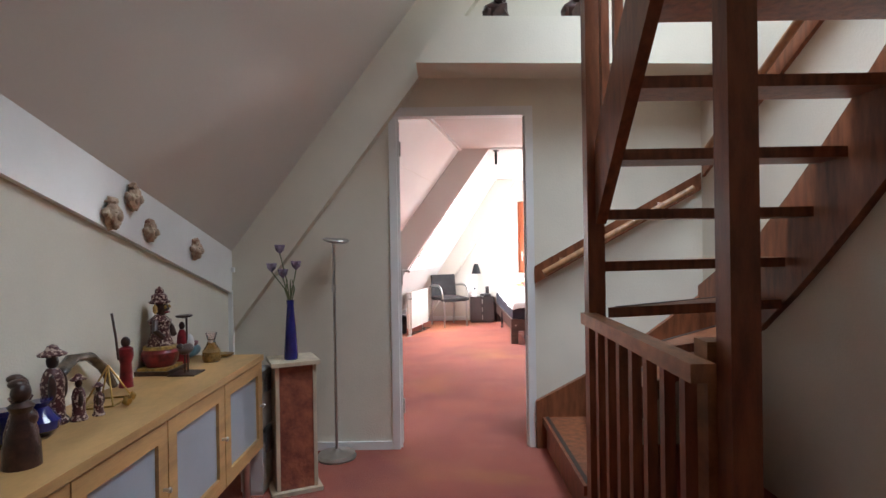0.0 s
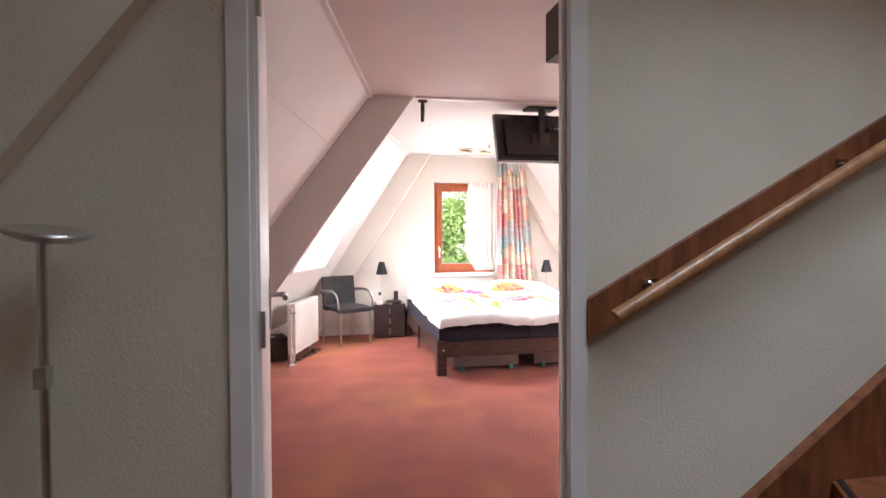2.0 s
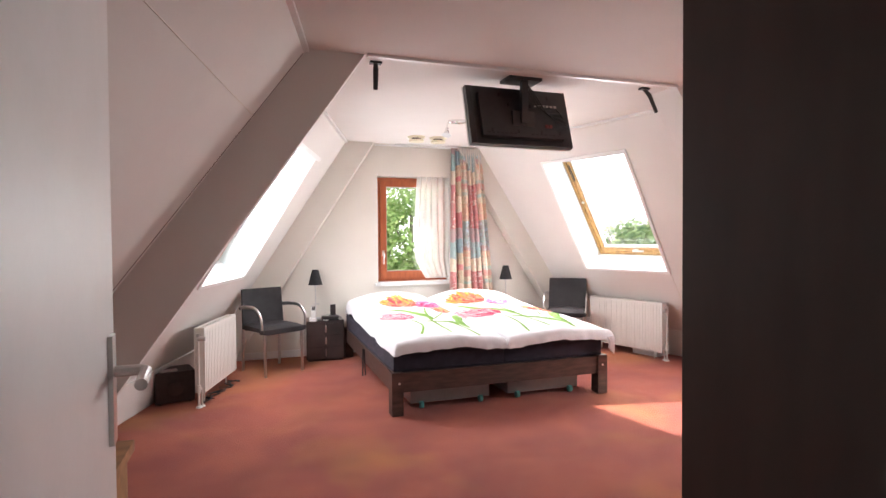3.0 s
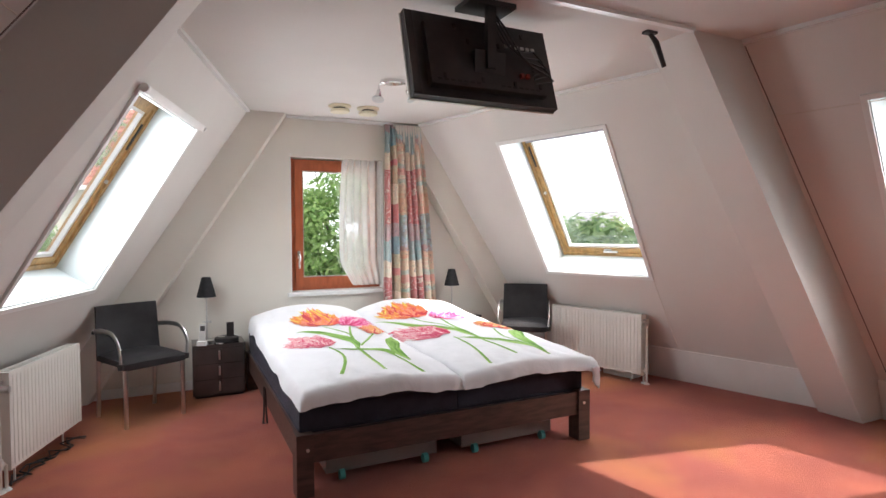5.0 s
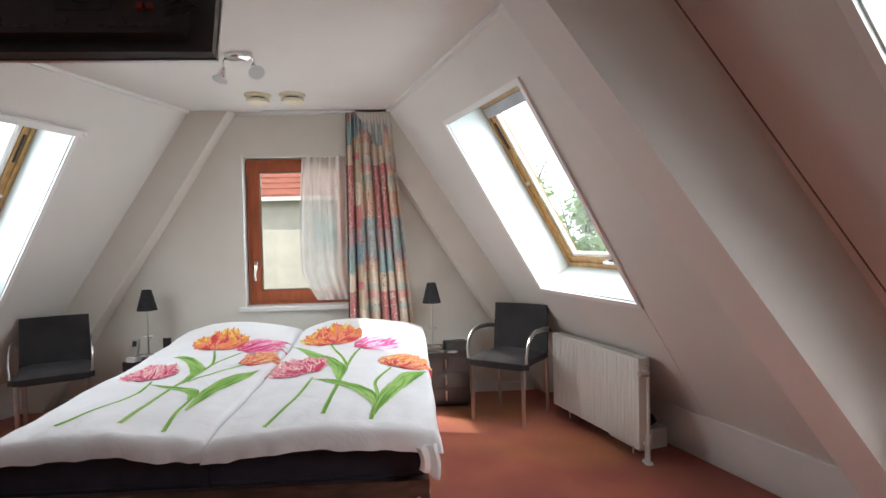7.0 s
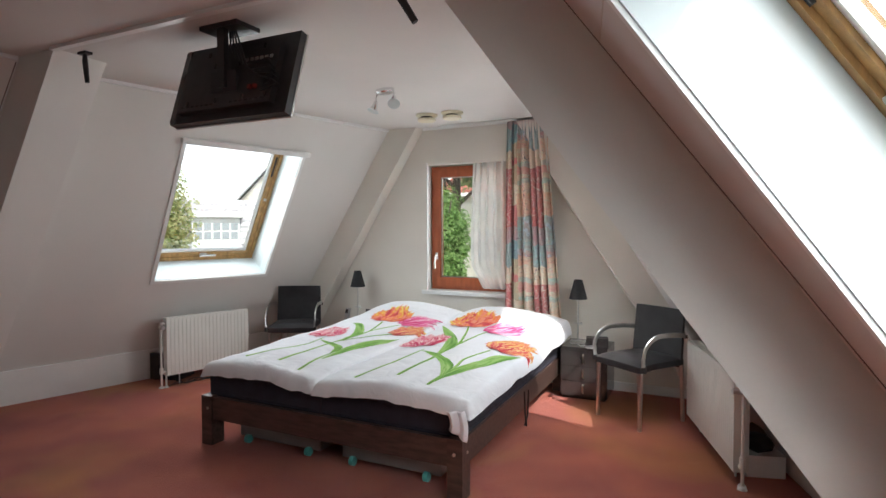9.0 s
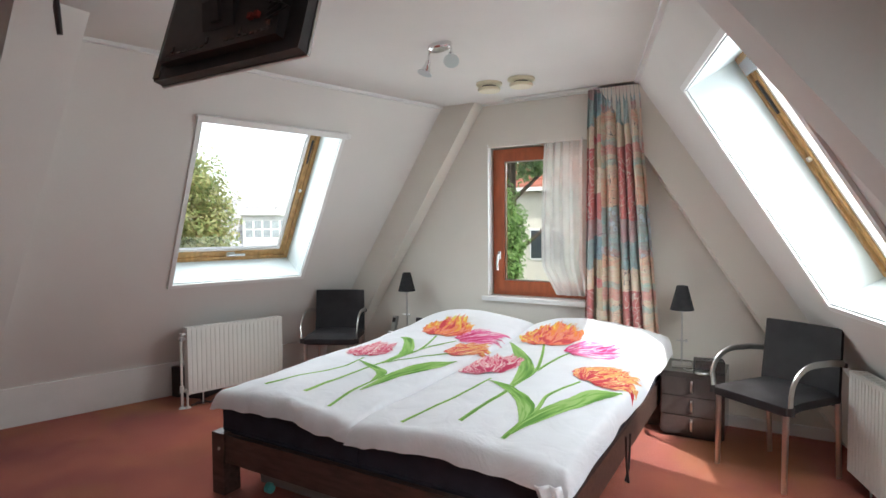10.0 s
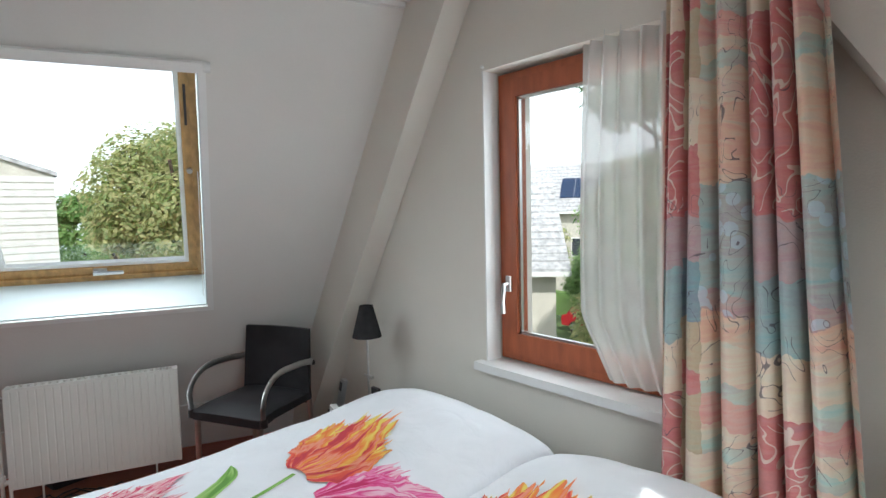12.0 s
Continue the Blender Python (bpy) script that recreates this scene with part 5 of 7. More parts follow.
for zz, xs in ((-0.39, (-0.24, -0.05, 0.12, 0.26)), (-0.20, (-0.10, 0.06)), (-0.13, (-0.16, 0.20))):
    for xx in xs:
        bm = B()
        box(bm, xx, xx + 0.012, -0.041, -0.034, zz, zz + 0.022)
        tilt(bm)
        part("screw_recess", bm, M_NS, tv, "", False)
part("mount_plate", boxed(0.004, -0.12, 0.12, -0.09, 0.06, -0.022, -0.001), M_BLACK, tv)
bm = B()
box(bm, -0.022, 0.022, -0.075, -0.045, -0.30, -0.02)
box(bm, -0.08, 0.08, -0.06, -0.03, -0.32, -0.22)
soften(bm, 0.004)
part("mount_arm", bm, M_BLACK, tv, "black mounting arm")
for k in range(4):
    bm = B()
    rnd = random.Random(k)
    pts = [(0.01 * k, -0.08, -0.03), (0.03 + 0.02 * k, -0.085, -0.12), (0.07 + 0.03 * k, -0.075, -0.19 - 0.02 * k), (0.16 + 0.02 * k, -0.06, -0.23 - 0.02 * k), (0.25 + 0.02 * k, -0.05, -0.20 - 0.04 * k), (0.30 + 0.015 * k, -0.045, -0.25 - 0.03 * k), (0.24, -0.036, -0.30 - 0.02 * k)]
    tube(bm, pts, 0.0045, 6)
    tilt(bm)
    part("cable", bm, M_BLACK, tv, "tangled black cable")
bm = B()
for i in range(6):
    box(bm, 0.10 + i * 0.03, 0.118 + i * 0.03, -0.040, -0.034, -0.19, -0.175)
tilt(bm)
part("port", bm, M_STEEL, tv, "row of grey sockets", False)
bm = B()
for x, c in ((0.16, 0), (0.19, 1)):
    box(bm, x, x + 0.018, -0.05, -0.034, -0.345, -0.325)
tilt(bm)
part("plug", bm, material("red plug", (0.20, 0.02, 0.015), 0.5), tv, "small red plugs", False)
for sx in (-0.27, 0.05):
    bm = B()
    for i in range(7):
        box(bm, sx + i * 0.032, sx + i * 0.032 + 0.02, -0.037, -0.034, -0.40, -0.392)
    tilt(bm)
    part("vent_grille", bm, M_NS, tv, "", False)

# hooks under the ceiling
for x, tip in ((0.925, 0.0), (2.87, 0.115)):
    hk = thing("ceiling_hook", pose(x, 6.51, CEIL), "black folding hook under the ceiling beam", "hook", "ceiling hooks")
    part("plate", boxed(0.003, -0.035, 0.035, -0.02, 0.02, -0.014, -0.001), M_BLACK, hk)
    bm = B()
    tube(bm, [(0, 0, -0.01), (tip * 0.4, 0, -0.05), (tip, 0.01, -0.165)], 0.012, 10, taper=[0.8, 1.1, 0.9], flat=1.3)
    part("arm", bm, M_BLACK, hk)

# ceiling spot bar
sb = thing("spot_lamp", pose(1.98, 7.93, CEIL, 0, 0, -18), "brushed steel ceiling lamp with two small spots", "lamp")
bm = B()
lathe(bm, [(0.085, 0), (0.085, -0.02), (0.07, -0.028)], seg=28, squash=0.55)
part("ceiling_plate", bm, M_CHROME, sb)
for sx in (-1, 1):
    bm = B()
    tube(bm, [(sx * 0.06, 0, -0.02), (sx * 0.088, 0, -0.024), (sx * 0.095, 0, -0.04), (sx * 0.095, 0, -0.075)], 0.006, 8)
    part("arm", bm, M_CHROME, sb)
    bm = B()
    d = Vector((sx * 0.5, -0.45, -0.75)).normalized() if sx > 0 else Vector((-0.1, -0.3, -0.9)).normalized()
    p0 = Vector((sx * 0.095, 0, -0.07))
    cyl(bm, p0, p0 + d * 0.03, 0.014, 0.018, seg=14)
    cyl(bm, p0 + d * 0.03, p0 + d * 0.07, 0.018, 0.032, seg=18)
    sp_head = part("spot", bm, M_CHROME, sb, "small conical spot head")
    bm = B()
    cyl(bm, p0 + d * 0.071, p0 + d * 0.075, 0.042, seg=20)
    part("glass_rim", bm, M_LINING, sp_head, "frosted glass rim")
for x in (1.85, 2.09):
    v = thing("ceiling_vent", pose(x, 8.82, CEIL), "round cream ventilation valve on the ceiling", "vent", "ceiling vents")
    bm = B()
    lathe(bm, [(0.092, 0), (0.092, -0.012), (0.078, -0.02)], seg=32)
    part("rim", bm, M_CREAM, v)
    # the black colour stands for the shade between rim and disc
    bm = B()
    lathe(bm, [(0.05, -0.018), (0.05, -0.034)], seg=24)
    part("stem", bm, M_BLACK, v, "stem painted black for the shade in the gap")
    bm = B()
    lathe(bm, [(0.074, -0.034), (0.08, -0.042), (0.074, -0.056), (0.03, -0.062)], seg=32)
    part("disc", bm, M_CREAM, v)

# ---- wardrobe beside the door ----
wd = thing("wardrobe", pose(1.09, 3.610, 0), "tall dark brown wardrobe beside the bedroom door", "wardrobe")
M_WARD = material("dark brown laminate", (0.040, 0.026, 0.022), 0.5, var=0.1, scale=3, stretch=(4, 4, 1))
part("side_panel", boxed(0.003, 0, 0.022, 0, 0.57, 0, 2.2), M_WARD, wd)
part("side_panel", boxed(0.003, 1.38, 1.40, 0, 0.57, 0, 2.2), M_WARD, wd)
part("back_panel", boxed(0.001, 0.022, 1.38, 0.002, 0.012, 0.02, 2.18), M_WARD, wd)
part("top_panel", boxed(0.003, 0.022, 1.38, 0.012, 0.57, 2.178, 2.2), M_WARD, wd)
for i in range(2):
    dr = part("door", boxed(0.003, 0.024 + i * 0.68, 0.70 + i * 0.68, 0.552, 0.574, 0.06, 2.176), M_WARD, wd)
    part("handle", boxed(0.003, 0.66 + i * 0.06, 0.675 + i * 0.06, 0.574, 0.60, 0.95, 1.15), M_STEEL, dr, "steel bar handle")
part("canopy", boxed(0.004, -0.002, 1.40, 0.576, 0.75, 1.99, 2.19), M_WARD, wd, "dark light canopy")
bm = B()
lathe(bm, [(0.035, 0), (0.035, -0.012), (0.02, -0.016)], (0.09, 0.66, 1.989), 16)
part("downlight", bm, M_CHROME, wd, "small chrome downlight")

# ---- low box with bags behind the radiator ----
lb = thing("storage_tray", pose(4.24, 8.0, 0, 0, 0, 16), "white low tray with dark shoes tucked beside the radiator", "tray")
part("tray", boxed(0.006, 0, 0.20, 0, 0.30, 0, 0.12), M_WHITE, lb)
bm = B()
blob(bm, (0.09, 0.10, 0.16), (0.075, 0.10, 0.05), 2, 1, 0.3)
part("shoe", bm, M_LEATHER, lb, "dark leather shoe")
bm = B()
blob(bm, (0.11, 0.22, 0.165), (0.07, 0.08, 0.055), 2, 4, 0.3)
part("cloth", bm, material("brown bag cloth", (0.14, 0.09, 0.06), 0.9), lb, "crumpled brown bag")

# ---- bedroom door and its frame ----
df = tagged(new("door_frame"), "white painted wooden door frame", "door frame", kind="structure")
for x0, x1 in ((DX0 - 0.046, DX0), (DX1, DX1 + 0.046)):
    part("jamb", boxed(0.004, x0, x1, DOORWALL - 0.012, DW_BACK + 0.012, 0, DZ + 0.055), M_WHITE, df)
part("lintel", boxed(0.004, DX0, DX1, DOORWALL - 0.012, DW_BACK + 0.012, DZ, DZ + 0.055), M_WHITE, df)
part("stop", boxed(0.002, DX0, DX0 + 0.012, DOORWALL + 0.02, DW_BACK - 0.03, 0, DZ), M_WHITE, df)
part("stop", boxed(0.002, DX1 - 0.012, DX1, DOORWALL + 0.02, DW_BACK - 0.03, 0, DZ), M_WHITE, df)
bm = B()
for z in (0.93, 1.03):
    box(bm, DX1 - 0.002, DX1 + 0.001, DW_BACK - 0.024, DW_BACK - 0.004, z, z + 0.06)
part("strike_plate", bm, M_STEEL, df, "steel strike plate", False)

dl = tagged(thing("door_1", pose(DX0 + 0.012, DW_BACK + 0.016, 0, 0, 0, 94.5), "flat white door standing open into the bedroom", "door"), kind="structure")
part("leaf", boxed(0.003, 0.0, 0.80, -0.002, 0.038, 0.012, 2.015), M_WHITE, dl)
for sy in (-1, 1):
    y0 = -0.002 if sy < 0 else 0.038
    h = part("handle_plate", boxed(0.003, 0.725, 0.765, min(y0, y0 + sy * 0.008), max(y0, y0 + sy * 0.008), 0.93, 1.12), M_STEEL, dl, "long steel handle plate")
    bm = B()
    tube(bm, [(0.745, y0 + sy * 0.006, 1.055), (0.745, y0 + sy * 0.05, 1.055), (0.73, y0 + sy * 0.058, 1.055), (0.64, y0 + sy * 0.058, 1.052)], 0.010, 10)
    part("lever", bm, M_STEEL, h, "steel door lever")
for z in (0.2, 1.0, 1.8):
    bm = B()
    cyl(bm, (-0.004, -0.006, z), (-0.004, -0.006, z + 0.09), 0.007, seg=10)
    part("hinge", bm, M_STEEL, dl)

# ---- hall: band on the low wall, fascia of the loft ----
bm = B()
za = lambda y: 1.671 - 0.269 * (y - 1.744)
zb = lambda y: 1.458 - 0.2835 * (y - 1.739)
prism(bm, [(-1.0, 0.2, za(0.2) + 0.02), (-1.0, 0.2, zb(0.2)), (-1.0, 3.44, zb(3.44)), (-1.0, 3.5, za(3.5) + 0.02)], (0.022, 0, 0))
soften(bm, 0.004)
whole("band_board", bm, M_WHITE, "wide white board under the hall slope", kind="structure")
whole("trim_post", boxed(0.004, -1.0, -0.975, 3.44, 3.47, 0.05, 0.99), M_WHITE, "narrow upright white trim", kind="structure")
whole("trim_post", boxed(0.004, -1.0, -0.96, 3.43, 3.505, 1.10, 1.13), M_WHITE, "small white block at the wall corner", kind="structure")
bm = B()
prism(bm, [(0.16, 3.22, 2.265), (HX, 3.22, 2.235), (HX, 3.22, 2.50), (0.30, 3.22, 2.525)], (0, DOORWALL - 3.22, 0))
soften(bm, 0.006)
whole("loft_edge", bm, M_HALLWALL, "cream plastered edge of the loft above the door", kind="structure")
rafter("beam_hall", lambda y, z: hall_x(y, z), -1, 3.455, DOORWALL - 0.002, 0.36, 0.0, 3.2, "boxed-in cream beam along the hall slope", M_HALLWALL)


# ---- stairs ----
NA, NB = (0.928, 2.44), (0.985, 1.42)
st = thing("staircase", pose(0, 0, 0), "open winding staircase in red-brown stained wood", "stairs")
for x, y in (NA, NB):
    part("newel_post", boxed(0.007, x - 0.035, x + 0.035, y - 0.035, y + 0.035, 0, 3.7), M_STAIR, st)
# upper flight: treads rise towards the near end
for k in range(9):
    y = 2.66 - 0.2 * k
    z = 1.16 + 0.217 * k
    if k < 2:
        # the lowest treads still taper towards the newel
        bm = B()
        prism(bm, [(0.97, y - 0.03 - 0.2 * (1 - k), z - 0.042), (1.85, y - 0.03, z - 0.042), (1.85, y + 0.15, z - 0.042), (0.97, 2.47 + 0.01 * k, z - 0.042)], (0, 0, 0.042))
        soften(bm, 0.008)
        part("tread", bm, M_STAIR, st)
    else:
        part("tread", boxed(0.008, 0.965, 1.85, y - 0.03, y + 0.15, z - 0.042, z), M_STAIR, st)


def stringer(name, x0, x1, low, top, ys):
    bm = B()
    a = [bm.verts.new((x0, y, low(y))) for y in ys] + [bm.verts.new((x0, y, top(y))) for y in reversed(ys)]
    b = [bm.verts.new((x1, v.co.y, v.co.z)) for v in a]
    n = len(ys)
    m = 2 * n
    for q in (a, b):
        for i in range(n - 1):
            bm.faces.new((q[i], q[i + 1], q[m - 2 - i], q[m - 1 - i]))
    for i in range(m):
        bm.faces.new((a[i], a[(i + 1) % m], b[(i + 1) % m], b[i]))
    soften(bm, 0.006, 2, 50)
    return part(name, bm, M_STAIR, st)


lo = lambda y: 1.15 + 1.04 * (2.56 - y)
stringer("stringer", 0.925, 0.968, lo, lambda y: lo(y) + 0.33, [2.40, 2.0, 1.6, 1.2, 0.8])
low_r = lambda y: 0.80 + 0.70 * (2.85 - y) + 0.14 * max(0, 2.85 - y) ** 2 if y < 2.85 else 0.80 - 0.45 * (y - 2.85)
stringer("stringer", 1.845, 1.883, low_r, lambda y: low_r(y) + 0.46, [3.49, 3.2, 2.85, 2.6, 2.4, 2.2, 2.0, 1.8, 1.5, 1.2, 0.9])
# winding steps round the far newel
rays = [(0.885, 3.49), (1.16, 3.49), (1.60, 3.49), (1.845, 3.28), (1.845, 2.95), (1.845, 2.66)]
starts = [(0.885, 2.50), (0.955, 2.51), (0.978, 2.50), (0.982, 2.47), (0.982, 2.44), (0.982, 2.43)]
for k in range(5):
    z = 0.19 * (k + 1) if k < 4 else 0.966
    p = [starts[k], rays[k]]
    if k == 2:
        p.append((1.845, 3.49))
    p += [rays[k + 1], starts[k + 1]]
    cx, cy = sum(q[0] for q in p) / len(p), sum(q[1] for q in p) / len(p)
    bm = B()
    prism(bm, [(q[0], q[1], z - 0.042) for q in p], (0, 0, 0.042))
    soften(bm, 0.006)
    part("winder_step", bm, M_STAIR, st)
    if k < 3:
        a, b = Vector((*starts[k], 0)), Vector((*rays[k], 0))
        d = (b - a).normalized()
        nrm = Vector((d.y, -d.x, 0)) * 0.02
        bm = B()
        prism(bm, [a + nrm + Vector((0, 0, max(0.0, z - 0.232))), b + nrm + Vector((0, 0, max(0.0, z - 0.232))), b + nrm + Vector((0, 0, z - 0.043)), a + nrm + Vector((0, 0, z - 0.043))], nrm.normalized() * 0.016)
        part("riser", bm, M_STAIR, st, "", False)
    a, b = Vector((*starts[k], z + 0.001)), Vector((*rays[k], z + 0.001))
    dd = (b - a).normalized()
    bm = B()
    prism(bm, [a + Vector((0.015, 0, 0)) + dd * 0.02, b + Vector((0.015, 0, 0)) - dd * 0.02, b + Vector((0.035, 0, 0)) - dd * 0.02, a + Vector((0.035, 0, 0)) + dd * 0.02], (0, 0, 0.003))
    part("nosing_strip", bm, M_BLACK, st, "dark anti-slip strip", False)
bm = B()
prism(bm, [(0.846, 3.47, 0.0), (0.90, 3.47, 0.0), (1.86, 3.47, 0.62), (1.86, 3.47, 0.92), (1.30, 3.47, 0.52), (0.846, 3.47, 0.285)], (0, 0.035, 0))
soften(bm, 0.005, 2, 40)
part("wall_stringer", bm, M_STAIR, st)
# guard rail between the newels
bm = B()
box(bm, 0.862, 0.922, 1.40, 2.42, 0.905, 0.95)
soften(bm, 0.012, 3)
part("guard_rail", bm, M_RAIL, st, "worn flat handrail")
part("bottom_rail", boxed(0.005, 0.872, 0.908, 1.37, 2.41, 0.05, 0.10), M_STAIR, st)
for k in range(8):
    y = 2.36 - k * 0.126
    part("baluster", boxed(0.004, 0.875, 0.905, y - 0.016, y + 0.016, 0.10, 0.905), M_STAIR, st)
part("short_post", boxed(0.006, 0.93, 0.985, 1.46, 1.53, 0.0, 0.99), M_RAIL, st, "short paler post")
# balusters and rail of the upper flight
for k in range(4):
    y = 2.32 - 0.17 * k
    part("baluster", boxed(0.004, 0.93, 0.962, y - 0.016, y + 0.016, lo(y) + 0.31, 3.55), M_STAIR, st)
# handrail boards on the walls
hr = thing("wall_handrail", pose(0, 0, 0), "round wooden handrail on a dark board along the stair wall", "handrail")
bm = B()
prism(bm, [(0.85, 3.485, 1.00), (1.87, 3.485, 1.555), (1.87, 3.485, 1.66), (0.85, 3.485, 1.105)], (0, 0.02, 0))
soften(bm, 0.004)
part("back_board", bm, M_STAIR, hr)
bm = B()
tube(bm, [(0.895, 3.43, 1.065), (1.30, 3.43, 1.287), (1.80, 3.43, 1.56)], 0.02, 12)
part("rail", bm, M_RAIL, hr, "round varnished rail")
bm = B()
prism(bm, [(1.883, 3.46, 1.63), (1.883, 2.2, 2.24), (1.883, 2.2, 2.345), (1.883, 3.46, 1.735)], (-0.02, 0, 0))
soften(bm, 0.004)
part("back_board", bm, M_STAIR, hr)
bm = B()
tube(bm, [(1.82, 3.36, 1.74), (1.82, 2.8, 2.01), (1.82, 2.1, 2.35)], 0.02, 12)
part("rail", bm, M_RAIL, hr, "round varnished rail")
for p, q in (((1.02, 3.485, 1.145), (1.02, 3.43, 1.13)), ((1.62, 3.485, 1.47), (1.62, 3.43, 1.455)), ((1.865, 3.2, 1.80), (1.82, 3.2, 1.815))):
    bm = B()
    cyl(bm, p, q, 0.008, seg=8)
    box(bm, p[0] - 0.02, p[0] + 0.02, p[1] - 0.006, p[1], p[2] - 0.012, p[2] + 0.012)
    part("bracket", bm, M_CHROME, hr, "bright metal bracket")

# ---- sideboard ----
SX, SY1, SZ0, SZ1 = -0.616, 2.867, 0.25, 0.712
sd = thing("sideboard", pose(0, 0, 0), "long beech sideboard with frosted glass doors", "sideboard")
part("top", boxed(0.004, -0.992, SX + 0.008, 0.42, SY1 + 0.006, SZ1 - 0.028, SZ1), M_BEECH, sd)
part("carcass", boxed(0.003, -0.99, SX - 0.022, 0.43, SY1, SZ0, SZ1 - 0.029), M_BEECH, sd)
for k in range(5):
    y1 = SY1 - 0.004 - k * 0.472
    y0 = y1 - 0.466
    dr = part("door", boxed(0.003, SX - 0.021, SX - 0.017, y0, y1, SZ0 + 0.004, SZ1 - 0.034), M_BEECH, sd)
    bm = B()
    z0, z1, t = SZ0 + 0.004, SZ1 - 0.034, 0.058
    for ya, yb, zz0, zz1 in ((y0, y0 + t, z0, z1), (y1 - t, y1, z0, z1), (y0 + t, y1 - t, z0, z0 + t), (y0 + t, y1 - t, z1 - t, z1)):
        box(bm, SX - 0.0165, SX + 0.002, ya, yb, zz0, zz1)
    soften(bm, 0.003)
    part("frame", bm, M_BEECH, dr)
    part("glass", boxed(0.001, SX - 0.0165, SX - 0.010, y0 + t, y1 - t, z0 + t, z1 - t), M_FROST, dr, "blue-grey frosted glass")
    bm = B()
    yk = y1 - 0.03
    lathe(bm, [(0.006, 0), (0.006, 0.012), (0.010, 0.02), (0.007, 0.026)], seg=12)
    bmesh.ops.rotate(bm, verts=bm.verts, cent=(0, 0, 0), matrix=Matrix.Rotation(radians(90), 3, "Y"))
    bmesh.ops.translate(bm, verts=bm.verts, vec=(SX + 0.002, yk, (z0 + z1) / 2))
    part("knob", bm, M_STEEL, dr, "small metal knob")
for y in (0.5, 1.7, 2.80):
    for x in (-0.95, SX - 0.06):
        bm = B()
        cyl(bm, (x, y, 0), (x, y, SZ0), 0.018, seg=14)
        part("leg", bm, M_STEEL, sd, "round steel leg")

# ---- what stands on the sideboard ----
M_DARKW = material("dark carved wood", (0.070, 0.028, 0.020), 0.32, var=0.5, scale=40, bump=0.35, bscale=140, col2=(0.022, 0.010, 0.009))
M_REDP = material("red painted wood", (0.24, 0.016, 0.022), 0.3, var=0.3, scale=25, bump=0.2, bscale=90)
M_GOLDP = material("ochre painted wood", (0.48, 0.29, 0.08), 0.45, var=0.35, scale=30, bump=0.3, bscale=120)
M_BATIK = material("speckled batik paint", (0.58, 0.44, 0.36), 0.35, var=0.5, scale=95, col2=(0.075, 0.014, 0.016), bump=0.2, bscale=120)
for _e, _p in zip(M_BATIK.node_tree.nodes["Color Ramp"].color_ramp.elements, (0.66, 0.71)):
    _e.position = _p
M_BLUEG = material("cobalt blue glass", (0.020, 0.022, 0.16), 0.12, var=0.1, scale=6, coat=0.5)
M_BRASS = material("aged brass", (0.45, 0.30, 0.10), 0.35, 1.0, var=0.2, scale=20)
M_HORN = material("polished horn", (0.16, 0.12, 0.09), 0.25, var=0.4, scale=9, stretch=(1, 1, 3))
M_PATINA = material("blue-grey paint", (0.10, 0.20, 0.24), 0.5, var=0.3, scale=20)
TOP = SZ1


def statue(name, x, y, h, mats, shape, label, rz=0):
    """A carved figure as one mesh; shape is a list of (kind, args, slot)."""
    bm = B()
    for kind, args, slot in shape:
        before = len(bm.faces)
        if kind == "lathe":
            lathe(bm, args[0], args[1], 16, args[2] if len(args) > 2 else 1.0)
        elif kind == "blob":
            blob(bm, *args)
        elif kind == "tube":
            tube(bm, *args)
        else:
            box(bm, *args)
        bm.faces.ensure_lookup_table()
        for f in bm.faces[before:]:
            f.material_index = slot
    for v in bm.verts:
        v.co *= h
    ob = whole(name, bm, mats, label, "figurine", "carved figures")
    ob.matrix_world = pose(x, y, TOP, 0, 0, rz)
    return ob


robe = [(0.16, 0.0), (0.17, 0.04), (0.13, 0.10), (0.12, 0.30), (0.13, 0.50), (0.10, 0.62), (0.06, 0.68)]
hat_fig = [("lathe", (robe, (0, 0, 0)), 1), ("blob", ((0, 0, 0.76), (0.07, 0.07, 0.10), 2), 0), ("lathe", ([(0.15, 0.83), (0.16, 0.85), (0.08, 0.90), (0.05, 0.95), (0.0, 0.97)], (0, 0, 0)), 1), ("blob", ((0.06, 0.1, 0.45), (0.05, 0.04, 0.17), 2), 0), ("blob", ((0.06, -0.1, 0.45), (0.05, 0.04, 0.17), 2), 0)]
statue("carved_figure", -0.90, 1.80, 0.25, [M_DARKW, M_BATIK], hat_fig, "tall dark carved figure in speckled robe and wide hat")
statue("carved_figure", -0.845, 1.835, 0.15, [M_DARKW, M_BATIK], hat_fig, "small dark carved figure in a wide hat", 20)
statue("carved_figure", -0.815, 1.885, 0.11, [M_DARKW, M_BATIK], hat_fig, "very small dark carved figure in a hat", -10)
bust = [("lathe", ([(0.20, 0), (0.19, 0.25), (0.12, 0.5), (0.10, 0.62), (0.14, 0.70), (0.07, 0.76)], (0, 0, 0)), 1), ("blob", ((0, 0, 0.85), (0.10, 0.12, 0.13), 2), 0), ("blob", ((-0.05, 0.02, 0.95), (0.10, 0.11, 0.06), 2), 0), ("blob", ((0.08, 0.05, 0.55), (0.06, 0.09, 0.10), 2), 0)]
statue("carved_figure", -0.745, 1.47, 0.21, [M_DARKW, M_DARKW], bust, "dark carved bust with a bound head")
statue("carved_figure", -0.83, 1.58, 0.20, [M_DARKW, M_BATIK], bust, "dark carved pair with rounded heads", 60)
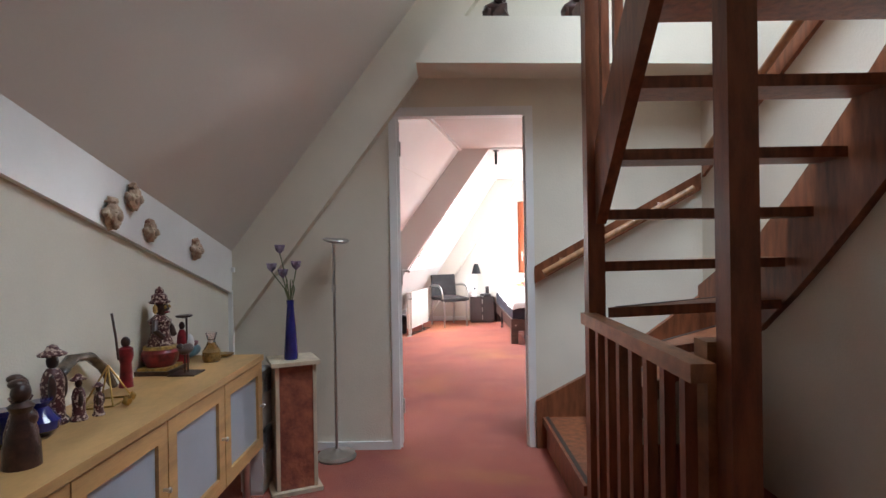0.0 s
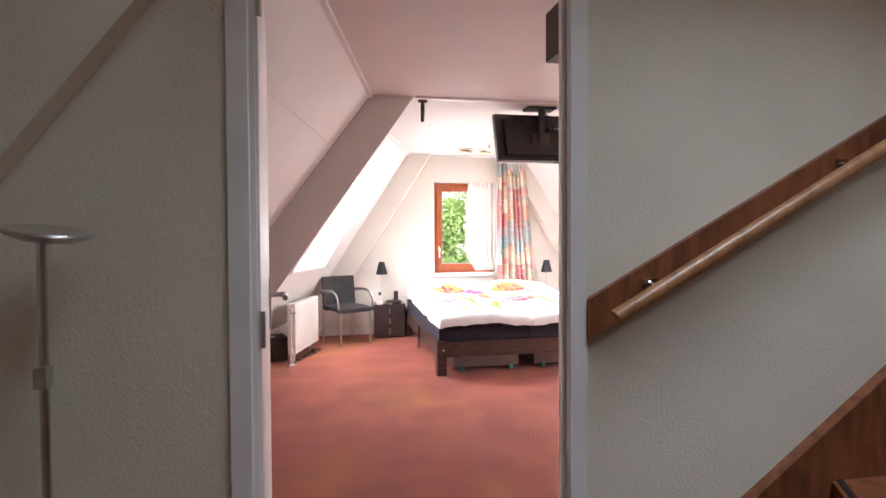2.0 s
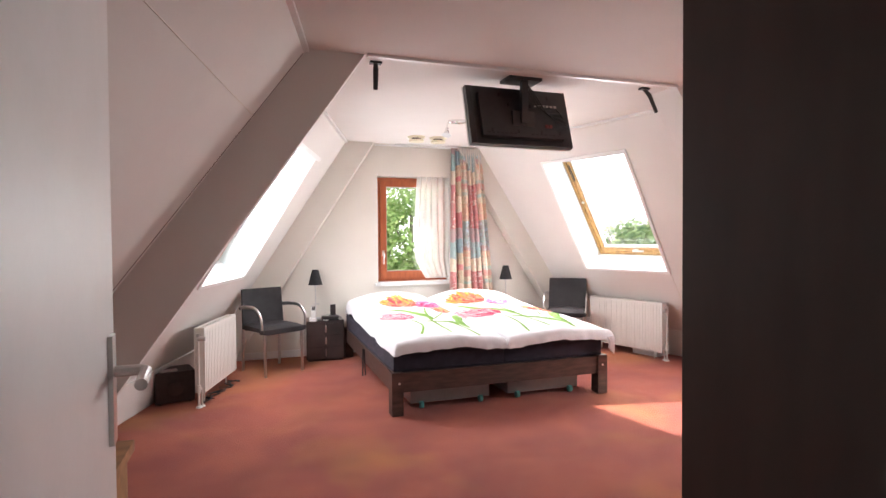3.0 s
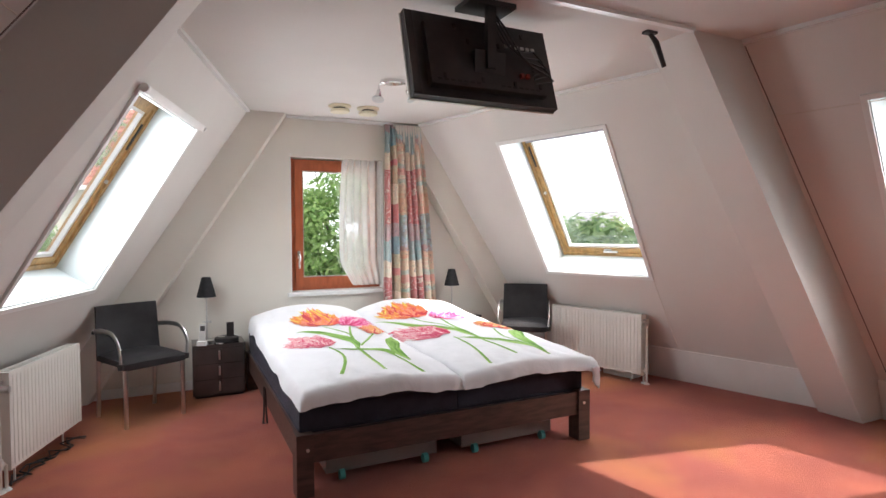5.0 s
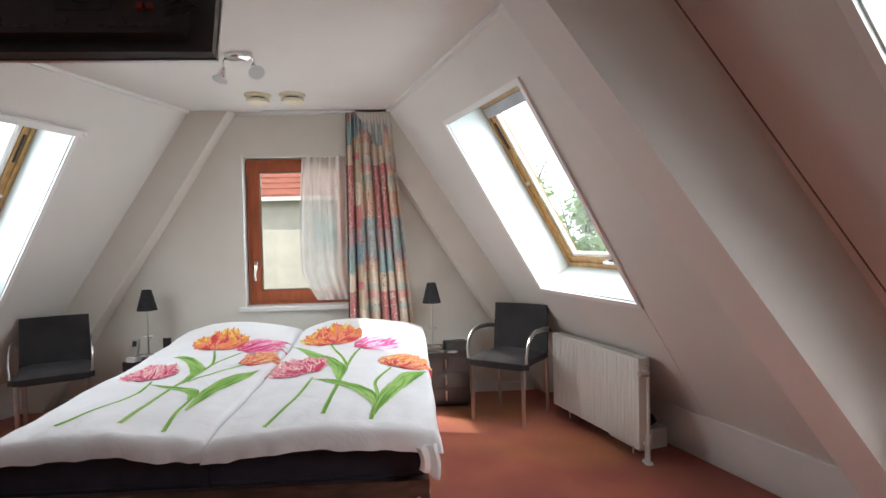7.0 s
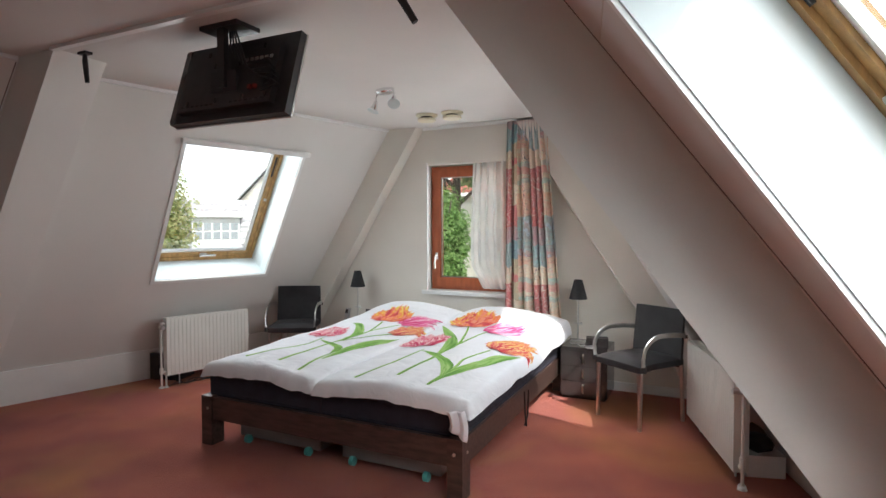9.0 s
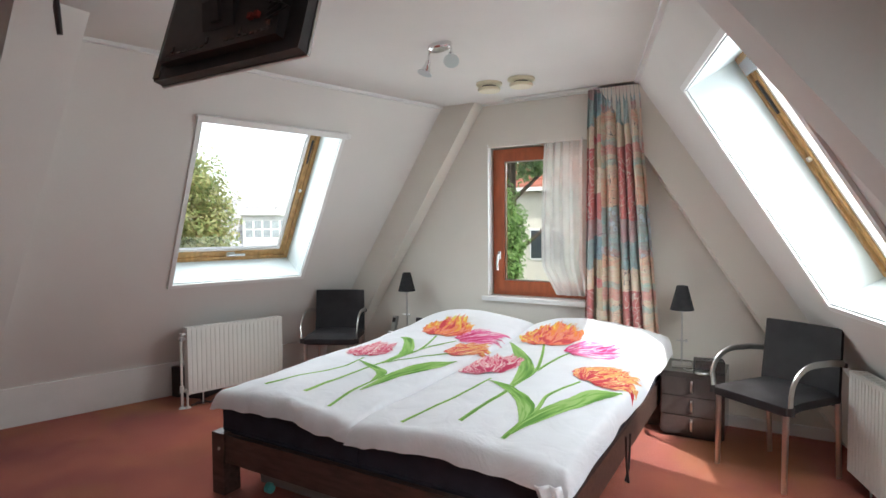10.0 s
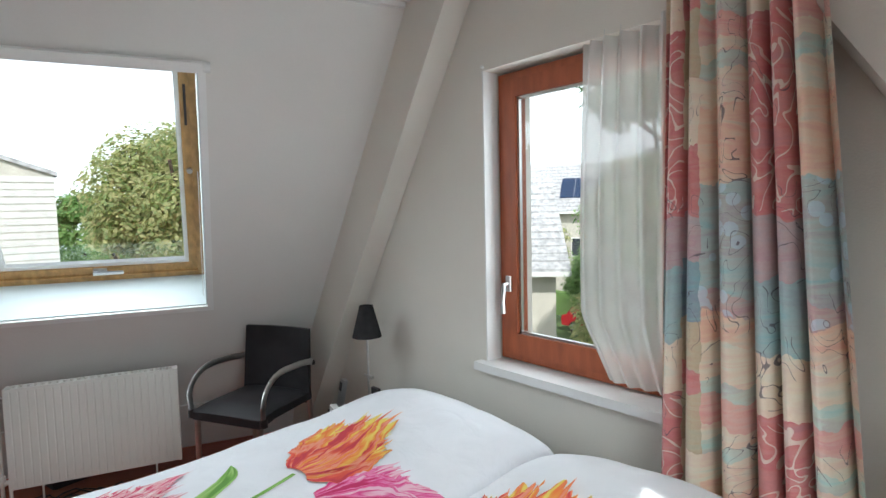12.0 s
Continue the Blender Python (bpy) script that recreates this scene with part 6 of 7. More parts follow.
spear = [("lathe", ([(0.13, 0), (0.12, 0.1), (0.10, 0.45), (0.14, 0.6), (0.13, 0.74), (0.06, 0.78)], (0, 0, 0)), 1), ("blob", ((0, 0, 0.86), (0.085, 0.085, 0.11), 2), 0), ("tube", ([(-0.05, -0.16, 0.55), (-0.06, -0.22, 1.0), (-0.08, -0.30, 1.45)], 0.022, 6), 0)]
statue("carved_figure", -0.935, 2.25, 0.20, [M_DARKW, M_REDP], spear, "dark carved warrior holding a thin spear")
drum = [("box", (-0.20, 0.20, -0.22, 0.22, 0.0, 0.05), 0), ("box", (-0.17, 0.17, -0.19, 0.19, 0.05, 0.08), 2), ("lathe", ([(0.15, 0.08), (0.19, 0.14), (0.20, 0.24), (0.15, 0.30)], (0, 0, 0)), 1), ("lathe", ([(0.19, 0.28), (0.18, 0.31), (0.15, 0.32)], (0, 0, 0)), 2), ("lathe", ([(0.15, 0.32), (0.11, 0.42), (0.10, 0.52), (0.13, 0.60), (0.05, 0.67)], (0, 0, 0)), 3), ("tube", ([(0, 0.10, 0.60), (0.04, 0.19, 0.50), (0.10, 0.12, 0.42)], 0.035, 8), 0), ("tube", ([(0, -0.10, 0.60), (0.04, -0.19, 0.50), (0.10, -0.12, 0.42)], 0.035, 8), 0), ("blob", ((0.02, 0, 0.74), (0.085, 0.09, 0.085), 2, 2, 0.2), 0), ("blob", ((0.0, 0.10, 0.74), (0.03, 0.025, 0.06), 1), 2), ("blob", ((0.0, -0.10, 0.74), (0.03, 0.025, 0.06), 1), 2), ("lathe", ([(0.11, 0.80), (0.12, 0.82), (0.09, 0.84), (0.085, 0.89), (0.05, 0.92), (0.045, 0.96), (0.0, 1.0)], (0, 0, 0)), 3), ("blob", ((0.09, 0.045, 0.76), (0.02, 0.025, 0.025), 1), 2), ("blob", ((0.09, -0.045, 0.76), (0.02, 0.025, 0.025), 1), 2), ("blob", ((0.085, 0, 0.70), (0.03, 0.055, 0.018), 1), 1)]
statue("carved_figure", -0.93, 2.50, 0.37, [M_DARKW, M_REDP, M_GOLDP, M_BATIK], drum, "large painted temple figure on a red and gold base")
cand = [("lathe", ([(0.14, 0), (0.12, 0.3), (0.09, 0.6), (0.05, 0.7)], (0, 0, 0)), 1), ("blob", ((0, 0, 0.78), (0.06, 0.06, 0.09), 2), 0), ("tube", ([(0.1, 0.0, 0.0), (0.1, 0.0, 0.95)], 0.02, 6), 0), ("lathe", ([(0.05, 0.94), (0.16, 0.97), (0.17, 1.0)], (0.05, 0, 0)), 0), ("blob", ((0.13, 0.06, 0.4), (0.10, 0.08, 0.2), 2), 2)]
statue("carved_figure", -0.93, 2.70, 0.22, [M_DARKW, M_REDP, M_WHITE], cand, "dark figure carrying a candle dish")
boat = [("blob", ((0, 0, 0.35), (0.5, 1.1, 0.35), 2, 3, 0.1), 2), ("blob", ((0, 0.1, 0.75), (0.35, 0.8, 0.18), 2, 5, 0.2), 1), ("blob", ((0, -0.2, 0.95), (0.18, 0.25, 0.14), 2, 6, 0.2), 0)]
statue("carved_figure", -0.955, 2.83, 0.085, [M_DARKW, M_REDP, M_PATINA], boat, "small painted boat in teal and red")

bd = thing("bird_figure", pose(-0.80, 2.46, TOP), "little dark bird on wire legs and a flat foot", "figurine")
part("foot", boxed(0.002, -0.055, 0.055, -0.055, 0.055, 0, 0.006), M_DARKW, bd)
bm = B()
tube(bm, [(0, -0.015, 0.005), (0, -0.012, 0.085)], 0.003, 6)
part("leg", bm, M_DARKW, bd)
bm = B()
tube(bm, [(0, 0.015, 0.005), (0, 0.012, 0.085)], 0.003, 6)
part("leg", bm, M_DARKW, bd)
bm = B()
blob(bm, (0, 0, 0.105), (0.022, 0.055, 0.024), 2)
blob(bm, (0, -0.055, 0.125), (0.012, 0.02, 0.012), 2)
part("body", bm, M_DARKW, bd)

bm = B()
pts = [(-0.95, 1.83, TOP + 0.03), (-0.955, 1.88, TOP + 0.11), (-0.955, 1.97, TOP + 0.165), (-0.955, 2.06, TOP + 0.155), (-0.95, 2.13, TOP + 0.10), (-0.945, 2.185, TOP + 0.02)]
tube(bm, pts, 0.022, 12, taper=[0.7, 1.0, 1.15, 1.15, 1.0, 0.75], flat=0.6)
whole("horn", bm, M_HORN, "curved polished horn lying on the sideboard", "ornament")
bm = B()
ap = Vector((-0.865, 2.02, TOP + 0.13))
cs = [Vector((-0.90, 1.93, TOP + 0.004)), Vector((-0.82, 1.97, TOP + 0.004)), Vector((-0.83, 2.10, TOP + 0.004)), Vector((-0.92, 2.07, TOP + 0.004))]
for i, c in enumerate(cs):
    cyl(bm, ap, c, 0.003, seg=6)
    cyl(bm, c, cs[(i + 1) % 4], 0.003, seg=6)
whole("wire_pyramid", bm, M_BRASS, "small pyramid of thin brass wire", "ornament")
bm = B()
blob(bm, (-0.778, 1.98, TOP + 0.018), (0.014, 0.02, 0.016), 2, 2, 0.4)
blob(bm, (-0.770, 2.0, TOP + 0.03), (0.009, 0.012, 0.014), 2, 2, 0.4)
whole("ornament", bm, M_BRASS, "tiny brass animal ornament", "ornament")
bm = B()
lathe(bm, [(0.035, 0), (0.042, 0.02), (0.040, 0.05), (0.022, 0.08), (0.016, 0.10), (0.026, 0.135), (0.022, 0.135), (0.013, 0.10)], (-0.80, 2.715, TOP), 24)
whole("carafe", bm, glass_material("clear pink glass", (0.95, 0.86, 0.86)), "small clear glass carafe filled with sand", "carafe")
bm = B()
lathe(bm, [(0.032, 0.003), (0.038, 0.02), (0.034, 0.045)], (-0.80, 2.715, TOP), 20)
whole("carafe_sand", bm, M_GOLDP, "coloured sand inside the glass carafe", "sand")
bm = B()
lathe(bm, [(0.03, 0), (0.06, 0.012), (0.065, 0.018), (0.02, 0.012)], (-0.80, 2.82, TOP), 24, 0.6)
whole("dish", bm, M_BRASS, "flat gold coloured leaf dish", "dish")
for x, y in ((-0.90, 1.60), (-0.86, 1.69)):
    bm = B()
    lathe(bm, [(0.022, 0), (0.045, 0.02), (0.05, 0.045), (0.03, 0.07), (0.022, 0.085), (0.032, 0.10), (0.024, 0.10)], (x, y, TOP), 22)
    whole("pot", bm, M_BLUEG, "small dark blue glazed pot with gold bands", "pot", "small pots")

# masks on the band board
for (y, z, r, seed) in ((2.23, 1.37, 0.058, 1), (2.375, 1.445, 0.052, 2), (2.50, 1.315, 0.044, 3), (2.94, 1.235, 0.048, 4)):
    bm = B()
    blob(bm, (0, 0, 0), (0.03, r * 0.62, r), 3, seed * 3, 0.35)
    blob(bm, (0.03, 0, -0.005), (0.014, r * 0.16, r * 0.3), 2, seed, 0.2)
    for sy in (-1, 1):
        blob(bm, (0.024, sy * r * 0.25, r * 0.22), (0.008, r * 0.14, r * 0.10), 2)
        blob(bm, (0.0, sy * r * 0.75, r * 0.15), (0.015, r * 0.2, r * 0.35), 2, seed, 0.4)
    blob(bm, (0.0, 0, r * 0.95), (0.02, r * 0.5, r * 0.35), 2, seed + 5, 0.6)
    ob = whole("wall_mask", bm, material("carved mask paint", (0.66, 0.54, 0.40), 0.45, var=0.5, scale=30, col2=(0.26, 0.10, 0.05), bump=0.4, bscale=150), "small carved and painted mask hung on the board", "mask", "wall masks")
    ob.matrix_world = pose(-0.965, y, z, 0, 0, 0)

# figurines on the loft edge
for x, w in ((0.62, 0.075), (1.06, 0.06)):
    bm = B()
    blob(bm, (x, 3.28, 2.575), (w, 0.04, 0.055), 2, 3, 0.5)
    blob(bm, (x + 0.02, 3.28, 2.64), (w * 0.5, 0.035, 0.05), 2, 6, 0.5)
    blob(bm, (x - 0.05, 3.27, 2.56), (w * 0.4, 0.03, 0.04), 2, 9, 0.5)
    whole("carved_figure", bm, M_DARKW, "dark carved animal group on the loft edge", "figurine", "loft figures")

# ---- pedestal, vase, lamp, canisters ----
pd = thing("pedestal", pose(-0.50, 3.005, 0, 0, 0, 24), "square wooden pedestal with a mottled copper front", "pedestal")
M_PED = material("pale oak", (0.62, 0.52, 0.38), 0.5, var=0.12, scale=6, stretch=(3, 3, 1))
M_COPPER = material("mottled copper leaf", (0.42, 0.14, 0.08), 0.45, var=0.5, scale=14, col2=(0.16, 0.05, 0.04), bump=0.8, bscale=60)
part("top", boxed(0.004, -0.12, 0.12, -0.12, 0.12, 0.645, 0.665), M_PED, pd)
part("base", boxed(0.004, -0.125, 0.125, -0.125, 0.125, 0, 0.02), M_PED, pd)
for x in (-0.10, 0.085):
    for y in (-0.10, 0.085):
        part("post", boxed(0.002, x, x + 0.018, y, y + 0.018, 0.02, 0.645), M_PED, pd)
part("core", boxed(0.002, -0.085, 0.085, -0.095, 0.085, 0.02, 0.645), M_COPPER, pd, "mottled copper coloured panel")
part("side_panel", boxed(0.002, -0.101, -0.086, -0.08, 0.08, 0.02, 0.645), M_PED, pd)
part("side_panel", boxed(0.002, 0.086, 0.101, -0.08, 0.08, 0.02, 0.645), M_PED, pd)
vz = thing("vase", pose(-0.50, 2.98, 0.665), "slim cobalt blue vase with lilac flowers", "vase")
bm = B()
lathe(bm, [(0.034, 0), (0.036, 0.02), (0.028, 0.15), (0.018, 0.27), (0.02, 0.305), (0.016, 0.305), (0.014, 0.26)], seg=24)
part("body", bm, M_BLUEG, vz)
M_LILAC = material("lilac petals", (0.36, 0.29, 0.44), 0.7, var=0.25, scale=30)
M_STEMG = material("dull green stem", (0.14, 0.18, 0.08), 0.7)
for k, (dx, dy, h) in enumerate(((-0.05, 0.0, 0.545), (0.03, 0.01, 0.46), (-0.10, 0.02, 0.45), (-0.03, -0.02, 0.42))):
    bm = B()
    tube(bm, [(0, 0, 0.28), (dx * 0.35, dy, 0.28 + (h - 0.28) * 0.5), (dx, dy, h)], 0.003, 6)
    part("stem", bm, M_STEMG, vz, "thin green stem")
    bm = B()
    for j in range(5):
        a = j / 5 * math.tau
        tube(bm, [(dx, dy, h), (dx + 0.016 * math.cos(a), dy + 0.016 * math.sin(a), h + 0.018), (dx + 0.024 * math.cos(a), dy + 0.024 * math.sin(a), h + 0.045)], 0.012, 6, flat=0.35, taper=[0.3, 1.0, 0.7])
    part("flower", bm, M_LILAC, vz, "lilac artificial flower")
bm = B()
for k in range(4):
    a = k * 1.7
    tube(bm, [(0.01 * math.cos(a), 0.01 * math.sin(a), 0.30), (0.022 * math.cos(a), 0.022 * math.sin(a), 0.36), (0.012 * math.cos(a), 0.012 * math.sin(a), 0.41)], 0.013, 6, flat=0.3, taper=[0.4, 1, 0.3])
part("leaf", bm, M_STEMG, vz, "pale green leaves")

fl = thing("floor_lamp", pose(-0.350, 3.375, 0), "slim steel uplighter floor lamp with a round dish", "lamp")
bm = B()
lathe(bm, [(0.11, 0), (0.115, 0.012), (0.105, 0.03), (0.03, 0.042), (0.016, 0.055)], seg=32)
part("base", bm, M_STEEL, fl)
bm = B()
cyl(bm, (0, 0, 0.05), (0, 0, 1.27), 0.009, seg=12)
part("pole", bm, M_STEEL, fl)
bm = B()
box(bm, -0.011, 0.011, -0.02, 0.011, 0.98, 1.02)
soften(bm, 0.004)
part("dimmer", bm, M_STEEL, fl, "small dimmer block")
bm = B()
lathe(bm, [(0.012, -0.012), (0.05, -0.008), (0.074, 0.002), (0.078, 0.008), (0.074, 0.012), (0.02, 0.010)], (0.0, 0, 0.0), 32)
bmesh.ops.rotate(bm, verts=bm.verts, cent=(0, 0, 0), matrix=Matrix.Rotation(radians(7), 3, "Y") @ Matrix.Rotation(radians(6), 3, "X"))
bmesh.ops.translate(bm, verts=bm.verts, vec=(0.014, 0, 1.275))
part("dish", bm, M_STEEL, fl, "shallow steel uplighter dish")
bm = B()
tube(bm, [(-0.10, 0.0, 0.008), (-0.17, 0.05, 0.006), (-0.16, 0.10, 0.03), (-0.15, 0.12, 0.06)], 0.004, 6)
part("cable", bm, M_BLACK, fl, "black lamp cable")

cn = thing("canister_stack", pose(-0.68, 2.96, 0), "stack of white plastic bins with grey clip lids", "bin")
for k in range(2):
    part("bin", boxed(0.02, -0.055, 0.055, -0.075, 0.09, 0.02 + k * 0.31, 0.27 + k * 0.31), M_WHITE, cn)
    part("lid", boxed(0.012, -0.062, 0.062, -0.082, 0.095, 0.262 + k * 0.31, 0.31 + k * 0.31), material("grey plastic", (0.20, 0.20, 0.21), 0.5), cn, "grey lid")
    part("clip", boxed(0.005, 0.055, 0.07, -0.03, 0.03, 0.20 + k * 0.31, 0.29 + k * 0.31), material("grey plastic", (0.20, 0.20, 0.21), 0.5), cn, "grey clip")
part("plinth", boxed(0.01, -0.05, 0.05, -0.07, 0.08, 0, 0.021), M_WHITE, cn)

# ---- outside ----
G = -5.4
M_GRASS = material("lawn and verge", (0.06, 0.10, 0.03), 1.0, var=0.3, scale=0.5, bump=0.5, bscale=20)
M_ASPH = material("street paving", (0.20, 0.17, 0.15), 0.9, var=0.15, scale=1.0, bump=0.3, bscale=30)
bm = B()
box(bm, -400, 400, -400, 400, G - 0.5, G)
whole("ground", bm, M_GRASS, "grass ground reaching to the horizon", kind="structure", smooth=False)
bm = B()
box(bm, -60, 60, 13.5, 18.5, G, G + 0.02)
whole("road", bm, M_ASPH, "brick paved street before the house", kind="structure", smooth=False)

haze = bpy.data.materials.new("bright hazy sky")
haze.use_nodes = True
haze.node_tree.nodes["Principled BSDF"].inputs["Base Color"].default_value = (0, 0, 0, 1)
haze.node_tree.nodes["Principled BSDF"].inputs["Emission Color"].default_value = (0.93, 0.97, 1.0, 1)
haze.node_tree.nodes["Principled BSDF"].inputs["Emission Strength"].default_value = 2.4
bm = B()
seg = 64
lo_r = [bm.verts.new((150 * math.cos(k * math.tau / seg), 150 * math.sin(k * math.tau / seg), G)) for k in range(seg)]
hi_r = [bm.verts.new((150 * math.cos(k * math.tau / seg), 150 * math.sin(k * math.tau / seg), 148)) for k in range(seg)]
for k in range(seg):
    bm.faces.new((lo_r[k], lo_r[(k + 1) % seg], hi_r[(k + 1) % seg], hi_r[k]))
whole("backdrop", bm, haze, "bright white hazy sky", kind="structure")

M_CREAMW = material("cream rendered wall", (0.66, 0.62, 0.54), 0.9, var=0.05, scale=1.5, bump=0.2, bscale=40)
M_REDTILE = material("red roof tiles", (0.34, 0.12, 0.08), 0.8, var=0.25, scale=8, bump=0.5, bscale=20)
M_GREYTILE = material("grey roof tiles", (0.46, 0.46, 0.47), 0.7, var=0.2, scale=6, bump=0.5, bscale=20)
M_TEAL = material("teal awning cloth", (0.04, 0.26, 0.24), 0.8, var=0.1, scale=8)
M_DGLASS = material("dark window glass", (0.05, 0.06, 0.07), 0.08)
M_SOLAR = material("solar panel", (0.03, 0.05, 0.10), 0.25)
M_BRICKW = material("pale brick", (0.60, 0.57, 0.50), 0.9, var=0.1, scale=5, bump=0.4, bscale=30)


def house(x, y, rz, w, d, eave, ridge, wall, roof, label, windows, hip=0.0):
    """A house with a gable roof: the ridge runs along its own x."""
    h = thing("house", pose(x, y, G, 0, 0, rz), label, "house", "houses nearby")
    e, r = eave - G, ridge - G
    bm = B()
    if hip:
        box(bm, -w / 2, w / 2, -d / 2, d / 2, 0, e)
    else:
        prism(bm, [(-w / 2, -d / 2, 0), (-w / 2, d / 2, 0), (-w / 2, d / 2, e), (-w / 2, 0, r - 0.1), (-w / 2, -d / 2, e)], (w, 0, 0))
    part("wall", bm, wall, h, "", False)
    ov = 0.45
    k = (r - e) / (d / 2)
    for s in (-1, 1):
        bm = B()
        p = [(-w / 2 - ov, s * (d / 2 + ov), e - k * ov + 0.12), (w / 2 + ov, s * (d / 2 + ov), e - k * ov + 0.12), (w / 2 + ov - hip, 0, r + 0.12), (-w / 2 - ov + hip, 0, r + 0.12)]
        prism(bm, p, (0, 0, 0.16))
        if hip:
            prism(bm, [(s * (w / 2 + ov), -d / 2 - ov, e - k * ov + 0.12), (s * (w / 2 + ov), d / 2 + ov, e - k * ov + 0.12), (s * (w / 2 + ov - hip), 0, r + 0.12)], (0, 0, 0.16))
        rf = part("roof", bm, roof, h, "", False)
        # courses of tiles as fine ribs
        bm = B()
        n = 14
        for i in range(1, n):
            t = i / n
            yy, zz = s * (d / 2 + ov) * (1 - t), (e - k * ov + 0.28) * (1 - t) + (r + 0.28) * t
            box(bm, -w / 2 - ov + hip * t, w / 2 + ov - hip * t, yy - 0.03, yy + 0.03, zz - 0.02, zz + 0.035)
        tagged(part("tile_courses", bm, roof, rf, "", False), kind="stuff")
        part("gutter", boxed(0.02, -w / 2 - ov, w / 2 + ov, s * (d / 2 + ov) - 0.08, s * (d / 2 + ov) + 0.08, e - k * ov + 0.02, e - k * ov + 0.18), M_WHITE, h, "white gutter board")
    bm = boxed(0.03, -w * 0.28, -w * 0.28 + 0.7, -0.4, 0.4, r - 0.6, r + 0.9)
    part("chimney", bm, M_BRICKW, h, "brick chimney")
    for side, wx, wz, ww, wh, shade in windows:
        win = part("window", boxed(0.01, wx - ww / 2, wx + ww / 2, -d / 2 - 0.04, -d / 2 + 0.06, wz - G, wz - G + wh), M_WHITE, h, "white framed window")
        nn = max(1, round(ww / 0.75))
        for q in range(nn):
            a = wx - ww / 2 + 0.07 + q * (ww - 0.07) / nn
            part("pane", boxed(0.004, a, a + (ww - 0.07) / nn - 0.07, -d / 2 - 0.055, -d / 2 - 0.035, wz - G + 0.08, wz - G + wh - 0.08), M_DGLASS, win, "dark pane")
        if shade:
            part("sun_blind", boxed(0.01, wx - ww / 2, wx + ww / 2, -d / 2 - 0.12, -d / 2 - 0.07, wz - G + 0.1, wz - G + wh + 0.05), M_TEAL, h, "lowered teal sun blind")
    return h


house(-2.1, 32.0, 0, 10.0, 8.0, 3.2, 6.4, M_CREAMW, M_REDTILE, "cream rendered house with red tiled roof and teal blinds",
      [("front", 2.1, 0.9, 1.9, 1.35, True), ("front", -2.6, -0.1, 1.6, 1.35, False), ("front", 2.1, -2.2, 1.9, 1.4, False), ("front", -2.6, -3.2, 1.6, 1.4, False)], hip=3.6)
ha = house(-25.0, 44.0, 30, 12.0, 8.0, 1.3, 4.6, M_BRICKW, M_GREYTILE, "pale brick house with grey roof and solar panels",
           [("front", -2.5, -2.2, 1.8, 1.4, False), ("front", 2.4, -2.2, 1.8, 1.4, False)])
hc = house(-15.2, 22.2, 47, 10.0, 8.0, -0.6, 2.4, M_CREAMW, M_GREYTILE, "pale house with a white dormer in its grey roof",
           [("front", -2.5, -3.6, 1.8, 1.4, False), ("front", 2.4, -3.6, 1.8, 1.4, False)])
dormer = part("dormer", boxed(0.03, -0.95, 0.75, -3.1, -0.9, 5.5, 7.25), M_WHITE, hc, "white dormer with small panes")
# the reflection in the panes is put into their pale grey base colour
M_DORMERGLASS = material("window glass with reflection as pale colour", (0.34, 0.38, 0.40), 0.15)
for q in range(5):
    for zq in (6.42, 6.76):
        part("dormer_pane", boxed(0.006, -0.85 + q * 0.32, -0.60 + q * 0.32, -3.13, -3.08, zq, zq + 0.27), M_DORMERGLASS, dormer, "pale dormer pane")
part("dormer_roof", boxed(0.02, -1.1, 0.9, -3.3, -0.9, 7.25, 7.38), M_WHITE, dormer, "flat white dormer roof")
for q in range(4):
    bm = B()
    k = 3.3 / 4.0
    y0, y1 = -3.4, -1.6
    x0 = 0.6 + q * 1.05
    z = lambda yy: 10.0 + 0.32 + k * yy
    prism(bm, [(x0, y0, z(y0)), (x0 + 1.0, y0, z(y0)), (x0 + 1.0, y1, z(y1)), (x0, y1, z(y1))], (0, 0, 0.06))
    part("solar_panel", bm, M_SOLAR, ha, "dark solar panel", False)
house(-26.3, 36.5, 136, 8.0, 5.8, 2.0, 5.3, M_BRICKW, M_GREYTILE, "pale brick house with its gable towards the gardens", [])
house(21.0, 34.0, -38, 10.0, 8.0, -0.4, 2.4, M_CREAMW, M_GREYTILE, "cream house beyond the garden trees",
      [("front", -2.0, -2.2, 1.6, 1.4, False), ("front", 2.0, -2.2, 1.6, 1.4, False)])
# white brick neighbour with its blank side wall
hb = thing("house", pose(-13.0, 3.95, G), "white brick neighbour house with a blank side wall", "house", "houses nearby")
bm = B()
prism(bm, [(-4, -5, 0), (-4, 5, 0), (-4, 5, 7.6), (-4, 0, 9.4), (-4, -5, 7.6)], (8, 0, 0))
part("wall", bm, M_BRICKW, hb, "", False)
bm = B()
for i in range(60):
    box(bm, 4.0, 4.012, -5, 5, 0.1 + i * 0.125, 0.1 + i * 0.125 + 0.105)
tagged(part("brick_courses", bm, material("white painted brick", (0.74, 0.73, 0.70), 0.8, var=0.06, scale=6), hb, "white painted brick courses", False), kind="stuff")
for s in (-1, 1):
    bm = B()
    prism(bm, [(-4.05, s * 5.05, 7.58), (4.05, s * 5.05, 7.58), (4.05, 0, 9.40), (-4.05, 0, 9.40)], (0, 0, 0.08))
    part("roof", bm, M_GREYTILE, hb, "", False)


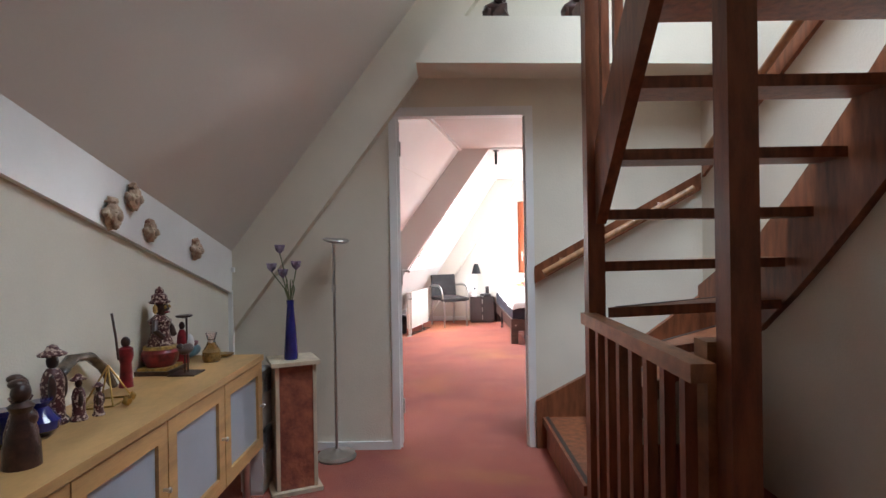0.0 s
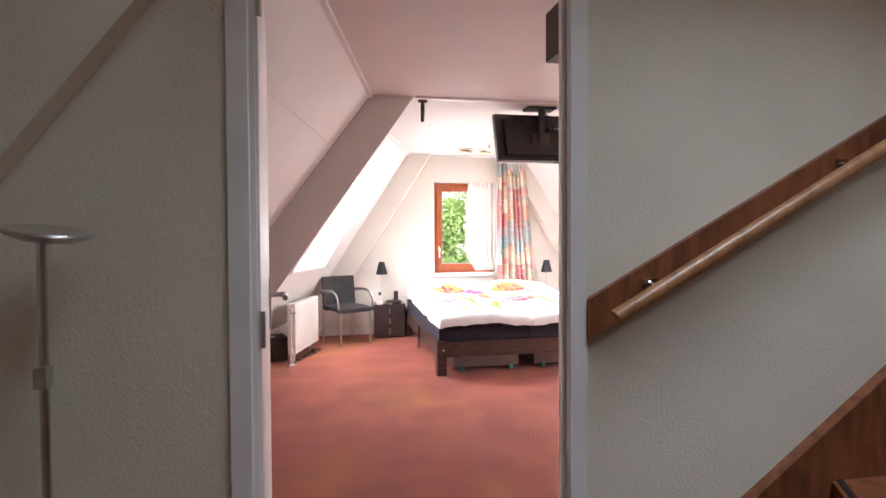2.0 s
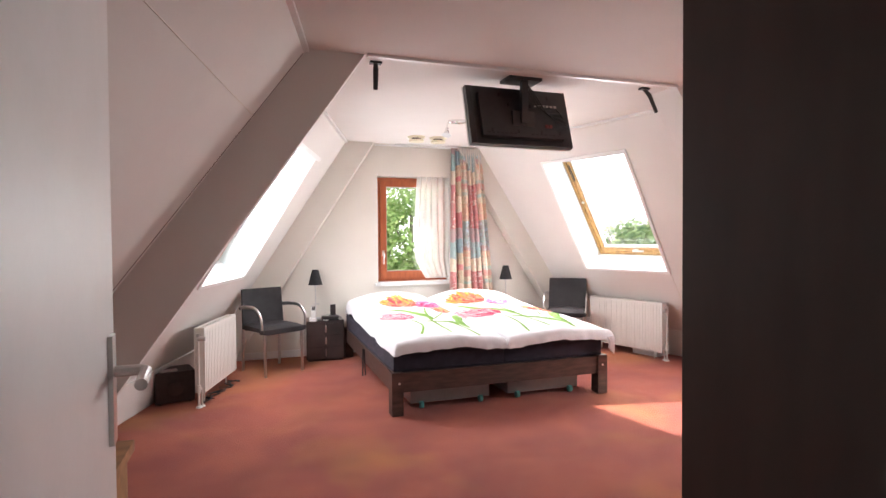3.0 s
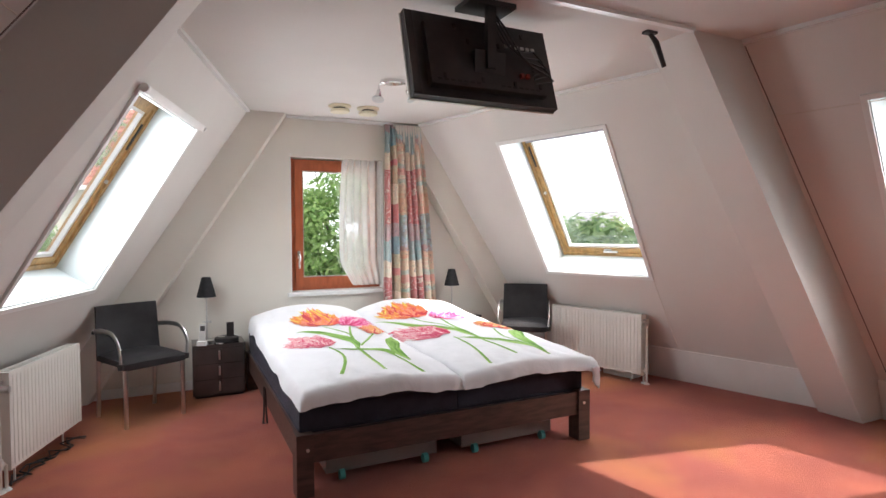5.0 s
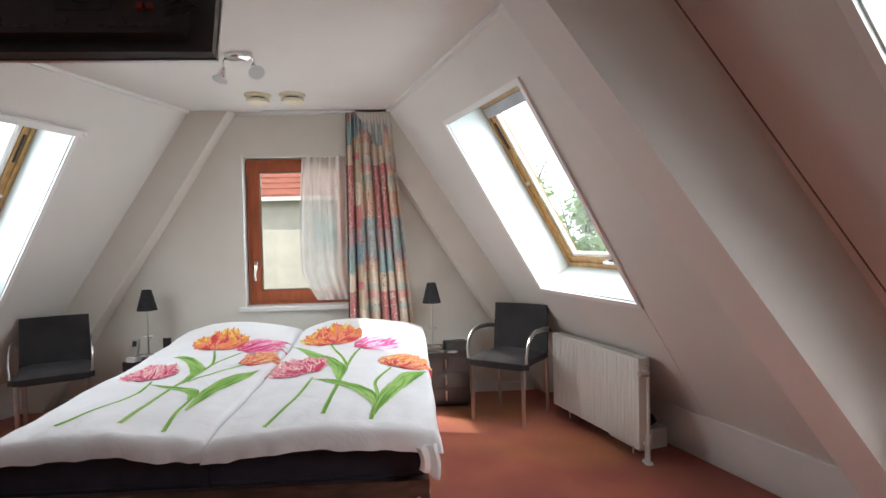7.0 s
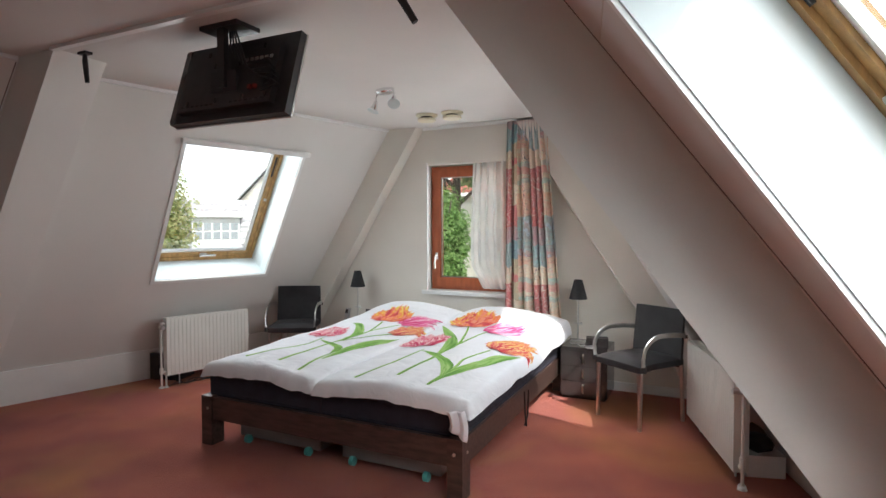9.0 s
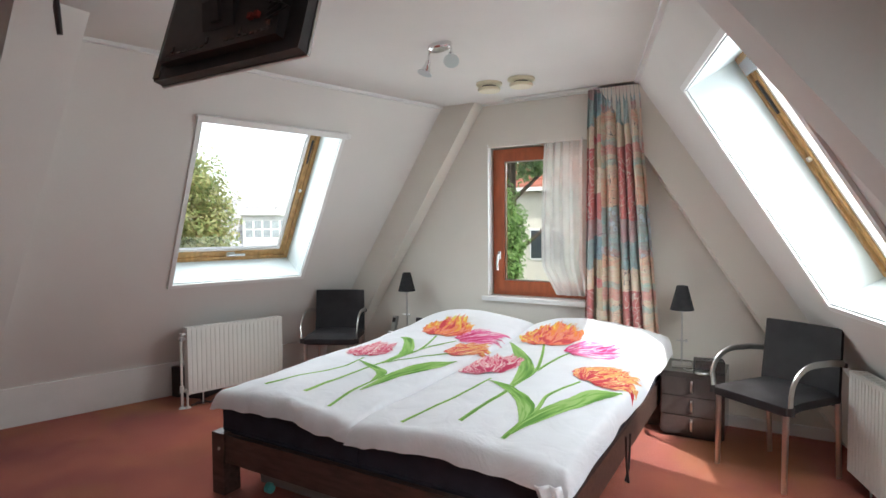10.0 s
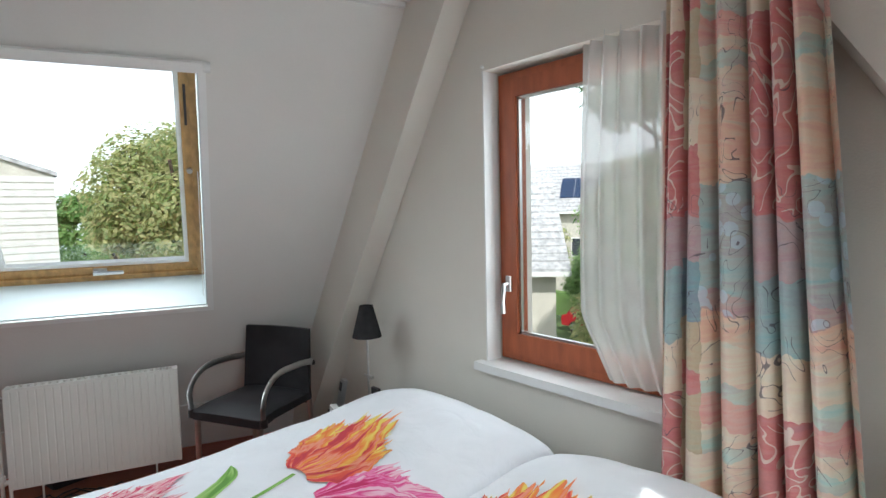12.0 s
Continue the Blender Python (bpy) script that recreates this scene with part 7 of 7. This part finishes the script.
def leaf_material(name, a, b):
    m = bpy.data.materials.new(name)
    m.use_nodes = True
    n, l = m.node_tree.nodes, m.node_tree.links
    p = n["Principled BSDF"]
    geo = n.new("ShaderNodeNewGeometry")
    r = n.new("ShaderNodeValToRGB")
    r.color_ramp.elements[0].color, r.color_ramp.elements[1].color = (*a, 1), (*b, 1)
    l.new(geo.outputs["Random Per Island"], r.inputs[0])
    l.new(r.outputs[0], p.inputs["Base Color"])
    p.inputs["Roughness"].default_value = 0.6
    tr, mx = n.new("ShaderNodeBsdfTranslucent"), n.new("ShaderNodeMixShader")
    mx.inputs[0].default_value = 0.6
    l.new(r.outputs[0], tr.inputs["Color"])
    l.new(p.outputs[0], mx.inputs[1])
    l.new(tr.outputs[0], mx.inputs[2])
    l.new(mx.outputs[0], n["Material Output"].inputs["Surface"])
    return m


M_BARK = material("grey bark", (0.12, 0.09, 0.07), 0.95, var=0.3, scale=8, bump=0.6, bscale=30)
M_LEAFA = leaf_material("yellow-green leaves", (0.28, 0.38, 0.15), (0.62, 0.58, 0.30))
M_LEAFB = leaf_material("fresh green leaves", (0.13, 0.26, 0.07), (0.38, 0.54, 0.20))
M_LEAFC = leaf_material("dark green leaves", (0.11, 0.20, 0.09), (0.32, 0.44, 0.20))


def leaves(bm, rnd, c, r, n, size):
    for _ in range(n):
        while True:
            v = Vector((rnd.uniform(-1, 1), rnd.uniform(-1, 1), rnd.uniform(-1, 1)))
            if 0.45 < v.length < 1:
                break
        v *= 0.8 + 0.35 * noise.noise(v * 2.2 + c * 0.3)
        p = c + Vector((v.x * r[0], v.y * r[1], v.z * r[2]))
        # blades face outwards and up, unevenly
        out = Vector((v.x, v.y, v.z)).normalized() + Vector((rnd.uniform(-0.7, 0.7), rnd.uniform(-0.7, 0.7), 0.8 + rnd.uniform(-0.5, 0.5)))
        a = out.cross(Vector((rnd.uniform(-1, 1), rnd.uniform(-1, 1), rnd.uniform(-1, 1)))).normalized()
        b = a.cross(out).normalized()
        s = size * rnd.uniform(0.6, 1.3)
        q = [bm.verts.new(p + a * s), bm.verts.new(p + b * s * 0.5), bm.verts.new(p - a * s), bm.verts.new(p - b * s * 0.5)]
        bm.faces.new(q)


def tree(x, y, top, rad, mat, label, seed, n=9000, size=0.11, squat=1.0):
    rnd = random.Random(seed)
    t = thing("tree", pose(x, y, G), label, "tree", "garden trees")
    h = top - G
    bm = B()
    cr = rad * squat
    cz = h - cr
    tube(bm, [(0, 0, 0), (0.05, 0.03, h * 0.25), (-0.04, 0.05, cz * 0.8), (0, 0, cz + cr * 0.4)], 0.16, 10, taper=[1.3, 1.0, 0.75, 0.3])
    part("trunk", bm, M_BARK, t)
    for k in range(7):
        a = k * 2.4
        bm = B()
        z0 = cz * (0.62 + 0.05 * k)
        tube(bm, [(0, 0, z0), (0.4 * rad * math.cos(a), 0.4 * rad * math.sin(a), z0 + 0.5 * cr * 0.6), (0.75 * rad * math.cos(a), 0.75 * rad * math.sin(a), min(h - 0.4, z0 + cr))], 0.06, 7, taper=[1, 0.7, 0.3])
        part("limb", bm, M_BARK, t)
    bm = B()
    for k in range(26):
        a, e = rnd.uniform(0, math.tau), rnd.uniform(-0.7, 1.0)
        rr = rad * 0.62 * math.sqrt(max(0.05, 1 - e * e * 0.8))
        c = Vector((rr * math.cos(a), rr * math.sin(a), cz + e * cr * 0.62))
        q = rad * rnd.uniform(0.30, 0.50)
        leaves(bm, rnd, c, (q, q, q * (0.6 + 0.3 * squat)), n // 26, size)
    part("crown", bm, mat, t, "", False)
    return t


tree(-4.4, 10.05, 2.95, 1.40, M_LEAFA, "chestnut tree with yellowing leaves beside the house", 1, 44000, 0.038)
tree(-17.0, 11.9, 2.0, 1.6, M_LEAFA, "round garden tree with yellow-green leaves", 2, 12000, 0.07)
tree(-31.3, 12.9, 3.4, 2.7, M_LEAFB, "round green tree far beyond the gardens", 3, 9000, 0.15)
tree(-11.9, 10.2, 1.0, 1.3, M_LEAFB, "low fresh green garden shrub", 12, 12000, 0.05)
tree(-26.0, 15.5, 2.4, 2.4, M_LEAFC, "green tree in a further garden", 13, 8000, 0.14)
tree(-5.1, 22.0, 3.2, 1.6, M_LEAFA, "rowan tree with orange berries by the street", 4, 18000, 0.07, 1.5)
tree(-2.2, 18.5, 6.5, 2.0, M_LEAFC, "tall dark green street tree", 15, 24000, 0.07, 1.15)
tree(-2.5, 17.6, 2.9, 1.2, M_LEAFB, "young green tree beside the tall street tree", 16, 20000, 0.055, 1.7)
tree(-9.5, 29.0, 2.6, 1.6, M_LEAFA, "rowan tree with orange berries", 5, 9000, 0.07, 1.3)
tree(-7.5, 24.0, 0.3, 1.5, M_LEAFB, "lush green garden shrub by the street", 10, 14000, 0.06)
tree(-5.0, 20.4, -0.5, 1.2, M_LEAFA, "low shrub with reddish leaves", 11, 7000, 0.07)
tree(-20.0, 36.8, 0.6, 1.6, M_LEAFA, "thin pale garden tree before a house", 14, 2200, 0.10)
tree(5.0, 20.2, 4.0, 2.4, M_LEAFB, "leafy green street tree", 6, 20000, 0.085, 1.2)
tree(9.2, 24.0, 3.3, 2.6, M_LEAFB, "leafy green street tree", 7, 9000, 0.13)
tree(11.5, 17.0, 2.2, 2.2, M_LEAFC, "dark green tree in the next garden", 8, 8000, 0.13)
rnd = random.Random(5)
for x0, x1, y, h in ((-20, -9.5, 36.2, 1.7), (-5.0, 9.0, 20.0, 1.9)):
    bm = B()
    leaves(bm, rnd, Vector(((x0 + x1) / 2, y, G + h / 2)), ((x1 - x0) / 2, 0.6, h / 2), 7000, 0.11)
    box(bm, x0 + 0.2, x1 - 0.2, y - 0.35, y + 0.35, G, G + h - 0.25)
    whole("hedge", bm, M_LEAFB, "clipped green garden hedge along the street", "hedge", "hedges", smooth=False)

# red car parked in the street
M_CAR = material("red car paint", (0.45, 0.02, 0.03), 0.25, var=0.03, coat=0.8)
car = thing("car", pose(-13.8, 33.4, G, 0, 0, 8), "red hatchback parked along the hedge", "car")
bm = B()
prof = [(-2.0, 0.35), (-2.05, 0.75), (-1.75, 0.95), (-1.35, 1.42), (0.35, 1.48), (1.05, 1.0), (1.85, 0.85), (2.0, 0.6), (1.95, 0.35)]
prism(bm, [(x, -0.85, z) for x, z in prof], (0, 1.7, 0))
soften(bm, 0.06, 3, 20)
part("body", bm, M_CAR, car)
for s in (-1, 1):
    bm = B()
    prism(bm, [(-1.35, s * 0.852, 0.98), (0.85, s * 0.852, 1.0), (0.30, s * 0.80, 1.38), (-1.15, s * 0.80, 1.34)], (0, s * 0.012, 0))
    part("side_window", bm, M_DGLASS, car, "dark side window", False)
bm = B()
prism(bm, [(0.40, -0.70, 1.45), (0.40, 0.70, 1.45), (1.03, 0.76, 1.02), (1.03, -0.76, 1.02)], (0.02, 0, 0.02))
part("windscreen", bm, M_DGLASS, car, "dark windscreen", False)
bm = B()
prism(bm, [(-1.42, -0.70, 1.38), (-1.42, 0.70, 1.38), (-1.75, 0.74, 0.99), (-1.75, -0.74, 0.99)], (-0.02, 0, 0.02))
part("rear_window", bm, M_DGLASS, car, "dark rear window", False)
for x in (-1.25, 1.25):
    for s in (-1, 1):
        bm = B()
        cyl(bm, (x, s * 0.70, 0.31), (x, s * 0.88, 0.31), 0.31, seg=24)
        wl = part("wheel", bm, M_BLACK, car, "black tyre")
        bm = B()
        cyl(bm, (x, s * 0.875, 0.31), (x, s * 0.888, 0.31), 0.19, seg=20)
        part("rim", bm, M_STEEL, wl, "steel rim")
for s in (-1, 1):
    part("tail_light", boxed(0.02, -2.06, -1.98, s * 0.62 - 0.16, s * 0.62 + 0.16, 0.72, 0.88), material("red lamp lens", (0.4, 0.01, 0.01), 0.2), car, "red tail light")
    part("headlight", boxed(0.02, 1.86, 1.97, s * 0.6 - 0.17, s * 0.6 + 0.17, 0.66, 0.8), M_CHROME, car, "clear headlight")

# street lamp
sl_ = thing("street_lamp", pose(-2.2, 17.0, G), "grey street lamp with a flat round head", "street lamp")
bm = B()
cyl(bm, (0, 0, 0), (0, 0, 4.6), 0.06, 0.04, seg=12)
part("pole", bm, M_GREYTILE, sl_)
bm = B()
lathe(bm, [(0.06, 4.55), (0.09, 4.72), (0.32, 4.80), (0.33, 4.84), (0.10, 4.95)], seg=24)
part("head", bm, M_STEEL, sl_, "pale flat lamp head")
